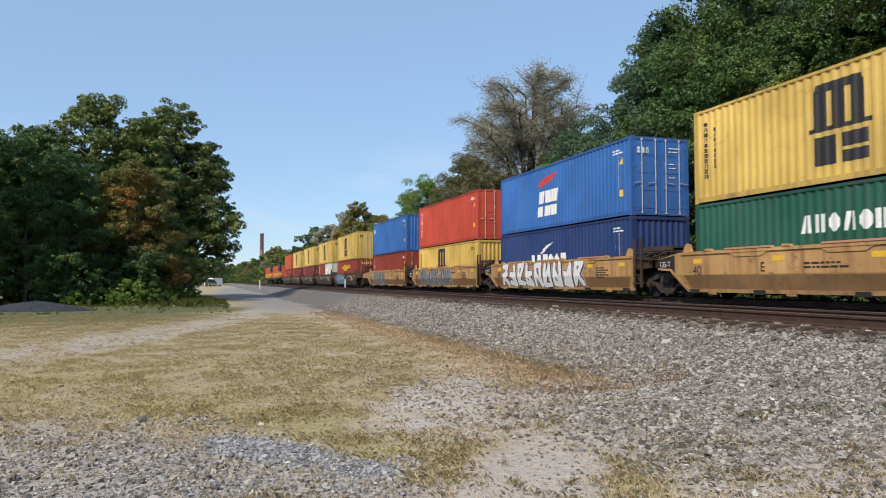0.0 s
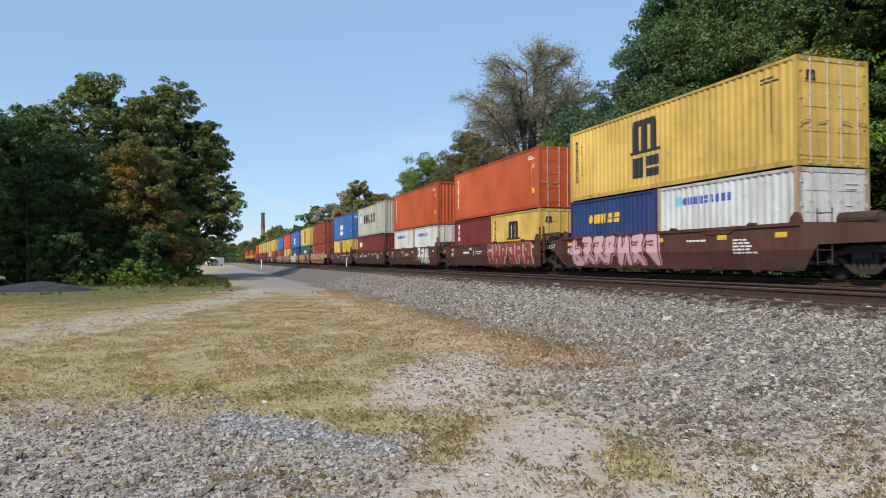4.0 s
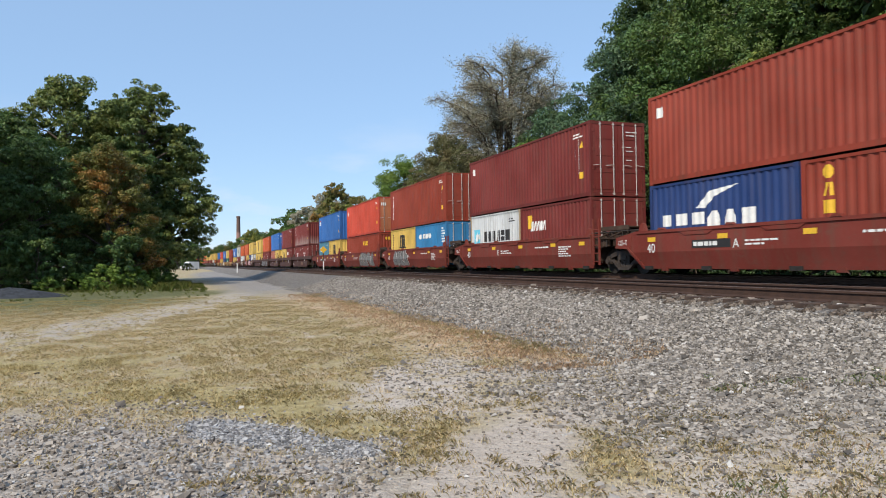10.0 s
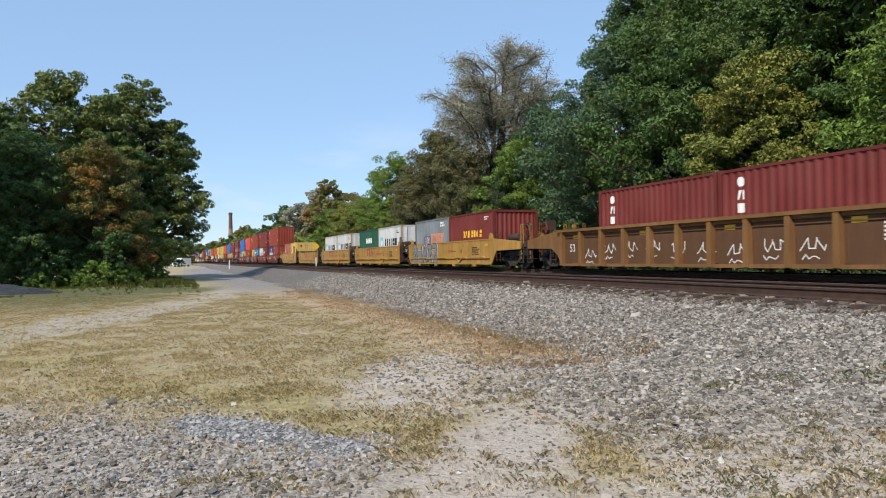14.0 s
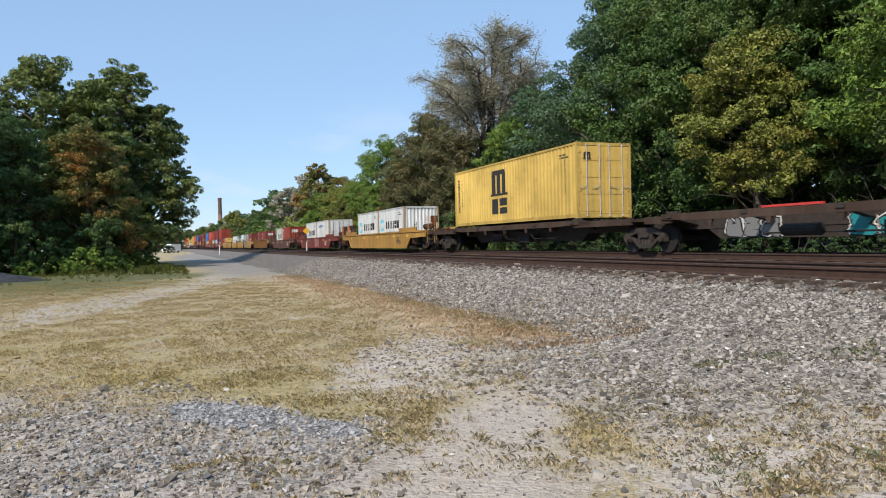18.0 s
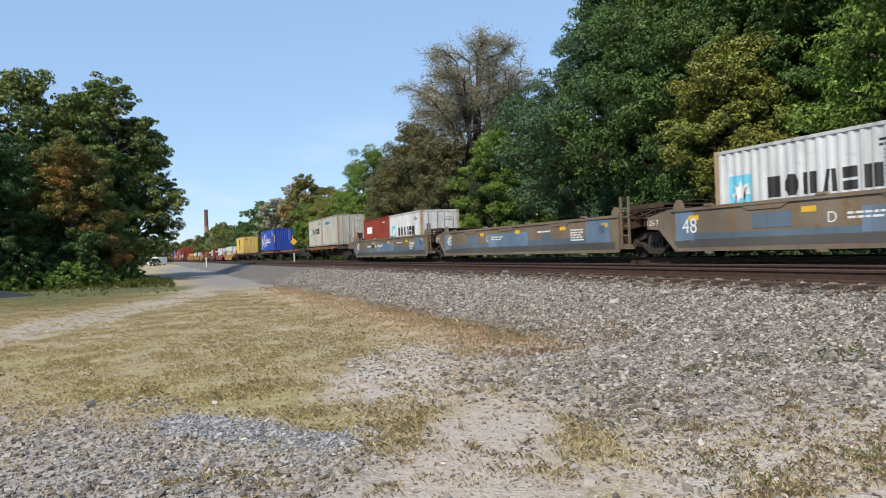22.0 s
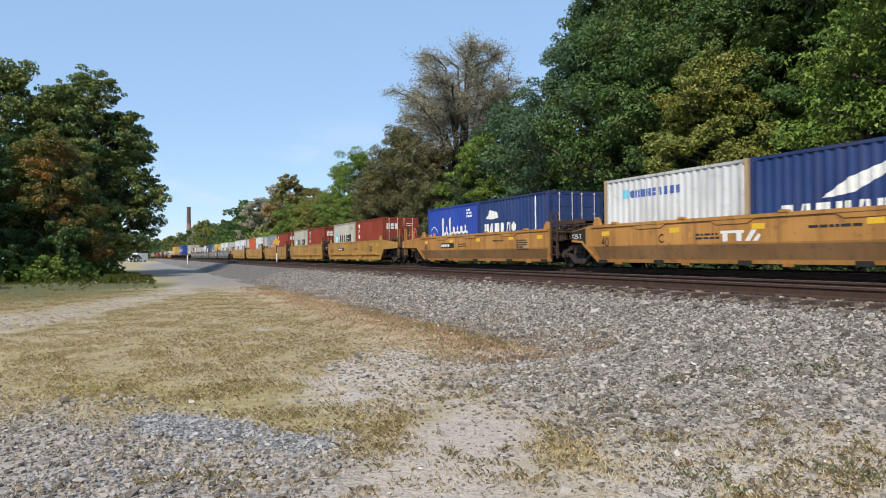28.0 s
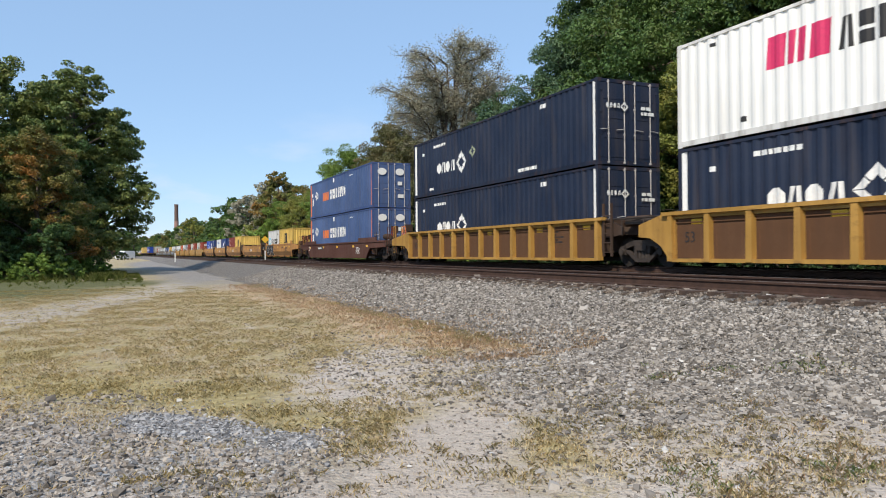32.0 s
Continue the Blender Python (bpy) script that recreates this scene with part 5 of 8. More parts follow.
def tall_ladder(bm):
    for y in (-0.2, 0.2):
        box(bm, -0.03, 0.03, y - 0.035, y + 0.035, 0.32, 2.02)
    for z in (0.45, 0.75, 1.05, 1.35, 1.62):
        rod(bm, (0, -0.2, z), (0, 0.2, z), 0.018, 6)


def walkway(bm):
    """A deck of grating on legs, with a bulkhead, hoses and a hand rail."""
    box(bm, -1.36, 1.2, -0.75, 0.85, 1.62, 1.67)
    box(bm, -1.40, -1.34, -0.80, 0.90, 1.55, 1.70)
    box(bm, -1.34, -1.22, -0.70, 0.80, 1.24, 1.40)
    for y in (-0.68, 0.1, 0.74):
        box(bm, -1.38, -1.30, y - 0.04, y + 0.04, 1.0, 1.62)
    prism(bm, [(-0.7, 1.40), (0.8, 1.40), (0.5, 1.60), (-0.5, 1.60)], -1.2, 1.2, "x")
    for y, z in ((-0.95, 1.30), (-0.5, 1.48), (0.3, 1.46)):
        rod(bm, (-1.45, y, z), (-1.45, y + 0.75, z - 0.18), 0.025, 6)
    rod(bm, (-1.43, -0.9, 1.22), (-1.43, 1.0, 1.30), 0.03, 6)
    rod(bm, (-1.40, -0.2, 1.0), (-1.40, 0.25, 1.5), 0.022, 6)


TALL_LADDER = stored(("tall_ladder",), tall_ladder)
WALKWAY = stored(("walkway",), walkway)
RAILING = stored(("grab_iron",), grab_irons)
END_STEP = stored(("end_step",), lambda bm: box(bm, -0.29, 0.29, -0.06, 0.06, -0.015, 0.015))
TANK = stored(("air_tank",), lambda bm: (rod(bm, (0, -0.55, 0), (0, 0.55, 0), 0.17, 14), rod(bm, (0, -0.62, 0), (0, -0.55, 0), 0.09, 10), box(bm, -0.1, 0.1, -0.75, -0.6, -0.14, 0.1), box(bm, -0.06, 0.06, -0.4, -0.32, -0.3, 0.0), box(bm, -0.06, 0.06, 0.32, 0.4, -0.3, 0.0)))
STEPS = stored(("step_bracket",), lambda bm: ([rod(bm, (0, y, 0.3), (0, y, 1.15), 0.018, 6) for y in (-0.2, 0.2)], [box(bm, -0.05, 0.05, -0.2, 0.2, z, z + 0.03) for z in (0.3, 0.62, 0.92)]))
RIGGING = stored(("brake_rigging",), lambda bm: (rod(bm, (-0.9, -0.3, 0.55), (-0.9, 0.25, 0.55), 0.13, 12), rod(bm, (-0.9, 0.25, 0.55), (-0.9, 1.5, 0.5), 0.025, 6), box(bm, -1.1, -0.7, -0.4, -0.3, 0.4, 0.75),
                                                  rod(bm, (-1.25, -0.2, 0.82), (-1.25, 1.9, 0.88), 0.022, 6), box(bm, -1.3, -1.1, 0.5, 0.8, 0.55, 0.85), rod(bm, (-0.6, 0.4, 0.85), (-1.2, 1.1, 0.4), 0.03, 6)))
STAND = stored(("brake_stand",), lambda bm: (box(bm, -0.07, 0.07, -0.06, 0.06, 1.1, 2.05), box(bm, -0.2, 0.2, -0.1, 0.1, 1.7, 2.1), rod(bm, (0.9, 0, 1.1), (0.9, 0, 1.95), 0.03, 6), box(bm, 0.2, 0.95, -0.25, 0.15, 1.3, 1.36)))
PIPES = stored(("pipe_rail",), lambda bm: ([rod(bm, (x, -1.7, 1.50), (x, 1.7, 1.50), 0.02, 6) for x in (-1.42, -1.1)], [rod(bm, (-1.42, y, 0.95), (-1.42, y, 1.5), 0.016, 6) for y in (-1.5, -0.5, 0.5, 1.5)], box(bm, -1.3, -0.8, -0.6, 0.5, 1.32, 1.40), rod(bm, (-1.2, -0.9, 1.42), (-0.9, 0.9, 1.46), 0.05, 8)))
def brake_ring(bm):
    pts = [(0, 0.27 * math.cos(a), 0.27 * math.sin(a)) for a in (2 * math.pi * k / 14 for k in range(14))]
    for a, b in zip(pts, pts[1:] + pts[:1]):
        rod(bm, a, b, 0.022, 6)
    for k in (0, 3, 6, 9, 11):
        rod(bm, (0, 0, 0), pts[k], 0.014, 5)
    rod(bm, (-0.05, 0, 0), (0.12, 0, 0), 0.05, 8)


BRAKE = stored(("brake_wheel",), brake_ring)


def side_outline(half, f, r, z0, z1):
    """A well's side: deep between the trucks; f and r: how far its upper part runs on over the truck at the front and rear."""
    out = [(-half + 0.05, z0), (half - 0.15, z0)]
    out += [(half + 0.55, 0.86), (f, 0.90), (f, 1.26), (half + 0.1, z1)] if f > half + 0.6 else [(half, z0 + 0.2), (half, z1)]
    out += [(-half - 0.1, z1), (-r, 1.26), (-r, 0.90), (-half - 0.55, 0.86)] if r > half + 0.6 else [(-half, z1), (-half, z0 + 0.05)]
    return out


CREASE = 0.74  # below this the side of a smooth well leans inwards


def inward(z, z0=0.20):
    return 0.15 * max(0.0, CREASE - z) / (CREASE - z0)


def crease(bm, out=1.0):
    """Bends what lies below the crease; out: the way inwards along x."""
    bmesh.ops.bisect_plane(bm, geom=bm.verts[:] + bm.edges[:] + bm.faces[:], plane_co=(0, 0, CREASE), plane_no=(0, 0, 1))
    for v in bm.verts:
        v.co.x += out * inward(v.co.z)


def side_bent(bm, half, f, r, z0, z1):
    side_smooth(bm, half, f, r, z0, z1)
    crease(bm)


def side_smooth(bm, half, f, r, z0, z1):
    prism(bm, side_outline(half, f, r, z0, z1), -0.03, 0.03, "x")
    box(bm, -0.07, 0.05, -half, half, z1 - 0.09, z1)
    box(bm, -0.065, 0.04, -half + 0.1, half - 0.15, z0, z0 + 0.10)
    if f > half + 0.6:
        prism(bm, [(half - 0.15, z0), (half + 0.55, 0.86), (f, 0.90), (f, 0.97), (half + 0.51, 0.93), (half - 0.2, z0 + 0.10)], -0.065, 0.03, "x")
    for y in (-half * 0.52, half * 0.05, half * 0.55):
        prism(bm, [(y - 0.75, z1 - 0.09), (y + 0.75, z1 - 0.09), (y + 0.52, z1 - 0.21), (y - 0.52, z1 - 0.21)], -0.055, -0.02, "x")
    for y in (-half * 0.74, -half * 0.2, half * 0.33, half * 0.8):
        box(bm, -0.12, -0.02, y - 0.13, y + 0.13, z0 - 0.06, z0 + 0.05)
        prism(bm, [(y - 0.16, z1), (y + 0.16, z1), (y + 0.10, z1 + 0.07), (y - 0.12, z1 + 0.06)], -0.09, 0.02, "x")


def side_ledge(bm, half, f, r, z0, z1):
    """A deep plain side with a stepped ledge at half height."""
    prism(bm, side_outline(half, f, r, z0, z1), -0.03, 0.03, "x")
    box(bm, -0.05, 0.05, -half, half, z1 - 0.06, z1)
    box(bm, -0.06, 0.03, -half + 0.1, half - 0.15, z0, z0 + 0.07)
    d = -0.35 * half
    for a, b in ((-half + 0.2, d - 0.42), (d + 0.42, half - 0.2)):
        box(bm, -0.10, 0.0, a, b, z0 + 0.30, z0 + 0.345)
    for k in (-1, 1):
        prism(bm, [(d + k * 0.45, z0 + 0.30), (d, z0 + 0.06), (d, z0 + 0.115), (d + k * 0.40, z0 + 0.345)], -0.10, 0.0, "x")
    for y in (-half * 0.75, -half * 0.38, half * 0.08, half * 0.62):
        prism(bm, [(y - 0.85, z0 + 0.34), (y + 0.85, z0 + 0.34), (y + 0.75, z0 + 0.41), (y - 0.75, z0 + 0.41)], -0.12, 0.0, "x")
    for i in range(9):
        y = -half + 0.6 + i * (2 * half - 1.2) / 8
        box(bm, -0.07, 0.0, y - 0.03, y + 0.03, z0 + 0.27, z0 + 0.35)
        if i % 2:
            box(bm, -0.11, -0.02, y - 0.14, y + 0.14, z0 - 0.10, z0 + 0.03)


def side_open(bm, half, f, r, z0, z1):
    box(bm, -0.08, 0.06, -r + 0.15, f - 0.15, z1 - 0.40, z1)
    prism(bm, [(-half + 0.3, z0), (half - 0.3, z0), (half, z0 + 0.25), (half, z0 + 0.72), (-half, z0 + 0.72), (-half, z0 + 0.25)], -0.03, 0.03, "x")
    box(bm, -0.06, 0.05, -half + 0.4, half - 0.4, z0, z0 + 0.09)
    box(bm, -0.05, 0.05, -half, half, z0 + 0.66, z0 + 0.74)
    k = 9
    for i in range(k + 1):
        y = -half + 0.15 + i * (2 * half - 0.3) / k
        box(bm, -0.045, 0.05, y - 0.06, y + 0.06, z0 + 0.7, z1 - 0.38)


def side_ribbed(bm, half, f, r, z0, z1):
    """Posts and rails of a ribbed side; the web panels between the posts are parts of their own."""
    for a, b, s_ in ((half - 0.15, f, 1), (half - 0.15, r, -1)):
        if b > half + 0.6:
            prism(bm, [(s_ * (half - 0.25), z0), (s_ * (half - 0.05), z0), (s_ * (half + 0.35), 0.62), (s_ * (half + 0.8), 0.86), (s_ * b, 0.90), (s_ * b, 1.26), (s_ * (half + 0.1), z1), (s_ * (half - 0.25), z1)], -0.02, 0.05, "x")
    box(bm, -0.14, 0.08, -half - 0.2, half + 0.2, z1 - 0.10, z1)
    box(bm, -0.03, 0.06, -half, half, z1 - 0.2, z1 - 0.10)
    box(bm, -0.10, 0.06, -half + 0.1, half - 0.2, z0, z0 + 0.10)
    k = int(half * 2 / 1.3)
    for i in range(k + 1):
        y = -half + 0.12 + i * (2 * half - 0.24) / k
        prism(bm, [(y - 0.10, z0 + 0.02), (y + 0.10, z0 + 0.02), (y + 0.08, z1 - 0.1), (y - 0.08, z1 - 0.1)], -0.12, 0.09, "x")


def side_low(bm, half, f, r, z0, z1):
    prism(bm, [(-r + 0.6, z1 - 0.40), (-half + 0.2, z1 - 0.45), (-half + 1.0, z0), (half - 1.0, z0), (half - 0.2, z1 - 0.45), (f - 0.6, z1 - 0.40), (f - 0.6, z1), (-r + 0.6, z1)], -0.03, 0.03, "x")
    box(bm, -0.08, 0.05, -r + 0.6, f - 0.6, z1 - 0.09, z1)
    prism(bm, [(-half + 0.2, z1 - 0.45), (-half + 1.0, z0), (half - 1.0, z0), (half - 0.2, z1 - 0.45), (half - 0.3, z1 - 0.40), (half - 1.04, z0 + 0.09), (-half + 1.04, z0 + 0.09), (-half + 0.3, z1 - 0.40)], -0.065, 0.04, "x")
    for s in (-1, 1):
        y0, y1 = sorted((s * (half + 0.8), s * (half - 2.6)))
        box(bm, -0.05, 0.05, y0, y1, z1 - 0.01, z1 + 0.22)


SIDES = {"smooth": (side_smooth, 0.20, 1.44), "ledge": (side_ledge, 0.20, 1.46), "open": (side_open, 0.14, 1.50), "ribbed": (side_ribbed, 0.17, 1.58), "low": (side_low, 0.15, 1.24)}
CAR_WORDS = {"ochre": "dirty ochre-yellow", "tan": "faded tan", "amber": "grimy orange-tan", "oxide": "dark brown oxide", "dark_oxide": "dark chocolate-brown", "red_oxide": "red oxide", "rust": "rusty brown", "patched": "patched grey and blue", "rusty_ochre": "rust-streaked ochre-brown"}


def writing(text, size):
    key = ("text", text, size)
    if key not in STORE:
        cu = bpy.data.curves.new("text", "FONT")
        cu.body, cu.size, cu.align_x = text, size, "CENTER"
        tmp = new("text", cu)
        me = bpy.data.meshes.new_from_object(tmp.evaluated_get(bpy.context.evaluated_depsgraph_get()))
        bpy.data.objects.remove(tmp)
        for v in me.vertices:
            v.co = Vector((0, -v.co.x, v.co.y))
        me.materials.clear()
        me.materials.append(None)
        STORE[key] = me
    return STORE[key]


def graffiti(parent, x, y0, y1, z0, z1, inks, seed, bend=False):
    """Sprayed lettering without words: fat jagged strokes with a dark outline and a pale halo."""
    rnd = random.Random(seed)
    count = max(3, int((y1 - y0) / 0.85))
    step, high = (y1 - y0) / count, z1 - z0 - 0.12
    strokes = []
    for i in range(count):
        cy = y0 + i * step
        ways = [((0.15, 0.05), (0.25, 0.95)), ((0.8, 0.05), (0.7, 0.95)), ((0.2, 0.9), (0.8, 0.95)), ((0.2, 0.5), (0.75, 0.55)), ((0.2, 0.08), (0.85, 0.05)), ((0.25, 0.55), (0.85, 0.05)), ((0.2, 0.1), (0.75, 0.9))]
        lift = rnd.uniform(-0.05, 0.05)
        for a, b in rnd.sample(ways, 4):
            strokes.append([(cy + (1 - u) * step * 1.02 + rnd.uniform(-0.05, 0.05), z0 + 0.06 + (v + lift) * high + rnd.uniform(-0.03, 0.03)) for u, v in (a, b)])

    def layer(width, off):
        bm = bmesh.new()
        for k, (a, b) in enumerate(strokes):
            d = Vector((b[0] - a[0], b[1] - a[1])).normalized()
            w = Vector((-d.y, d.x)) * width
            p, q = Vector(a), Vector(b)
            pts = [p - d * width * 0.9, p - w * 1.1, q - w * 0.9, q + d * width * 0.8, q + w * 1.1, p + w * 0.9]
            bm.faces.new([bm.verts.new((x - off - 0.0003 * k, c[0], min(z1 + 0.03, max(z0 - 0.02, c[1])))) for c in pts])
        if bend:
            crease(bm)
        return bm
    fat = step * 0.13
    dark, fill = inks
    g = part("graffiti", layer(fat + 0.10, 0.002), INK["pink" if fill in ("pink", "white") or dark == "pink" else "white"], parent, "sprayed graffiti with a pale halo")
    g["kind"] = "stuff"
    part("graffiti_outline", layer(fat + 0.055, 0.016), INK[dark if dark not in ("white", "grey") else "black"], g, "dark outline")["kind"] = "stuff"
    part("graffiti_fill", layer(fat, 0.030), INK["silver" if fill == "grey" else fill], g, "spray paint fill")["kind"] = "stuff"


def well_car(style, col, s, half, front, rear, ends="", word="", size="40", letter="", number=True, sprayed=None, sign=None, patches=0, band=False):
    """One unit of a container well car, the middle of its well s metres along the track.
    half: half the well's length; front, rear: metres from the middle to the joint or coupler; ends: f and/or r where the unit ends the car."""
    label = f"{CAR_WORDS[col]} steel container well car {word}".strip()
    car = thing("well_car", label, "rail car", "well cars of the train")
    mat = PAINT[col]
    gear = PAINT["rust"]
    make, z0, z1 = SIDES[style]
    bent_side = style == "smooth" and not patches
    if bent_side:
        make = side_bent
    ext_f, ext_r = front - (0.45 if "f" in ends else 0.2), rear - 0.45 if "r" in ends else half
    if style in ("open", "low"):
        ext_r = rear
    shape = stored(("side", style, bent_side, half, ext_f, ext_r), lambda bm: make(bm, half, ext_f, ext_r, z0, z1))
    for sx in (-1, 1):
        part("side_sill", shape, mat, car, at=Matrix.LocRotScale((sx * 1.46, 0, 0), None, (-sx, 1, 1)))
    if style in ("smooth", "ledge") and "f" not in ends:
        bm = bmesh.new()
        prism(bm, [(half + 0.62, 0.88), (front - 0.22, 0.92), (front - 0.22, 1.25), (half + 0.35, 1.36), (half + 0.35, 0.72)], -1.502, -1.492, "x")
        part("end_panel", bm, STEEL_DARK if col in ("ochre", "tan", "amber") else mat, car, "dark panel over the truck")
        part("truck_number", writing("125-T", 0.24), INK["white"], car, at=place(-1.507, half + 0.85, 1.0))
    if style in ("smooth", "ledge"):
        for sx in (-1, 1):
            for sy in (-1, 1):
                part("corner_guide", stored(("corner_guide",), lambda bm: prism(bm, [(-0.22, -0.02), (0.2, -0.02), (0.14, 0.14), (0.02, 0.27), (-0.10, 0.24), (-0.16, 0.12)], -0.05, 0.05, "x")), mat, car, at=place(sx * 1.41, sy * (half - 0.22), z1))
        if col == "tan":
            for y in (-half * 0.55, half * 0.02, half * 0.55):
                part("top_lid", stored(("top_lid",), lambda bm: prism(bm, [(-0.9, 0), (0.9, 0), (0.86, 0.05), (-0.86, 0.05)], -0.09, 0.06, "x")), INK["faded_orange"], car, "faded salmon hinged lid", place(-1.46, y, z1 + 0.002))
    if style == "ribbed":
        k = int(half * 2 / 1.3)
        step = (2 * half - 0.24) / k
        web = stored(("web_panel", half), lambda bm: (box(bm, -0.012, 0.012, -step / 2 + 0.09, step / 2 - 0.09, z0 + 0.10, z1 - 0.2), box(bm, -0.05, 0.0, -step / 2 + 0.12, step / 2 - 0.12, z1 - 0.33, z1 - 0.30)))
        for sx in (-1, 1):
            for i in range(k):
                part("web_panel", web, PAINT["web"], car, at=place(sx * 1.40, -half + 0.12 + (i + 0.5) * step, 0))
    part("well_floor", stored(("well_floor", half), lambda bm: ([box(bm, -1.43, 1.43, y - 0.2, y + 0.2, 0.17, 0.29) for y in (-half + 0.5, -half * 0.5, 0, half * 0.5, half - 0.5)], box(bm, -0.5, 0.5, -half, half, 0.19, 0.27))), STEEL_DARK, car)
    for sy, reach in ((1, front), (-1, rear)):
        def platform(bm):
            r = reach
            box(bm, -1.42, 1.42, half - 0.06, half + 0.04, 0.45, z1 - 0.05)
            prism(bm, [(-1.40, half), (1.40, half), (0.75, r - 0.12), (-0.75, r - 0.12)], 1.0, 1.26, "z")
            box(bm, -0.42, 0.42, half, r - 0.1, 0.78, 1.0)
            for x in (-1.36, 1.24):
                prism(bm, [(half, z1), (half + 0.9, 1.24), (half + 0.9, 1.0), (half, 0.9)], x, x + 0.12, "x")
        p = part("end_platform", stored(("end_platform", style, half, reach), platform), gear, car, at=place(0, 0, 0, 0 if sy > 0 else 180))
        if style == "low":
            bm = bmesh.new()
            prism(bm, [(half - 0.36, z1 - 0.30), (half - 0.30, z1 - 0.30), (half - 0.98, z0 + 0.02), (half - 1.04, z0 + 0.02)], -1.42, 1.42, "x")
            part("end_bulkhead", bm, gear, car, at=place(0, 0, 0, 0 if sy > 0 else 180))
        whole = ("f" in ends) if sy > 0 else ("r" in ends)
        if whole:
            ty = half + (reach - half) * 0.42
            truck(car, sy * ty)
            coupler(car, sy * (reach - 0.9), sy)
            for x in (-1.325, -0.865, 0.865, 1.325):
                part("grab_iron", RAILING, mat if col != "tan" else gear, car, at=place(x, sy * (reach - 0.5), 0))
            for x in (-1.1, 1.1):
                for z in (0.47, 0.93):
                    part("end_step", END_STEP, gear, car, at=place(x, sy * (reach - 0.5), z))
            part("brake_wheel", BRAKE, INK["orange"] if col in ("ochre", "amber", "patched") and sy > 0 else PAINT["red_oxide"], car, at=place(-0.9, sy * (reach - 0.9), 1.75))
            part("ladder", LADDER, gear, car, at=place(-1.45, sy * (half + 0.7), 0))
            part("step_bracket", STEPS, STEEL_WORN, car, at=place(-1.38, sy * (half + (reach - half) * 0.86), 0))
            part("brake_rigging", RIGGING, STEEL_DARK, car, at=place(0, sy * (half + 0.4), 0, 0 if sy > 0 else 180))
            part("brake_stand", STAND, gear, car, at=place(-0.7, sy * (reach - 1.1), 0))
            part("air_tank", TANK, gear, car, at=place(-0.75, sy * (half + 1.1), 1.48))
        elif sy < 0:
            truck(car, -reach)
            part("ladder", TALL_LADDER, gear if col in ("ochre", "tan", "amber") else mat, car, at=place(-1.45, -half - 0.32, 0))
            if style in ("smooth", "ledge"):
                part("walkway", WALKWAY, gear, car, "grated walkway over the shared truck", place(0, -reach, 0))
            part("air_tank", TANK, mat if style == "open" else gear, car, at=place(-1.0 if style == "open" else -0.55, -half - 0.75, 1.72 if style == "open" else 1.45))
            part("brake_rigging", RIGGING, STEEL_DARK, car, at=place(0, -half - 0.2, 0, 180))
            part("pipe_rail", PIPES, STEEL_WORN, car, at=place(0, -reach, 0))
    out = -1.417 if style == "ribbed" else -1.46 - (0.08 if style == "open" else 0.03)
    flat = -1.46 - 0.034
    ink = "black" if col in ("ochre", "tan", "amber") else "white"
    # readable stencils and plain bars
    part("size_number", writing(size, {"125": 0.34, "48": 0.6}.get(size, 0.42)), INK["white" if col not in ("ochre", "tan", "amber") else "black"], car, at=place(flat - 0.006 if style != "ribbed" else out - 0.004, half - 0.75, 0.36 if style == "open" else 0.72))
    if letter:
        part("unit_letter", writing(letter, 0.36), INK[ink], car, at=place(flat - 0.006 if style != "ribbed" else out - 0.004, (-2.5 if style == "ledge" else 3.0 if col in ("amber", "tan") else half * 0.30), z0 + 0.60))

    def flatmark(name, polys, inkname):
        bm = bmesh.new()
        for q in polys:
            bm.faces.new([bm.verts.new((flat - 0.003 if style != "ribbed" else out - 0.003, half - a, b)) for a, b in q])
        if bent_side:
            crease(bm)
        ob = part(name, bm, INK[inkname], car)
        if "stencil" in name:
            ob["kind"] = "stuff"
    for k in (0.72, 1.9) if style == "ledge" else (0.12, 0.62, 1.08, 1.55, 1.9):
        part("reflector", stored(("reflector",), lambda bm: box(bm, -0.003, 0.002, -0.2, 0.2, -0.07, 0.07)), INK["yellow" if style != "ledge" else "mustard"], car, at=place(flat if style != "ribbed" else out, half - half * k, z1 - 0.30))
    flatmark("small_stencil", lines(half * 1.62, z1 - 0.42, 0.9, 5, 0.09, 0.05, int(abs(s))), ink)
    if style in ("smooth", "ledge"):
        if style == "ledge":
            flatmark("side_stencil", lines(half + 0.5, z1 - 0.52, 1.4, 2, 0.07, 0.045, int(abs(s)) + 1) + lines(half - 0.5, z1 - 0.13, 0.8, 1, 0.07, 0.045, int(abs(s)) + 2), "brown")
        else:
            flatmark("side_stencil", lines(half * 0.75, z1 - 0.48, 1.3, 2, 0.1, 0.05, int(abs(s)) + 1) + lines(half * 1.3, z1 - 0.40, 1.5, 1, 0.1, 0.06, int(abs(s)) + 2), ink)
    if number and style != "ribbed":
        a = half * (1.2 if col == "tan" else 0.42)
        flatmark("number_plate", [rect(a, a + 1.6, z0 + 0.62, z0 + 0.86)], "black")
        bm = bmesh.new()
        for q in lines(a + 0.08, z0 + 0.68, 1.5, 1, 0.2, 0.12, 9):
            bm.faces.new([bm.verts.new((flat - 0.009, half - x, z)) for x, z in q])
        part("number_bar", bm, INK["white"], car)["kind"] = "stuff"
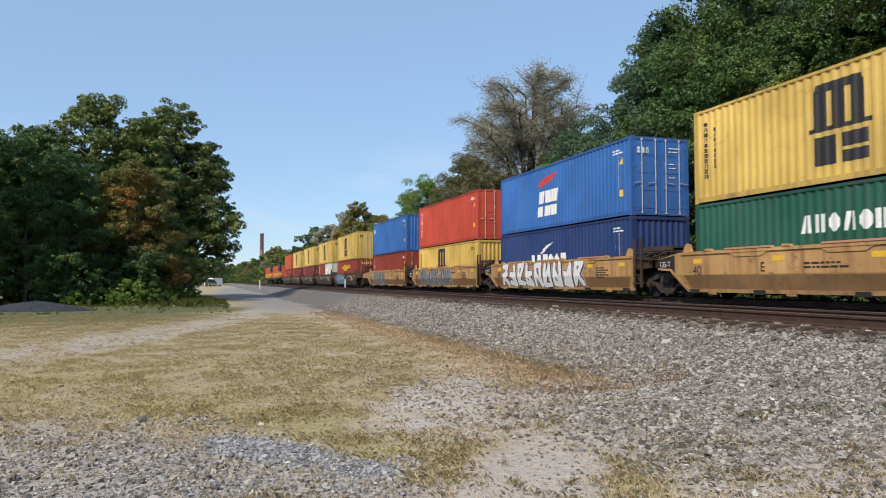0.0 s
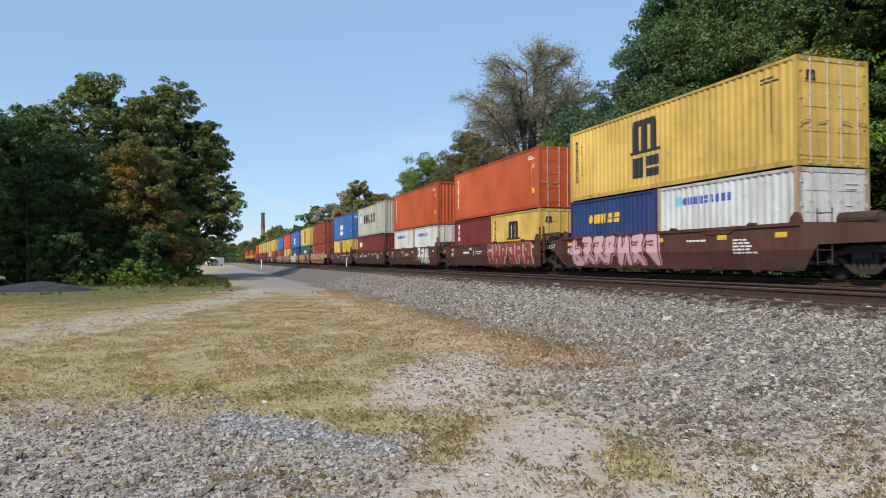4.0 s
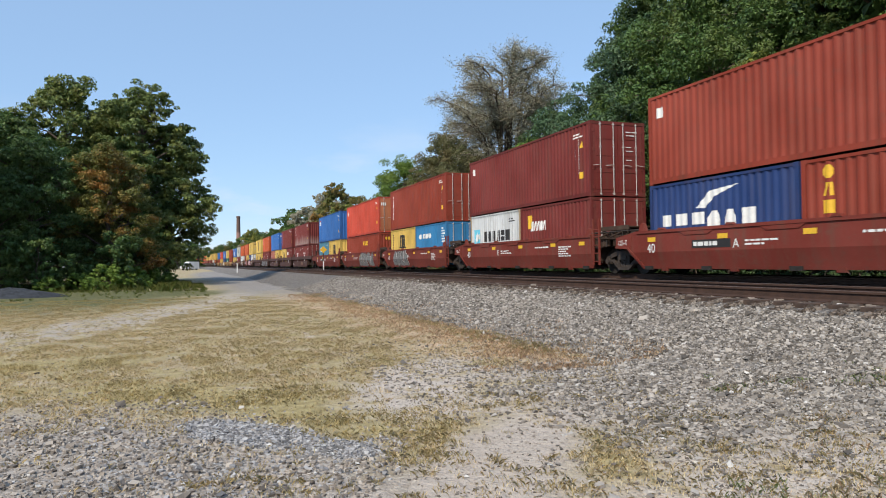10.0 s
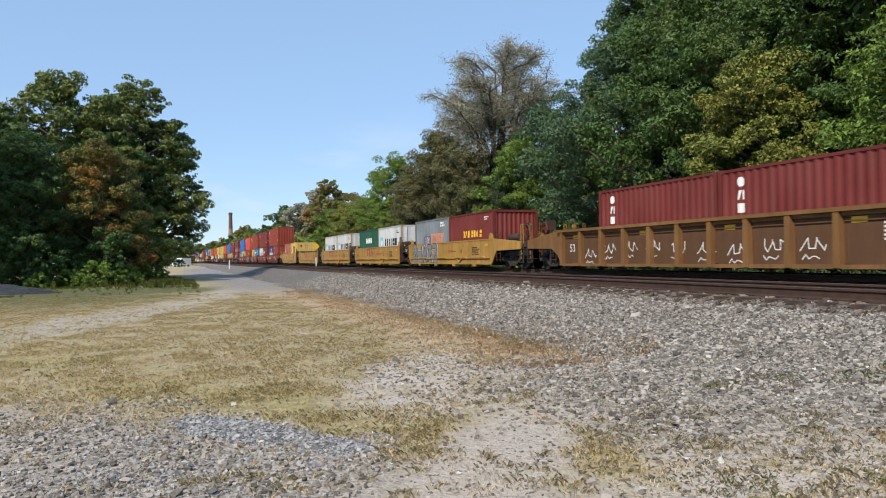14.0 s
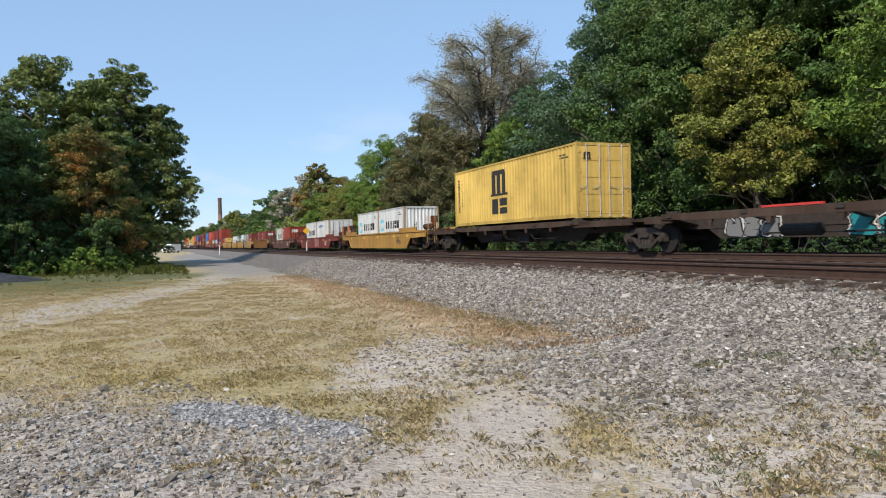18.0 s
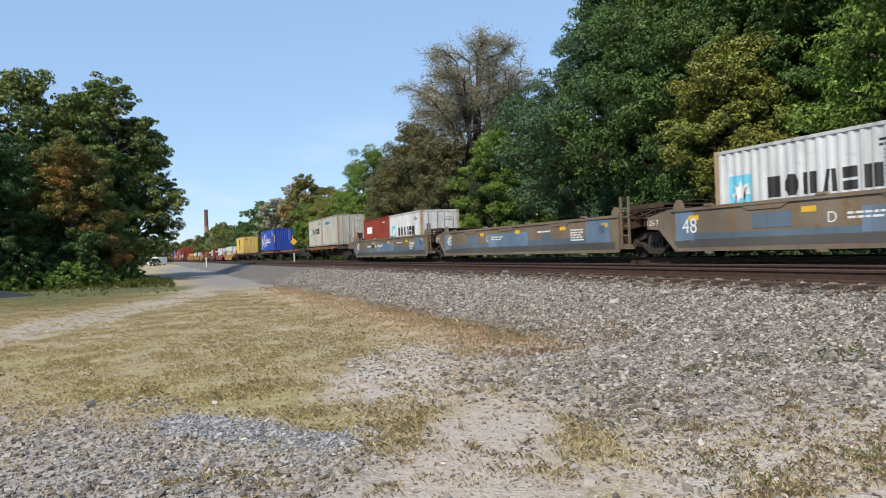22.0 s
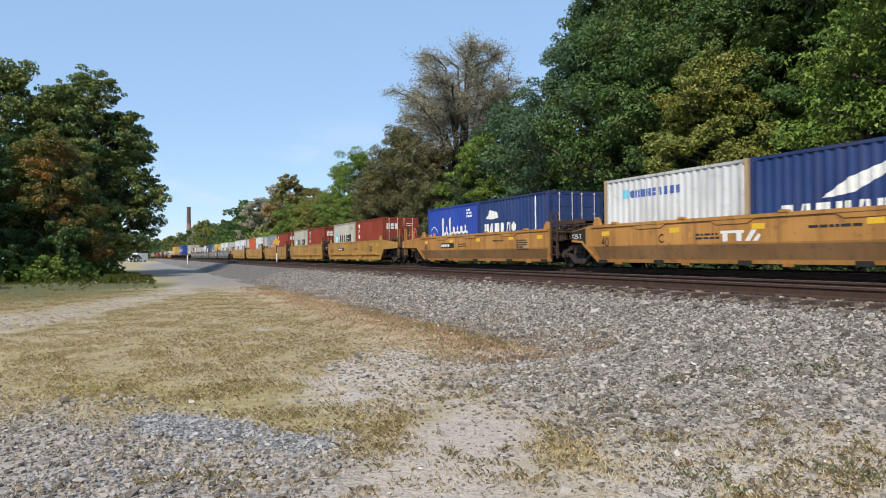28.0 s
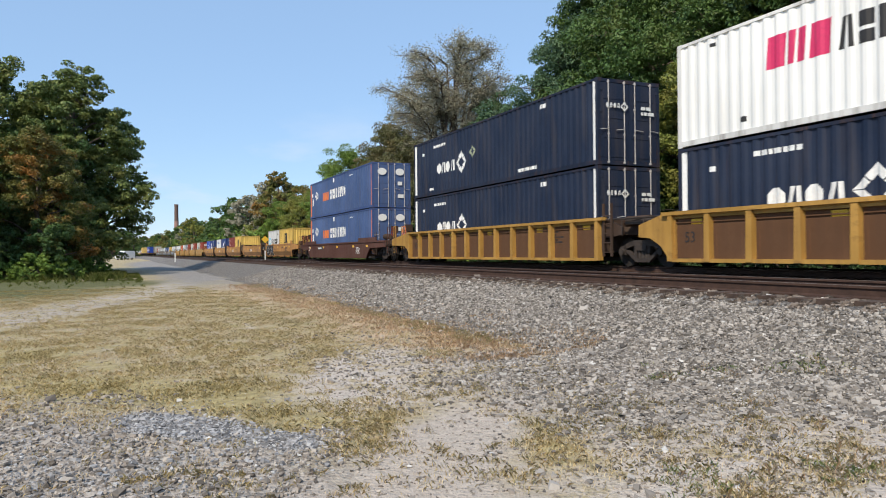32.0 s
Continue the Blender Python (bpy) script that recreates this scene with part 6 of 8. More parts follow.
    if col == "rusty_ochre":
        bm = bmesh.new()
        pen = random.Random(int(abs(s)))
        for i in range(9 if col == "rusty_ochre" else 3):
            a0, b0, t0 = 1.45 + 1.22 * (i + pen.choice((0, 1)) * 0.0) + 0.25, z0 + pen.uniform(0.45, 0.75), pen.uniform(0, 6)
            for q in ribbon([(a0 + 0.085 * k + 0.06 * math.sin(k * 2.1 + t0), b0 + 0.17 * math.sin(k * 1.7 + t0)) for k in range(9)], 0.03) + ribbon([(a0 + 0.1 * k, b0 - 0.32 + 0.06 * math.sin(k * 2.6 + t0)) for k in range(6)], 0.026):
                bm.faces.new([bm.verts.new((-1.418, half - a, b)) for a, b in q])
        part("graffiti", bm, INK["white" if col == "rusty_ochre" else "pink"], car, "thin pale sprayed scrawl")["kind"] = "stuff"
    if sign == "big":
        bm = bmesh.new()
        a, w, lo, hi = (half - 0.72, 1.32, 0.78, 1.06) if band else (half - 2.6, 1.95, 0.80, 1.39)
        bar = hi - 0.26 * (hi - lo)
        for q in (rect(a, a + 0.60 * w, bar, hi), rect(a + 0.06 * w, a + 0.19 * w, lo, bar), rect(a + 0.41 * w, a + 0.54 * w, lo, bar), [(a + 0.62 * w, lo), (a + 0.74 * w, lo), (a + 0.90 * w, hi), (a + 0.78 * w, hi)], [(a + 0.80 * w, lo), (a + 0.92 * w, lo), (a + w, lo + 0.5 * (hi - lo)), (a + 0.94 * w, lo + 0.66 * (hi - lo))]):
            bm.faces.new([bm.verts.new((flat - 0.004, half - a, b)) for a, b in q])
        part("block_sign", bm, INK["brown" if band is False else "white"], car)
    if sign == "slant":
        bm = bmesh.new()
        for q in blocks(half * 1.15, z0 + 0.26, 2.0, 0.34, 4, 0.35, 0.34, 66):
            bm.faces.new([bm.verts.new((flat - 0.004, half - a, b)) for a, b in q])
        part("slanting_sign", bm, INK["brown" if col == "ochre" else "dull_gold"], car)
    if patches:
        rnd = random.Random(patches)

        def repaint(name, mname, spans, off, words):
            for i, (a, w, b, h) in enumerate(spans):
                bm = bmesh.new()
                j = lambda: rnd.uniform(-0.025, 0.025)
                q = [(a, b), (a + w * 0.33, b + j()), (a + w * 0.66, b + j()), (a + w, b), (a + w + j(), b + h * 0.5), (a + w, b + h), (a + w * 0.5, b + h + j()), (a, b + h), (a + j(), b + h * 0.5)]
                bm.faces.new([bm.verts.new((flat - off - 0.0004 * i, half - x, z)) for x, z in q])
                part(name, bm, PAINT[mname], car, words)
        # flat grey band stands for the shade of a side that leans inwards
        repaint("lower_band", "ash", [(0.1, 2 * half - 0.3, z0 + 0.10, 0.24)], 0.0012, "dark grey lower band painted for shade")
        repaint("blue_band", "dusty", [(0.2, half * 0.7, z0 + 0.34, 0.16), (half * 0.7 + 0.2, half * 1.2, z0 + 0.34, rnd.uniform(0.16, 0.24))], 0.0014, "dusty blue painted band")
        repaint("paint_patch", "powder", [(0.15, 0.75, z0 + 0.3, 0.88), (half * rnd.uniform(0.55, 0.8), rnd.uniform(3.0, 3.8), z0 + 0.36, 0.56), (2 * half - 1.9, 1.45, z0 + 0.36, 0.80)], 0.0022, "patch of powder-blue repainted steel")
        repaint("paint_patch", "dusty", [(half * 1.35, 0.7, z0 + 0.5, 0.28), (2 * half - 1.1, 0.35, z0 + 0.68, 0.26), (half * 0.4, 1.2, z0 + 0.55, 0.4)], 0.0034, "smaller dusty blue patch")
    # brown band paints the shade of the inward-leaning lower side into the colour
    if band or col == "tan":
        bm = bmesh.new()
        bm.faces.new([bm.verts.new((flat - 0.0015, y, z)) for y, z in ((-half + 0.35, z0 + 0.11), (half - 0.35, z0 + 0.11), (half - 0.1, CREASE - 0.02), (-half + 0.1, CREASE - 0.06))])
        crease(bm)
        part("grimy_band", bm, PAINT["side_shade"], car, "brown band painted for shade on the leaning lower side")
    if sprayed:
        for a, b, inks, seed in sprayed:
            graffiti(car, flat - 0.004, half - b, half - a, z0 + 0.08, z1 - 0.05, inks, seed, bent_side)
    RIDERS.append((car, s, 0.0, 0.0))
    return car


def spine_car(s, front, rear, col, ends="", tag=0):
    car = thing("spine_car", f"{'rusty ochre' if col == 'ochre' else 'rusty dark brown'} skeleton container flat car", "rail car", "spine cars of the train")
    L = 6.3
    part("centre_sill", stored(("centre_sill", front, rear), lambda bm: (box(bm, -0.33, 0.33, -rear + 0.3, front - 0.3, 0.72, 1.08), prism(bm, [(-5.4, 0.72), (5.4, 0.72), (4.9, 0.42), (-4.9, 0.42)], -0.31, 0.31, "x"))), STEEL_WORN, car)
    for sx in (-1, 1):
        part("side_beam", stored(("side_beam",), lambda bm: (prism(bm, [(-L, 1.04), (-L + 1.6, 0.98), (L - 1.6, 0.98), (L, 1.04), (L, 1.20), (-L, 1.20)], -0.05, 0.05, "x"), [prism(bm, [(y - 0.1, 1.0), (y + 0.1, 1.0), (y + 0.04, 0.8), (y - 0.04, 0.8)], -0.04, 0.04, "x") for y in (-4.2, -2.1, 0, 2.1, 4.2)])), PAINT["rusty_ochre" if col == "ochre" else col], car, at=place(sx * 1.3, 0, 0))
    for y in (-5.9, -2.9, 0, 2.9, 5.9):
        part("cross_arm", stored(("cross_arm",), lambda bm: prism(bm, [(-1.38, 1.08), (-0.3, 0.84), (0.3, 0.84), (1.38, 1.08), (1.38, 1.18), (-1.38, 1.18)], -0.11, 0.11)), STEEL_WORN, car, at=place(0, y, 0))
    for sx in (-1, 1):
        for y in (-5.95, 5.95):
            part("container_pedestal", stored(("pedestal",), lambda bm: (box(bm, -0.13, 0.13, -0.16, 0.16, 1.15, 1.275), box(bm, -0.17, 0.17, -0.22, 0.22, 1.15, 1.19))), STEEL_WORN, car, at=place(sx * 1.12, y, 0))
    for sy, reach in ((1, front), (-1, rear)):
        part("end_deck", stored(("end_deck", reach), lambda bm: (box(bm, -1.3, 1.3, 5.9, reach - 0.35, 1.02, 1.12), box(bm, -1.3, -1.22, 5.9, reach - 0.4, 0.92, 1.14), box(bm, 1.22, 1.3, 5.9, reach - 0.4, 0.92, 1.14))), PAINT["rust"], car, at=place(0, 0, 0, 0 if sy > 0 else 180))
    bm = bmesh.new()
    box(bm, -1.33, -1.25, -5.6, -5.2, 1.02, 1.17)
    part("white_reflector", bm, INK["white"], car)
    part("gear_box", stored(("gear_box",), lambda bm: (box(bm, -0.9, -0.4, -1.6, -0.7, 0.40, 0.78), rod(bm, (-0.8, 1.0, 0.62), (-0.8, 2.1, 0.62), 0.16, 12), rod(bm, (-0.6, -3.4, 0.55), (-0.6, 3.0, 0.55), 0.025, 6))), STEEL_DARK, car)
    if tag:
        graffiti(car, -0.335, 2.6, 4.6, 0.46, 1.0, ("white", "silver"), tag)
        graffiti(car, -0.335, -1.6, 0.6, 0.46, 1.0, ("black", "teal"), tag + 1)
        part("strap", stored(("strap",), lambda bm: box(bm, -0.06, 0.06, -0.9, 0.9, 1.20, 1.26)), INK["red"], car, "red cargo strap", place(-1.3, 1.4, 0))
    if "f" in ends:
        truck(car, front - 1.9)
        coupler(car, front - 0.9, 1)
    truck(car, -rear + (1.9 if "r" in ends else 0.0))
    if "r" in ends:
        coupler(car, -rear + 0.9, -1)
    RIDERS.append((car, s, 0.0, 0.0))
    return car


def locomotive(s):
    loco = thing("locomotive", "orange and black diesel freight locomotive with yellow stripe", "locomotive", "locomotives at the head")
    L = 11.0
    bm = bmesh.new(); box(bm, -1.5, 1.5, -L, L, 1.05, 1.5); part("walkway_frame", bm, PAINT["midnight"], loco)
    bm = bmesh.new(); prism(bm, [(-0.92, 1.5), (0.92, 1.5), (0.92, 3.9), (0.7, 4.2), (-0.7, 4.2), (-0.92, 3.9)], -L + 0.9, L - 5.2); part("long_hood", bm, PAINT["orange"], loco)
    bm = bmesh.new(); box(bm, -1.25, 1.25, -L + 1.2, -L + 5.4, 3.0, 4.35); part("radiator_section", bm, PAINT["midnight"], loco)
    bm = bmesh.new(); prism(bm, [(-1.5, 1.5), (1.5, 1.5), (1.5, 3.7), (1.1, 4.35), (-1.1, 4.35), (-1.5, 3.7)], L - 5.2, L - 2.6)
    part("cab", bm, PAINT["orange"], loco)
    bm = bmesh.new(); prism(bm, [(L - 2.6, 1.5), (L - 0.8, 1.5), (L - 0.9, 2.9), (L - 2.6, 3.3)], -0.95, 0.95, "x"); part("short_nose", bm, PAINT["orange"], loco)
    bm = bmesh.new(); box(bm, -1.52, 1.52, L - 4.6, L - 3.2, 2.9, 3.6); part("side_window", bm, PAINT["midnight"], loco, "dark cab window")
    bm = bmesh.new(); box(bm, -0.945, 0.945, -L + 1.0, L - 5.2, 2.15, 2.4); part("yellow_stripe", bm, INK["yellow"], loco)
    bm = bmesh.new(); prism(bm, [(-1.4, 0.5), (1.4, 0.5), (1.5, 1.05), (-1.5, 1.05)], -2.6, 2.6); part("fuel_tank", bm, STEEL_DARK, loco)
    for sx in (-1, 1):
        bm = bmesh.new()
        for i in range(12):
            rod(bm, (sx * 1.45, -L + 0.4 + i * 1.45, 1.5), (sx * 1.45, -L + 0.4 + i * 1.45, 2.5), 0.03, 6)
        rod(bm, (sx * 1.45, -L + 0.4, 2.5), (sx * 1.45, L - 5.4, 2.5), 0.03, 6)
        part("handrail", bm, INK["yellow"], loco)
    for y in (-7.2, -5.4, 5.4, 7.2):
        truck(loco, y)
    for sy in (-1, 1):
        coupler(loco, sy * (L - 0.1), sy)
    RIDERS.append((loco, s, 0.0, 0.0))


# -- the consist, from the head end backwards; metres along the track at the clip's start --
WELL = 0.32
W40 = 6.45


def load(front, boxes, z=WELL):
    """Containers from the front backwards, on one level or two; each box: colour, word, length, height, rear, marks, note."""
    lower, upper = boxes
    top = z
    a = front
    for col, word, length, h, rear, marks, note in lower:
        container(col, length, h, rear, word, a - length / 2, z, marks, note=note)
        a -= length + 0.07
        top = max(top, z + h)
    a = front
    for col, word, length, h, rear, marks, note in upper:
        container(col, length, h, rear, word, a - length / 2, top + 0.02, marks, note=note)
        a -= length + 0.07


F, T = 12.19, 6.06


def c40(col, word, marks, rear="door", h=HIGH, note="in a stack of two"):
    return (col, word, F, h, rear, marks, note)


def c20(col, word, marks, rear="door", note="in a well car"):
    return (col, word, T, ISO_H, rear, marks, note)


YEL, BLACK_NOTE = "faded yellow", "with black sign"
SILVER, DARKW = ("black", "grey"), ("white", "grey")
for s in (195.5, 171.5):
    locomotive(s)


def pack(style, col, units, join, half=W40, size="40", band=False, patches=0, number_on=(), sign_on=(), sign=None, spray=None, word=""):
    """A car of joined units: (front of the load, lower boxes, upper boxes)."""
    n = len(units)
    for i, (front, lower, upper) in enumerate(units):
        mid = front - F / 2
        reach_f = 9.9 if i == 0 else (units[i - 1][0] - front) / 2
        reach_r = 9.9 if i == n - 1 else (front - units[i + 1][0]) / 2
        if i == 0:
            reach_f = F / 2 + join
        if i == n - 1:
            reach_r = F / 2 + join
        well_car(style, col, mid, half, reach_f, reach_r, ("f" if i == 0 else "") + ("r" if i == n - 1 else ""), word, size, "BCDEA"[i % 5], i in number_on,
                 (spray or {}).get(i), sign if i in sign_on else None, patches + i if patches else 0, band)
        if lower or upper:
            load(front, (lower, upper))


pack("smooth", "rust", [
    (150.3, [c40("brick", "brick red", UPRIGHT_SIGN, h=ISO_H)], [c40("orange", "orange red", UPRIGHT_SIGN)]),
    (134.8, [c40("maroon", "maroon", UPRIGHT_SIGN, h=ISO_H)], [c40("yellow", YEL, BLACK_LONG)]),
    (118.0, [c40("maroon", "maroon", UPRIGHT_SIGN, h=ISO_H)], [c40("yellow", YEL, BLACK_LONG)]),
    (101.2, [c20("brick", "brick red", UPRIGHT_SHORT), c20("white", "dirty white", WHPANEL)], [c40("yellow", YEL, BLACK_LONG)]),
    (85.2, [c40("brick", "brick red", YELLOW_WORD, h=ISO_H)], [c40("yellow", YEL, BLACK_LONG)])], 3.75, spray={4: [(1.5, 6.5, ("teal", "pale_blue"), 11)]})
pack("smooth", "tan", [
    (65.3, [c40("brick", "brick red", UPRIGHT_SIGN, h=ISO_H)], [c40("blue", "bright blue", DOOR_SIGN, "plain")]),
    (49.7, [c40("yellow", YEL, BLACK_LONG, "plain", ISO_H)], [c40("coral", "coral red", UPRIGHT_SIGN)]),
    (34.2, [c40("navy", "navy blue", ARC_SIGN, "plain", ISO_H)], [c40("blue", "bright blue", SWOOSH_SIGN)]),
    (18.5, [c40("green", "dark green", SERIF_SIGN, h=ISO_H)], [c40("yellow", YEL, BLACK_LONG)]),
    (3.1, [c40("brick", "brick red", UPRIGHT_SIGN, h=ISO_H)], [c40("brick", "brick red", REDPLAIN)])], 3.8, number_on=(4,), spray={0: [(2.0, 6.2, DARKW, 21)], 1: [(1.6, 8.5, DARKW, 22)], 2: [(1.2, 9.6, ("black", "white"), 23)], 3: [(7.6, 10.8, ("white", "black"), 24)]})
pack("smooth", "oxide", [
    (-16.9, [c40("yellow", YEL, BLACK_LONG, "plain", ISO_H)], [c40("blue", "bright blue", SWOOSH_SIGN)]),
    (-32.5, [c40("maroon", "dull maroon", [WHPANEL[0]], "plain", ISO_H)], [c40("grey", "pale grey", STAR_LONG, "plain")]),
    (-48.1, [c20("white", "dirty white", SMALL_BLUE_SIGN), c20("white", "dirty white", SMALL_BLUE_SIGN)], [c40("orange", "orange red", UPRIGHT_SIGN, "plain")]),
    (-63.7, [c20("maroon", "maroon", UPRIGHT_SHORT), c20("yellow", YEL, BLACK_SHORT)], [c40("orange", "orange red", UPRIGHT_SIGN)]),
    (-78.9, [c20("navy", "navy blue", NAVY_SIGN), c20("white", "dirty white", SMALL_BLUE_SIGN)], [c40("yellow", YEL, BLACK_LONG)])], 3.85, number_on=(1, 3), sign_on=(0, 2), sign="slant",
    spray={2: [(8.5, 11.2, ("black", "white"), 31)], 3: [(6.6, 12.3, ("pink", "brown"), 32)], 4: [(1.0, 7.0, ("brown", "pink"), 33)]})
pack("open", "dark_oxide", [
    (-98.8, [c20("yellow", YEL, BLACK_SHORT), c20("yellow", YEL, BLACK_SHORT)], [c40("yellow", YEL, BLACK_LONG)]),
    (-114.5, [c20("maroon", "maroon", CLUSTER_SIGN), c20("maroon", "maroon", CLUSTER_SIGN, "plain")], [c40("orange", "orange red", UPRIGHT_SIGN, "plain")]),
    (-130.2, [c20("rose", "faded rose", UPRIGHT_SIGN), c20("yellow", YEL, BLACK_SHORT, "plain")], [c40("blue", "bright blue", DOOR_SIGN_B)]),
    (-145.8, [c20("yellow", YEL, BLACK_SHORT), c20("maroon", "maroon", WHPANEL)], [c40("maroon", "maroon", CORNER_LONG, "plain")]),
    (-161.5, [c20("maroon", "maroon", DOTS_SIGN), c20("maroon", "maroon", DOTS_SIGN)], [c40("bleached", "sun-bleached maroon", UPRIGHT_LONG, "plain")])], 3.85, number_on=(), sign_on=(2, 4), sign="slant", size="125", word="with an open framed side",
    spray={1: [(1.5, 6.8, ("black", "grey"), 41), (8.4, 10.8, ("black", "grey"), 42)]})
pack("smooth", "red_oxide", [
    (-181.4, [c20("teal", "dull teal", WHPANEL), c20("yellow", YEL, BLACK_SHORT, "plain")], [c40("blue", "bright blue", SWOOSH_SMALL, "plain")]),
    (-196.9, [c40("brick", "brick red", YELLOW_WORD, "plain", ISO_H)], [c40("coral", "sunburnt red", DOOR_SIGN)]),
    (-212.6, [c20("yellow", YEL, BLACK_SHORT), c20("sky", "sky blue", WING_SHORT)], [c40("brick", "brick red", UPRIGHT_SIGN)]),
    (-228.6, [c20("white", "dirty white", STAR_TWO_LINE), c20("maroon", "maroon", PANEL_SIGN)], [c40("maroon", "maroon", REDPLAIN)]),
    (-244.4, [c20("navy", "navy blue", SHORT_ARC_SIGN), c20("brick", "brick red", GOLD, "plain")], [c40("brick", "brick red", REDPLAIN, "plain")])], 3.7, number_on=(0, 4),
    spray={1: [(6.6, 11.6, ("black", "grey"), 51)], 2: [(1.9, 5.6, ("black", "silver"), 52)]})
pack("ledge", "ochre", [
    (-264.0, [c20("rose", "faded rose", UPRIGHT_SIGN), c20("yellow", YEL, BLACK_SHORT)], []),
    (-279.5, [], []),
    (-295.1, [c20("white", "dirty white", STAR_SHORT), c20("white", "dirty white", STAR_SHORT)], []),
    (-310.5, [c20("green", "dark green", SHORT_SERIF_SIGN), c20("white", "dirty white", STAR_TWO_LINE)], []),
    (-325.9, [c20("steel", "grey", FLAG_PAIR), c20("maroon", "maroon", GOLD_WORD, "plain")], [])], 3.8, number_on=(0, 4), sign_on=(1, 2, 3), sign="big", spray={4: [(0.7, 5.3, ("black", "grey"), 61)]})


def single(style, col, mid, half, reach, lower, upper=(), length=F, **more):
    well_car(style, col, mid, half, reach, reach, "fr", **more)
    load(mid + length / 2, (lower, upper))


single("ribbed", "rusty_ochre", -353.5, 8.4, 11.75, [c20("maroon", "maroon", UPRIGHT_SHORT), c20("maroon", "maroon", UPRIGHT_SHORT)], size="53", number=False, word="with ribbed sides")
single("low", "oxide", -377.3, 8.4, 11.8, [c20("grey", "pale grey", STAR_SHORT), c20("brick", "brick red", UPRIGHT_SHORT, "plain")], size="53", number=False)
single("low", "red_oxide", -401.3, 8.4, 11.8, [c20("white", "dirty white", STAR_SHORT), c20("white", "dirty white", SMALL_BLUE_SIGN)], size="53", number=True, sprayed=[(8.5, 10.6, ("pink", "brown"), 71)])
single("low", "ochre", -424.9, 8.4, 11.5, [c20("white", "dirty white", STAR_SHORT), c20("white", "dirty white", STAR_TWO_LINE, "plain")], size="53", number=False)
DECK = 1.28
for i, (front, boxes) in enumerate(((-440.0, [c40("yellow", YEL, BLACK_LONG, note="on a flat car")]), (-457.4, []), (-474.7, [c40("royal", "royal blue", SCRIPT_SIGN, "plain", note="on a flat car")]), (-492.1, []),
                                    (-509.6, [c20("grey", "pale grey", STAR_SHORT, note="on a flat car"), c20("grey", "pale grey", SMALL_BLUE_SIGN, note="on a flat car")]))):
    spine_car(front - F / 2, F / 2 + (3.6 if i == 0 else 1.5), F / 2 + (3.8 if i < 4 else 4.1), "ochre" if i in (2, 3, 4) else "rust", ("f" if i == 0 else "") + ("r" if i == 4 else ""), 91 if i == 1 else 0)
    if boxes:
        load(front, (boxes, []), DECK)
pack("smooth", "patched", [
    (-530.0, [c20("brick", "brick red", WHPANEL), c20("white", "dirty white", STAR_SHORT)], []),
    (-547.8, [], []),
    (-565.6, [c20("white", "dirty white", STAR_SHORT), c20("slate", "slate blue", PFLAG)], []),
    (-583.8, [c20("slate", "slate blue", SCRIPT_SHORT), c20("yellow", YEL, BLACK_SHORT, "plain")], []),
    (-601.7, [c20("white", "dirty white", STAR_SHORT), c20("white", "dirty white", STAR_SHORT)], [])], 4.2, half=7.6, size="48", patches=300, number_on=(0, 4), word="with odd repainted squares")
pack("ledge", "ochre", [
    (-622.7, [c20("white", "dirty white", STAR_SHORT), c20("white", "dirty white", STAR_SHORT)], []),
    (-638.0, [c20("orange", "orange red", UPRIGHT_SIGN), c20("white", "dirty white", STAR_SHORT)], []),
    (-653.4, [c20("steel", "grey", FLAG_PAIR), c20("brick", "brick red", UPRIGHT_SHORT)], []),
    (-668.9, [c20("grey", "pale grey", STAR_SHORT), c20("brick", "brick red", UPRIGHT_SHORT, "plain")], []),
    (-684.3, [c20("grey", "pale grey", STAR_SHORT), c20("brick", "brick red", UPRIGHT_SHORT)], [])], 3.8, number_on=(0, 4), sign_on=(1, 2), sign="big")
pack("smooth", "amber", [
    (-704.1, [c20("royal", "royal blue", SCRIPT_SHORT), c20("navy", "navy blue", WING_SHORT_B)], []),
    (-719.7, [c20("white", "dirty white", SMALL_BLUE_SIGN), c20("navy", "navy blue", FEATHER_SIGN)], []),
    (-735.3, [c20("maroon", "maroon red", UPRIGHT_SHORT), c20("yellow", YEL, BLACK_SHORT, "plain")], []),
    (-751.0, [], []),
    (-766.8, [c20("white", "dirty white", STAR_SHORT), c20("yellow", YEL, BLACK_SHORT, "plain")], [])], 3.7, number_on=(0, 4), sign_on=(1, 2, 3), sign="big", band=True, spray={4: [(0.9, 4.6, ("black", "black"), 81)]})
L53 = 16.15


def c53(col, word, marks, note="in a stack of two"):
    return (col, word, L53, HIGH, "door", marks, note)


well_car("low", "oxide", -794.35, 8.4, 11.7, 11.6, "fr", size="53", number=True)
load(-786.3, ([c53("slate", "slate blue", DISC_SIGN)], [c53("slate", "slate blue", DISC_SIGN)]), 0.44)
for mid, f, r, e in ((-817.65, 11.6, 9.9, "f"), (-837.6, 9.9, 9.9, "")):
    well_car("ribbed", "ochre", mid, 8.4, f, r, e, "with ribbed sides", "53", number=False)
load(-809.55, ([c53("midnight", "dark navy", DIAMOND_SIGN)], [c53("midnight", "dark navy", DIAMOND_TOP)]), 0.44)
load(-829.4, ([c53("midnight", "dark navy", DIAMOND_SIGN)], [c53("clean", "white", SLANT_SIGN)]), 0.44)


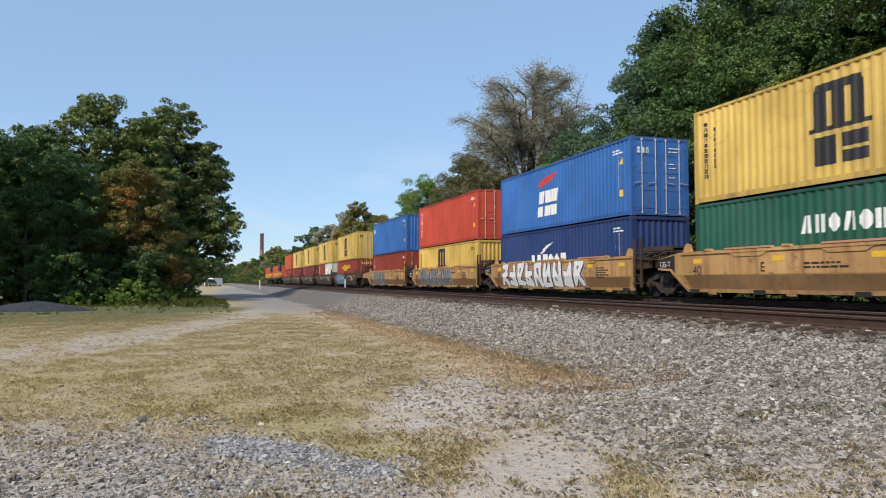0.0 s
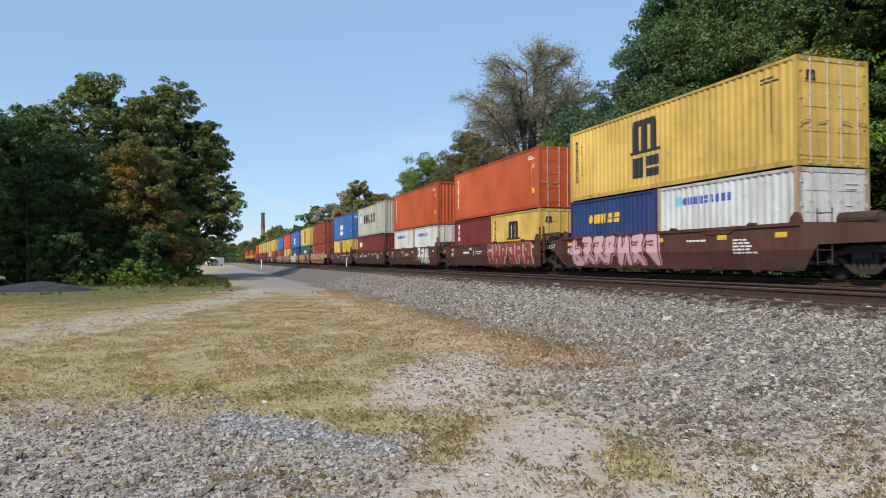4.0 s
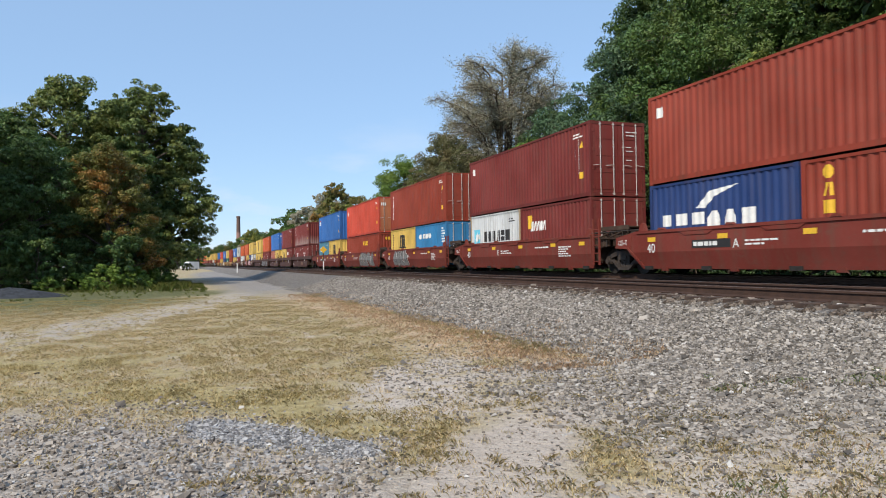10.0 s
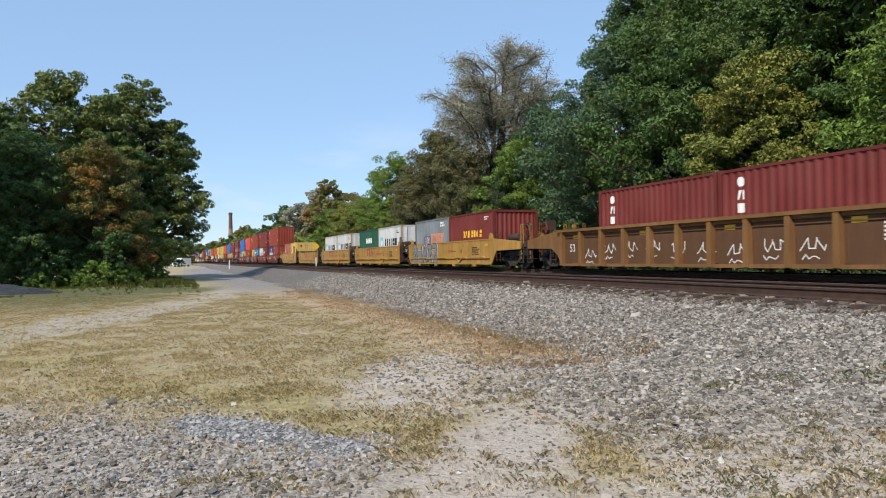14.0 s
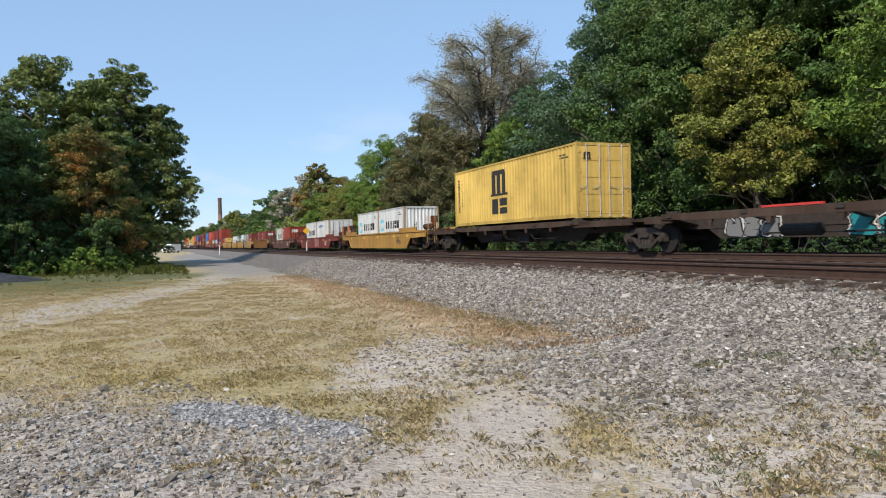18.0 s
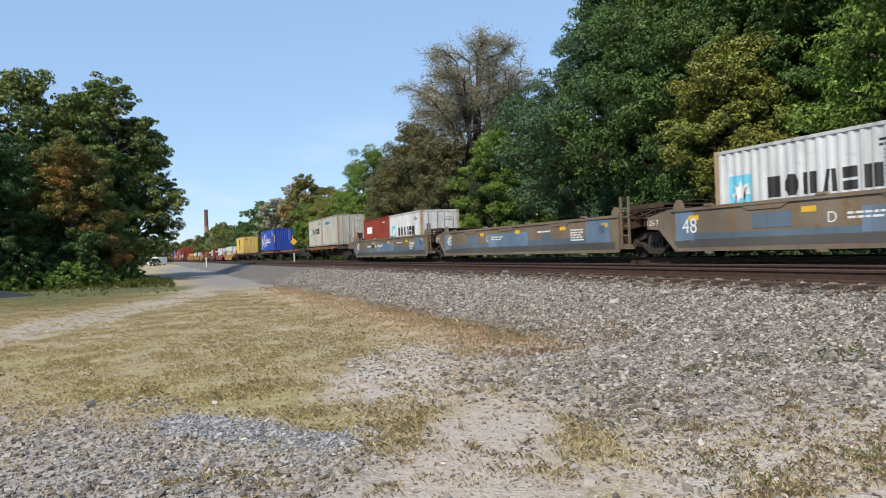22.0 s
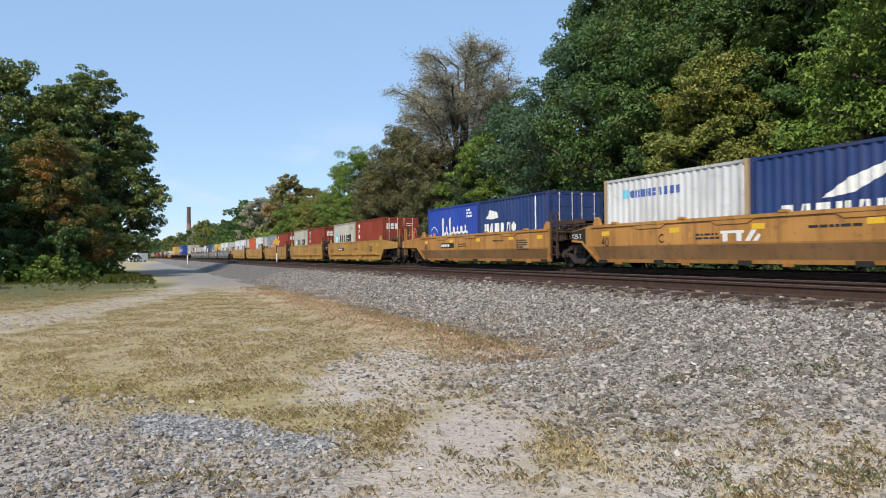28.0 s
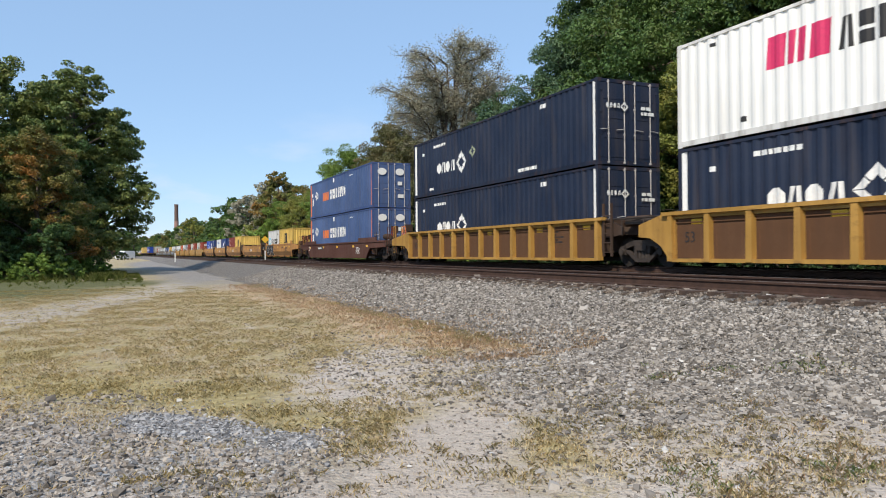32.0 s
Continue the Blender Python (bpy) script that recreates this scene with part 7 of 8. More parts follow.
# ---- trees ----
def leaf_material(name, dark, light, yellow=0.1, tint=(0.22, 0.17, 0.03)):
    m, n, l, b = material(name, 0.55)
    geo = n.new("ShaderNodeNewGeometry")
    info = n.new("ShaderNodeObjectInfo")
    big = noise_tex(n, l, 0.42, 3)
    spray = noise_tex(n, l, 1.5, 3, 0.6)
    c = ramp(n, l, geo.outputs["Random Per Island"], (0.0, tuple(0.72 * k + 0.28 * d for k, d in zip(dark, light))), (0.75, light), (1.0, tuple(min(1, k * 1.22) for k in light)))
    # dark noise patches paint the shade of gaps between sprays into the leaves
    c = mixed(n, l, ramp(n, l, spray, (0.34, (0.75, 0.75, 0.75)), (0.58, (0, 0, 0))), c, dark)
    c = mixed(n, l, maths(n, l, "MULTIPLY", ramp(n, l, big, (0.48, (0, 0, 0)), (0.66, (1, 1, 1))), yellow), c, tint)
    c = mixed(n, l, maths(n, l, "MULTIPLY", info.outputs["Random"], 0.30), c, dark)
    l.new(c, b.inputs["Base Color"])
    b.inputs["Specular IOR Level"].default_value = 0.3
    tr = n.new("ShaderNodeBsdfTranslucent")
    l.new(mixed(n, l, 0.35, c, (0.13, 0.22, 0.02)), tr.inputs[0])
    mx = n.new("ShaderNodeMixShader")
    mx.inputs[0].default_value = 0.16
    l.new(b.outputs[0], mx.inputs[1])
    l.new(tr.outputs[0], mx.inputs[2])
    l.new(mx.outputs[0], n["Material Output"].inputs["Surface"])
    return m


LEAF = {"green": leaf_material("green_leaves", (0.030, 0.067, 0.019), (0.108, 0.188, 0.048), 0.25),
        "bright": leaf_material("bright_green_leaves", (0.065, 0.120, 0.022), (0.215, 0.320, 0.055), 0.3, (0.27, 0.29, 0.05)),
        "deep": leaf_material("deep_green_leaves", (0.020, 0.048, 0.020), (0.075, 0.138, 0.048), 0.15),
        # darker copy of the green, with the thickets' shade put into the colour
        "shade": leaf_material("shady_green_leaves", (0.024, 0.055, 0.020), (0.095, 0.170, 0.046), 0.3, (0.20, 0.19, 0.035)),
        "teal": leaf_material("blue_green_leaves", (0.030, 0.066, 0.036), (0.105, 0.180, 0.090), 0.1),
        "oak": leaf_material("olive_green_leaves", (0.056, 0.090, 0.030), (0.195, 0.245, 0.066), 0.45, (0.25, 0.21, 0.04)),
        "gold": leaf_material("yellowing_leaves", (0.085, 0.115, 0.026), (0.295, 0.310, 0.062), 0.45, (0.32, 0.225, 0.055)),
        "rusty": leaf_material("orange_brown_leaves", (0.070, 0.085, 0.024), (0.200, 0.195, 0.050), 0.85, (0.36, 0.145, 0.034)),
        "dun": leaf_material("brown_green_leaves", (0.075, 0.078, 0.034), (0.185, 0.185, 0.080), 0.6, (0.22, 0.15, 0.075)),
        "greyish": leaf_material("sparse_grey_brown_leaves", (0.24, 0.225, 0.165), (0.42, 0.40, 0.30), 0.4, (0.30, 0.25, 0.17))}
BARK = plain("grey_brown_bark", (0.085, 0.065, 0.05), 0.95, 0, 0.4, 8, 0.6)


def limb(bm, pts, r0, r1, seg=7):
    rings = []
    for i, p in enumerate(pts):
        d = (pts[min(i + 1, len(pts) - 1)] - pts[max(i - 1, 0)]).normalized()
        u = d.orthogonal().normalized()
        w = d.cross(u)
        r = r0 + (r1 - r0) * i / (len(pts) - 1)
        rings.append([bm.verts.new(p + r * (math.cos(a) * u + math.sin(a) * w)) for a in (2 * math.pi * k / seg for k in range(seg))])
    for a, b in zip(rings, rings[1:]):
        for k in range(seg):
            bm.faces.new((a[k], a[(k + 1) % seg], b[(k + 1) % seg], b[k]))


def crown_mesh(pos, nrm, leaf, rg):
    """Many small leaves, each a pointed blade that faces along nrm."""
    k = len(pos)
    nrm = nrm / np.linalg.norm(nrm, axis=1)[:, None]
    u = np.cross(nrm, rg.normal(size=(k, 3)))
    u /= np.linalg.norm(u, axis=1)[:, None]
    w = np.cross(nrm, u)
    s = leaf * (0.6 + 0.8 * rg.random(k))[:, None]
    tri = np.stack([pos - u * s - w * s * 0.6, pos + u * s, pos - u * s * 0.7 + w * s * 0.6 + nrm * s * 0.15], 1).reshape(-1, 3)
    me = bpy.data.meshes.new("crown")
    me.vertices.add(len(tri))
    me.vertices.foreach_set("co", tri.ravel().astype(np.float32))
    me.loops.add(len(tri))
    me.loops.foreach_set("vertex_index", np.arange(len(tri), dtype=np.int32))
    me.polygons.add(k)
    me.polygons.foreach_set("loop_start", np.arange(0, len(tri), 3, dtype=np.int32))
    me.polygons.foreach_set("loop_total", np.full(k, 3, dtype=np.int32))
    me.update(calc_edges=True)
    me.materials.append(None)
    return me


def tree_meshes(seed, height, spread, boughs, leaves, leaf, low=0.12, bough_r=1.6, sprays=24, rise=0.9, shell=0.62):
    """A trunk whose limbs each carry a bough; a bough is a heap of leafy sprays with gaps between them."""
    rnd = random.Random(seed)
    rg = np.random.default_rng(seed)
    bm = bmesh.new()
    top = height * 0.9
    lean = Vector((rnd.uniform(-0.05, 0.05), rnd.uniform(-0.05, 0.05), 1))
    trunk = [Vector((0, 0, -0.4)), *[lean * top * k / 6 + Vector((rnd.uniform(-0.12, 0.12), rnd.uniform(-0.12, 0.12), 0)) for k in range(1, 7)]]
    limb(bm, trunk, height * 0.022, height * 0.003, 8)
    centres, radii, ups = [], [], []
    for i in range(boughs):
        z = low + (1 - low) * ((i + rnd.random()) / boughs) ** rise
        prof = math.sin(min(1.0, (z - low) / (1 - low) * 0.86 + 0.16) * math.pi) ** 0.55
        a = i * 2.4 + rnd.uniform(-0.5, 0.5)
        q = prof * max(0.3, spread - 0.6 * bough_r) * (0.15 + 0.85 * rnd.random() ** 0.5)
        out = Vector((math.cos(a), math.sin(a), 0))
        c = out * q + Vector((lean.x * z * height, lean.y * z * height, z * height * 0.94))
        start = lean * max(0.6, min(top, c.z - 0.45 * q - 0.3))
        mid = (start + c) / 2 + Vector((rnd.gauss(0, 0.2), rnd.gauss(0, 0.2), 0.12 * q))
        limb(bm, [start, mid, c], height * (0.004 + 0.006 * (1 - z)), height * 0.0016, 6)
        r = bough_r * rnd.uniform(0.65, 1.3)
        for _ in range(sprays):
            d = Vector((rnd.gauss(0, 1), rnd.gauss(0, 1), rnd.gauss(0.25, 1))).normalized() + out * 0.35
            d = d.normalized()
            e = c + Vector((d.x, d.y, d.z * 0.68)) * r * rnd.uniform(0.35, 1.3)
            centres.append(e)
            radii.append(r * rnd.uniform(0.13, 0.36))
            if rnd.random() < 0.35:
                limb(bm, [c, c.lerp(e, 0.6) + Vector((0, 0, 0.12)), e], height * 0.0016, height * 0.0006, 4)
    wood = mesh_of("trunk", bm, True)
    wood.materials.append(None)
    centres, radii = np.array(centres), np.array(radii)
    pick = rg.choice(len(radii), leaves, p=radii ** 2 / (radii ** 2).sum())
    d = rg.normal(size=(leaves, 3)) + np.array([0, 0, 0.35])
    d /= np.linalg.norm(d, axis=1)[:, None]
    pos = centres[pick] + d * (radii[pick] * (shell + (1.08 - shell) * rg.random(leaves)))[:, None] * np.array([1.2, 1.2, 0.72])
    nrm = d + rg.normal(size=(leaves, 3)) * 0.50 + np.array([0, 0, 0.25])
    return wood, crown_mesh(pos, nrm, leaf, rg)


def vase_meshes(seed, height, spread, leaves, leaf):
    """A half-bare tree: limbs that rise and arch outwards, fine drooping twigs, few small leaves along them."""
    rnd = random.Random(seed)
    rg = np.random.default_rng(seed)
    bm = bmesh.new()
    fork = Vector((0.1, 0, height * 0.22))
    limb(bm, [Vector((0, 0, -0.4)), Vector((0.08, 0.05, height * 0.1)), fork], height * 0.026, height * 0.018, 8)
    runs = []
    for i in range(22):
        a = i * 2.4 + rnd.uniform(-0.3, 0.3)
        reach = spread * rnd.random() ** 0.42
        tall = height * (rnd.uniform(0.86, 0.94) - 0.24 * (reach / spread) ** 3)
        out = Vector((math.cos(a), math.sin(a), 0))
        pts = [fork + out * reach * (k / 5) ** 1.25 + Vector((rnd.gauss(0, 0.16), rnd.gauss(0, 0.16), (tall - fork.z) * math.sin(k / 5 * 1.57))) for k in range(6)]
        limb(bm, pts, height * 0.010, height * 0.002, 6)
        for _ in range(13):
            k = rnd.uniform(1.9, 4.95)
            p = pts[int(k)].lerp(pts[int(k) + 1], k % 1)
            b = a + rnd.gauss(0, 1.0)
            o2 = Vector((math.cos(b), math.sin(b), 0))
            r2 = rnd.uniform(1.0, 2.6)
            q = [p, p + o2 * r2 * 0.5 + Vector((0, 0, 0.55)), p + o2 * r2 + Vector((0, 0, rnd.uniform(0.1, 0.7)))]
            limb(bm, q, height * 0.0030, height * 0.0011, 4)
            for _ in range(5):
                k2 = rnd.uniform(0.2, 1.99)
                p2 = q[int(k2)].lerp(q[int(k2) + 1], k2 % 1)
                c2 = b + rnd.gauss(0, 1.1)
                e = p2 + Vector((math.cos(c2), math.sin(c2), rnd.uniform(-0.5, 0.75))) * rnd.uniform(0.4, 1.0)
                limb(bm, [p2, p2.lerp(e, 0.5) + Vector((0, 0, 0.08)), e], height * 0.0011, height * 0.0006, 3)
                runs.append((p2, e))
            runs.append((q[0], q[2]))
    wood = mesh_of("trunk", bm, True)
    wood.materials.append(None)
    p0, p1 = np.array([r[0] for r in runs]), np.array([r[1] for r in runs])
    pick = rg.integers(len(runs), size=leaves)
    f = rg.random(leaves)[:, None] ** 0.7 * 1.1
    pos = p0[pick] * (1 - f) + p1[pick] * f + rg.normal(size=(leaves, 3)) * 0.24
    return wood, crown_mesh(pos, rg.normal(size=(leaves, 3)) * 0.8 + np.array([0, 0, 0.7]), leaf, rg)


TREES = {}


def tree(kind, leaf, x, y, scale=1.0, turn=0.0, label="", z=None, squash=1.0):
    wood, crown = TREES[kind]
    base = thing("tree", label or {"green": "leafy green deciduous tree", "deep": "dark green leafy tree", "teal": "bluish green leafy tree", "shade": "dense dark green leafy tree", "bright": "bright green leafy tree", "gold": "tree with yellowing leaves",
                                   "rusty": "tree with orange-brown autumn leaves", "greyish": "thinly leaved grey-brown tree", "oak": "olive-green leafy tree", "dun": "brownish green leafy tree"}[leaf] + (" in the woods behind the track" if x > 10 else " at the edge of the lot"),
                 "tree", "trees", at=Matrix.LocRotScale((x, y, land_height(x, y) - 0.1 if z is None else z), Euler((0, 0, turn)), (scale, scale, scale * squash)))
    part("trunk", wood, BARK, base)
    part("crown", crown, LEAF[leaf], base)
    return base


TREES["tall"] = tree_meshes(1, 17.0, 5.2, 32, 70000, 0.078, 0.30, 1.5)
TREES["broad"] = tree_meshes(2, 14.0, 5.4, 30, 70000, 0.078, 0.16, 1.55)
TREES["round"] = tree_meshes(3, 10.0, 3.9, 26, 40000, 0.072, 0.08, 1.15)
TREES["bush"] = tree_meshes(4, 4.2, 2.6, 14, 7000, 0.095, 0.10, 0.9, 10)
TREES["thin"] = vase_meshes(5, 20.0, 5.6, 95000, 0.058)
TREES["far"] = tree_meshes(6, 13.0, 5.0, 22, 7000, 0.22, 0.05, 1.7, 9)
TREES["scrub"] = tree_meshes(7, 1.6, 1.7, 12, 3500, 0.085, 0.05, 0.5, 8)
TREES["hedge"] = tree_meshes(9, 4.2, 3.4, 12, 1800, 0.20, 0.06, 1.2, 7)
TREES["crown"] = tree_meshes(8, 16.5, 5.6, 36, 75000, 0.080, 0.16, 1.45)
TREES["overhang"] = tree_meshes(23, 14.0, 5.6, 30, 60000, 0.082, 0.40, 1.55)
TREES["rounded"] = tree_meshes(33, 10.0, 2.9, 26, 34000, 0.068, 0.34, 0.95)
TREES["lot_crown"] = tree_meshes(21, 16.5, 5.6, 40, 40000, 0.125, 0.20, 1.45)
TREES["lot_broad"] = tree_meshes(22, 14.0, 5.6, 38, 40000, 0.125, 0.08, 1.5)
TREES["spreading"] = tree_meshes(41, 16.0, 5.4, 30, 30000, 0.125, 0.30, 1.3, 18, 1.0)
TREES["oak"] = tree_meshes(27, 17.0, 5.2, 34, 34000, 0.125, 0.14, 1.35, 16, 1.0)

rt = random.Random(12)
WOODS = [  # kind, leaf, x, y, scale: the woods behind the train, near to far
    ("tall", "bright", 25.0, 8.0, 1.0), ("crown", "bright", 28.0, 12.5, 1.15), ("overhang", "bright", 24.2, 14.5, 1.0), ("crown", "green", 28.0, 19.5, 1.12), ("rounded", "gold", 22.8, 22.6, 1.0), ("broad", "green", 25.6, 25.0, 0.95),
    ("tall", "teal", 29.5, 27.0, 1.25), ("broad", "green", 24.6, 30.5, 1.12), ("crown", "deep", 29.0, 34.0, 1.3), ("broad", "teal", 24.5, 36.0, 1.02), ("crown", "green", 28.5, 39.5, 1.12),
    ("round", "bright", 22.8, 46.0, 1.0), ("broad", "deep", 26.5, 46.5, 0.9), ("round", "dun", 22.4, 55.0, 1.08), ("broad", "dun", 23.6, 62.0, 0.98), ("broad", "dun", 25.0, 67.0, 0.95),
    ("round", "rusty", 22.8, 68.0, 1.0), ("broad", "bright", 24.2, 83.0, 1.0), ("round", "bright", 22.6, 76.0, 0.85), ("round", "gold", 23.2, 95.0, 1.0), ("round", "gold", 23.8, 106.0, 1.0), ("round", "bright", 23.5, 117.0, 1.0), ("broad", "rusty", 27.0, 116.0, 0.85)]
for kind, leaf, x, y, k in WOODS:
    tree(kind, leaf, x, y, k, rt.uniform(0, 6.28))
tree("thin", "greyish", 25.2, 54.0, 1.0, 1.0)
for i in range(46):
    y = -2 + i * 2.75 + rt.uniform(-1, 1)
    tree("far", "shade" if y < 45 else rt.choice(("green", "deep", "deep")), rt.uniform(31, 40), y, rt.uniform(1.15, 1.4) * (1.0 if y < 40 else 0.66), rt.uniform(0, 6.28))
for i in range(10, 34):
    y = 8 + i * 3.6 + rt.uniform(-1.2, 1.2)
    tree("bush", rt.choice(("deep", "deep", "green")) if y > 44 else "deep", rt.uniform(20.9, 22.0) if y > 44 else rt.uniform(20.9, 23.0), y, rt.uniform(0.6, 1.0) if y > 44 else rt.uniform(0.35, 0.55), rt.uniform(0, 6.28), "low dark green undergrowth bush beside the track")
for i in range(20):
    tree("bush", "deep", rt.uniform(21.6, 23.6), 2 + i * 2.1 + rt.uniform(-0.8, 0.8), rt.uniform(0.40, 0.62), rt.uniform(0, 6.28), "low dark undergrowth bush at the foot of the woods")
for i in range(62):
    x, y, _ = bent(rt.uniform(20.8, 22.4), 120 + i * 7.5 + rt.uniform(-2, 2))
    tree("hedge", rt.choice(("green", "deep", "rusty", "gold", "bright")), x, y, rt.uniform(1.0, 1.7), rt.uniform(0, 6.28), "shrub in the hedge along the track")
tree("far", "greyish", 25.5, 138.0, 1.18, 0.5)
tree("far", "greyish", 24.5, 152.0, 1.05, 2.5)
for i in range(70):
    y = 124 + i * 9.5 + rt.uniform(-3, 3)
    x, y, _ = bent(24.5 + rt.uniform(-1, 9), y)
    tree("far", rt.choice(("green", "deep", "rusty", "gold", "greyish", "green")), x, y, rt.uniform(0.85, 1.2), rt.uniform(0, 6.28))
for i in range(16):
    tree("far", rt.choice(("green", "deep", "green")), -30 + i * 2.2 + rt.uniform(-1, 1), 300 + rt.uniform(-20, 60), rt.uniform(0.9, 1.2), rt.uniform(0, 6.28))
LEFT = [  # the clump of trees across the lot
    ("oak", "oak", -3.6, 67.0, 1.05), ("lot_crown", "oak", -9.2, 67.0, 1.07), ("lot_crown", "green", -6.2, 70.0, 1.0), ("spreading", "oak", -1.9, 68.5, 0.92), ("lot_crown", "green", -15.0, 68.0, 0.90), ("round", "rusty", -5.2, 55.0, 1.02), ("round", "oak", -4.4, 58.0, 0.86),
    ("lot_broad", "shade", -6.0, 66.0, 0.9), ("lot_broad", "shade", -5.0, 70.0, 0.6), ("round", "shade", -9.6, 53.0, 1.0), ("lot_broad", "shade", -12.5, 57.0, 0.88), ("round", "shade", -11.0, 50.0, 0.75), ("lot_crown", "green", -16.8, 47.0, 0.92),
    ("lot_broad", "shade", -17.0, 58.0, 0.85), ("lot_broad", "shade", -21.0, 55.0, 0.9), ("lot_broad", "shade", -8.0, 75.0, 0.9), ("lot_broad", "shade", -6.5, 79.0, 0.8)]
for kind, leaf, x, y, k in LEFT:
    tree(kind, leaf, x, y, k, rt.uniform(0, 6.28))
for x, y, k in ((-3.4, 57.0, 0.8), (-4.8, 52.0, 0.9), (-8.8, 49.0, 0.8), (-13.5, 51.0, 1.0)):
    tree("bush", "shade", x, y, k, rt.uniform(0, 6.28), "dark green bush under the trees")
for x, y, k in ((-24.0, 58.0, 1.3), (-20.0, 61.0, 1.4), (-16.0, 63.0, 1.4), (-12.0, 62.0, 1.3), (-8.5, 64.0, 1.4), (-5.6, 63.0, 1.2), (-4.4, 66.0, 1.1), (-22.0, 50.0, 1.2), (-18.5, 52.0, 1.1)):
    tree("bush", "shade", x, y, k, rt.uniform(0, 6.28), "dark green thicket between the tree trunks")
for x, y, k in ((-3.6, 53.0, 0.9), (-4.8, 50.0, 1.0), (-6.4, 49.5, 0.7), (-2.4, 55.0, 0.8), (-3.0, 52.0, 0.6), (-1.4, 58.0, 0.6), (-8.0, 48.0, 0.6), (-5.4, 48.2, 0.55)):
    tree("scrub", "bright", x, y, k, rt.uniform(0, 6.28), "low bright green weeds under the trees")


# leafless branches in the shade under the crowns
TWIG = plain("dead_grey_branch_bark", (0.06, 0.052, 0.045), 0.95, 0, 0.4, 9, 0.4)


def bare_shrub(x, y, seed, size):
    rnd = random.Random(seed)
    bm = bmesh.new()
    for _ in range(9):
        a, lean = rnd.uniform(0, 6.283), rnd.uniform(0.35, 1.1)
        out = Vector((math.cos(a) * lean, math.sin(a) * lean, 1)).normalized()
        pts = [Vector((rnd.gauss(0, 0.15), rnd.gauss(0, 0.15), -0.1))]
        for k in range(5):
            out = (out + Vector((rnd.gauss(0, 0.22), rnd.gauss(0, 0.22), rnd.gauss(-0.10, 0.16)))).normalized()
            pts.append(pts[-1] + out * size * rnd.uniform(0.16, 0.3))
            if k > 0:
                side = (out + Vector((rnd.gauss(0, 0.6), rnd.gauss(0, 0.6), rnd.gauss(0, 0.4)))).normalized()
                e = pts[-1] + side * size * rnd.uniform(0.15, 0.32)
                limb(bm, [pts[-1], pts[-1].lerp(e, 0.5) + Vector((0, 0, 0.06)), e], 0.016, 0.005, 4)
        limb(bm, pts, 0.038, 0.010, 5)
    base = thing("bare_shrub", "leafless grey branches in the shade under the trees", "shrub", "bare shrubs under the trees", at=place(x, y, land_height(x, y) - 0.1))
    part("branch", bm, TWIG, base)


for i in range(9):
    bare_shrub(rt.uniform(23.6, 25.0), 9 + i * 3.4 + rt.uniform(-0.8, 0.8), 400 + i, rt.uniform(3.2, 4.8))


# ---- chimney, marker posts, parked van ----
def chimney(x, y):
    base = thing("chimney", "tall dark brick factory chimney on the skyline", "chimney", at=place(x, y, -1))
    brick = plain("soot_dark_brick", (0.12, 0.075, 0.06), 0.9, 0, 0.3, 1.5)
    bm = bmesh.new(); rod(bm, (0, 0, 0), (0, 0, 35), 1.75, 20, 1.2); part("shaft", bm, brick, base)
    bm = bmesh.new(); rod(bm, (0, 0, 34.0), (0, 0, 35.4), 1.35, 20, 1.35); part("cap", bm, brick, base)
    bm = bmesh.new(); rod(bm, (0, 0, 17), (0, 0, 24), 1.52, 20, 1.42); part("pale_band", bm, plain("faded_red_band", (0.30, 0.17, 0.14), 0.9), base)


chimney(32.6, 512.0)


def marker_sign(x, y):
    base = thing("track_sign", "yellow diamond sign on a white post between the tracks", "sign", at=place(x, y, -0.22))
    bm = bmesh.new(); box(bm, -0.05, 0.05, -0.04, 0.04, -0.3, 1.0); part("lower_post", bm, INK["white"], base, "white painted foot")
    bm = bmesh.new(); box(bm, -0.035, 0.035, -0.03, 0.03, 1.0, 2.3); part("upper_post", bm, STEEL_WORN, base)
    bm = bmesh.new(); prism(bm, [(0, 1.75), (0.36, 2.11), (0, 2.47), (-0.36, 2.11)], -0.055, -0.035); part("sign_board", bm, INK["yellow"], base, "yellow diamond board")


marker_sign(12.6, 70.2)


def white_post(x, y):
    base = thing("marker_post", "short white marker post beside the track", "post", at=place(x, y, bed_height(x)))
    bm = bmesh.new(); box(bm, -0.07, 0.07, -0.05, 0.05, -0.2, 1.35); part("post", bm, INK["white"], base)
    bm = bmesh.new(); box(bm, -0.09, 0.09, -0.07, 0.07, 1.35, 1.42); part("cap", bm, INK["white"], base)


white_post(7.0, 113.5)


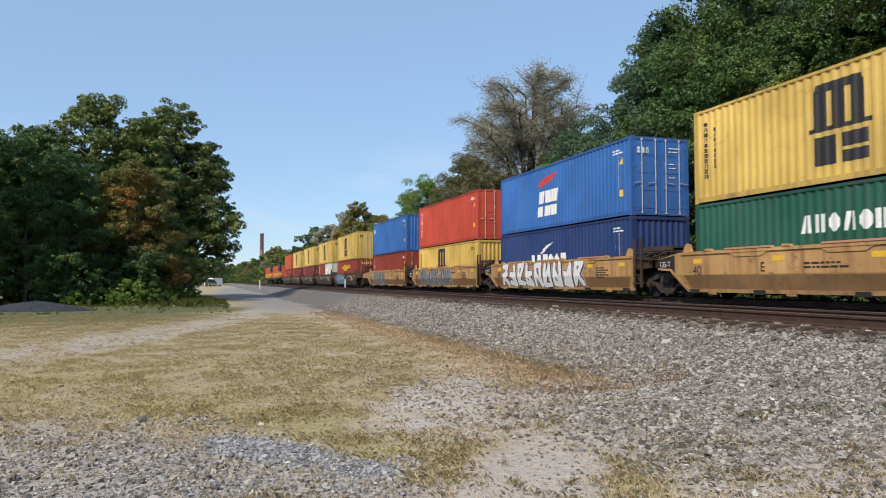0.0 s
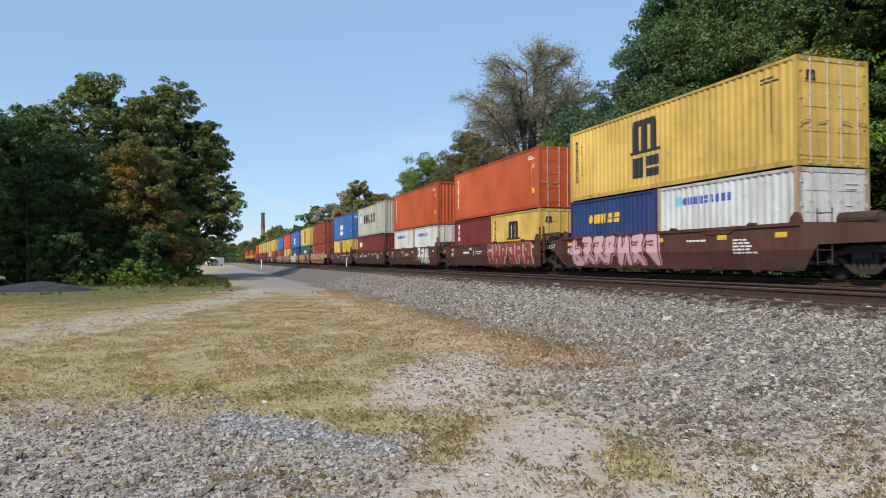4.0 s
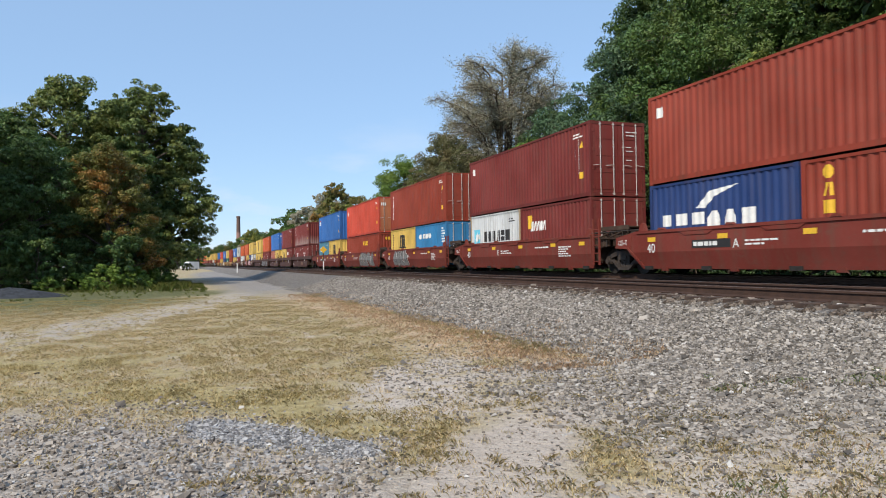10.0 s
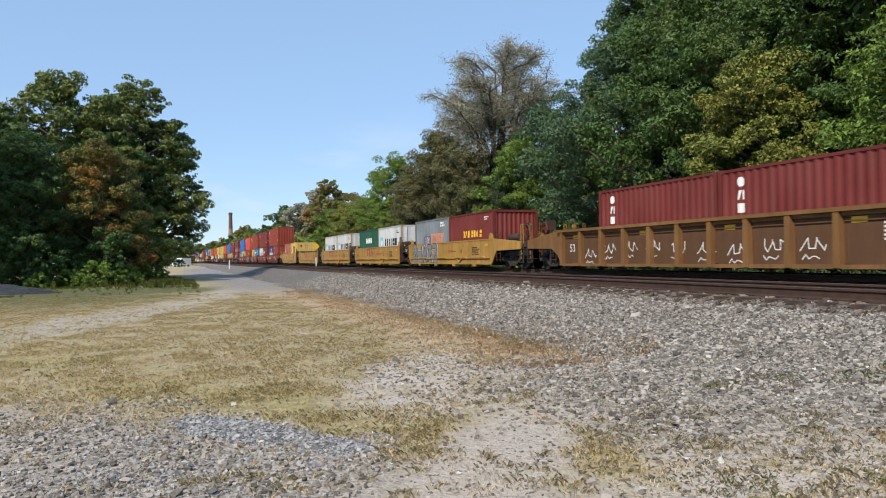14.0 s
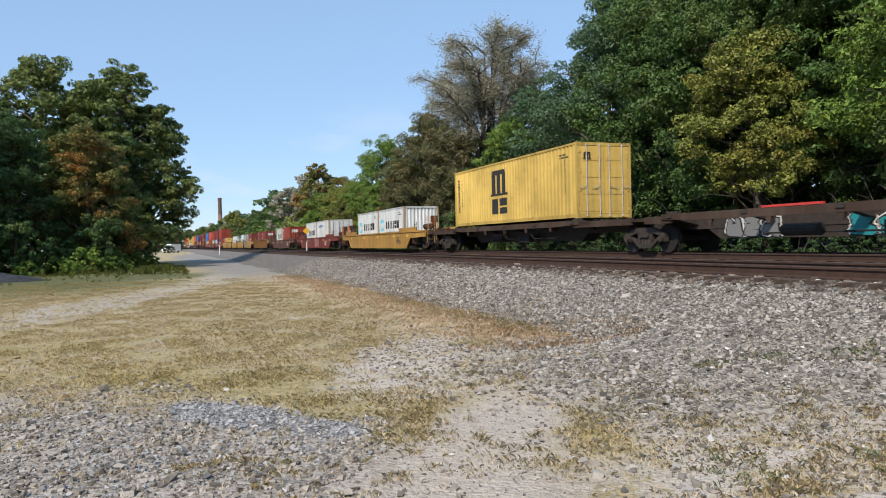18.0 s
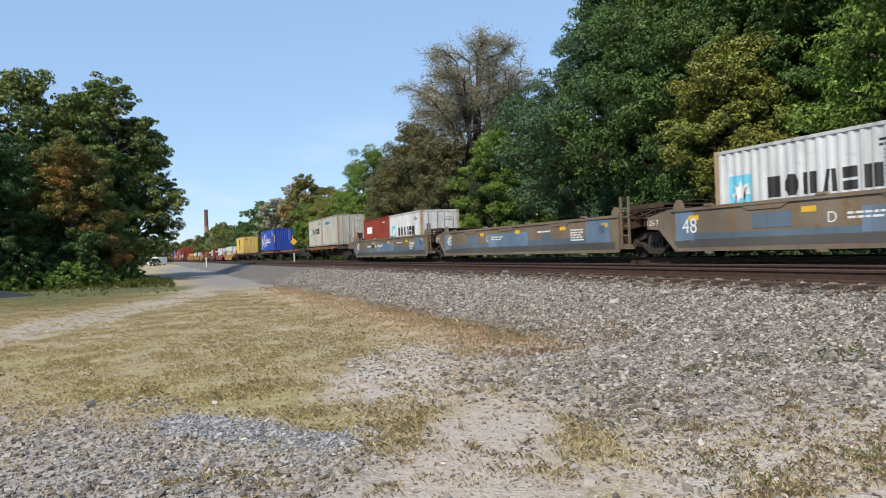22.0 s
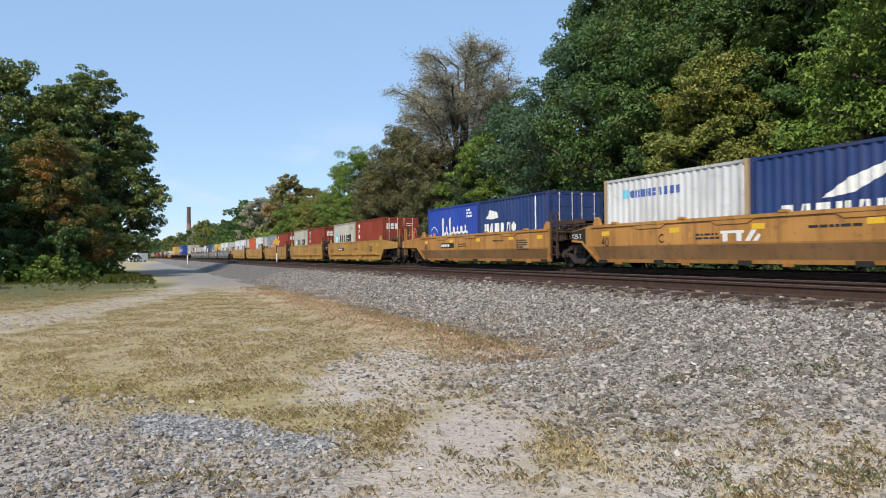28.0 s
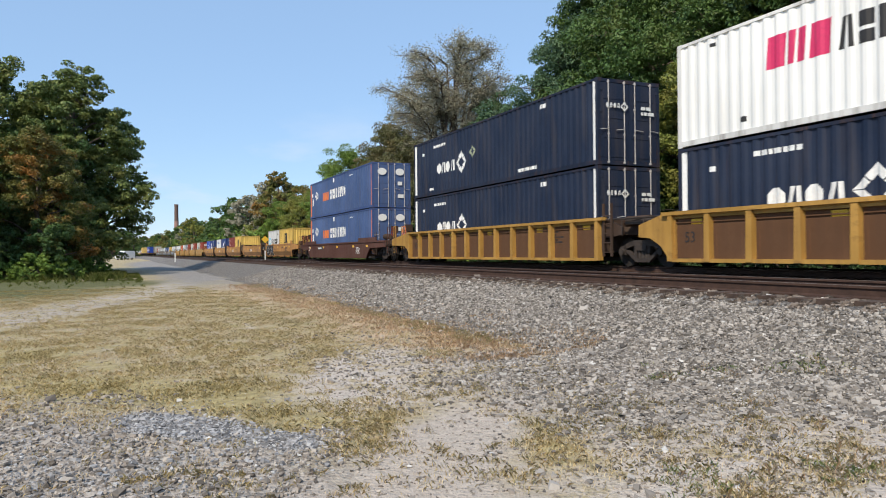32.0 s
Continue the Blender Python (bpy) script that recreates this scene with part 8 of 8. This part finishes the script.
def van(x, y, turn):
    base = thing("parked_van", "white van parked at the far end of the lot", "van", at=pose(x, y, LAND + 0.02, 0, 0, turn))
    white, glass = PAINT["clean"], plain("dark_glass", (0.02, 0.025, 0.03), 0.15)
    bm = bmesh.new(); prism(bm, [(-2.7, 0.4), (2.6, 0.4), (2.7, 1.15), (1.75, 1.35), (1.05, 2.35), (0.7, 2.6), (-2.6, 2.6), (-2.7, 2.4)], -1.0, 1.0, "x"); part("body", bm, white, base)
    bm = bmesh.new(); prism(bm, [(1.70, 1.42), (1.08, 2.28), (1.10, 2.30), (1.73, 1.42)], -0.85, 0.85, "x"); part("windscreen", bm, glass, base)
    for sx in (-1.0, 1.0):
        bm = bmesh.new(); prism(bm, [(0.35, 1.4), (1.45, 1.4), (0.95, 2.15), (0.35, 2.2)], sx - 0.01, sx + 0.01, "x"); part("side_window", bm, glass, base)
        for wy in (-1.7, 1.7):
            bm = bmesh.new(); rod(bm, (sx * 0.78, wy, 0.36), (sx * 1.0, wy, 0.36), 0.36, 16); part("wheel", bm, STEEL_DARK, base)


van(0.2, 228.0, 128)


def debris_pile(x, y):
    """A low dark heap of old ballast and ash at the lot's edge."""
    rg = np.random.default_rng(33)
    bm = bmesh.new()
    k, rings = 20, []
    for j in range(6):
        q = j / 5
        rings.append([bm.verts.new((math.cos(6.2832 * i / k) * 2.6 * (1 - q) * (1 + 0.2 * rg.random()) + 0.2 * rg.random(), math.sin(6.2832 * i / k) * 1.1 * (1 - q) * (1 + 0.2 * rg.random()), -0.1 + 0.58 * q ** 0.7 + 0.08 * rg.random())) for i in range(k)])
    for a, b in zip(rings, rings[1:]):
        for i in range(k):
            bm.faces.new((a[i], a[(i + 1) % k], b[(i + 1) % k], b[i]))
    bm.faces.new(rings[-1])
    base = thing("debris_pile", "low dark blue-grey heap of ash and stone at the lot's edge", "heap", at=place(x, y, land_height(x, y)))
    part("mound", bm, plain("dark_ash_and_stone", (0.030, 0.034, 0.042), 0.95, 0, 0.6, 6, 0.9), base)


debris_pile(-8.6, 41.0)


def motions():
    """The train runs away along the track at one steady speed."""
    for ob, s, dx, z in RIDERS:
        rows = []
        for i in range(17):
            x, y, turn = bent(TRAIN_X + dx, s + SPEED * 2.0 * i)
            rows.append((2.0 * i, place(x, y, z, turn)))
        walk(ob, rows)


motions()
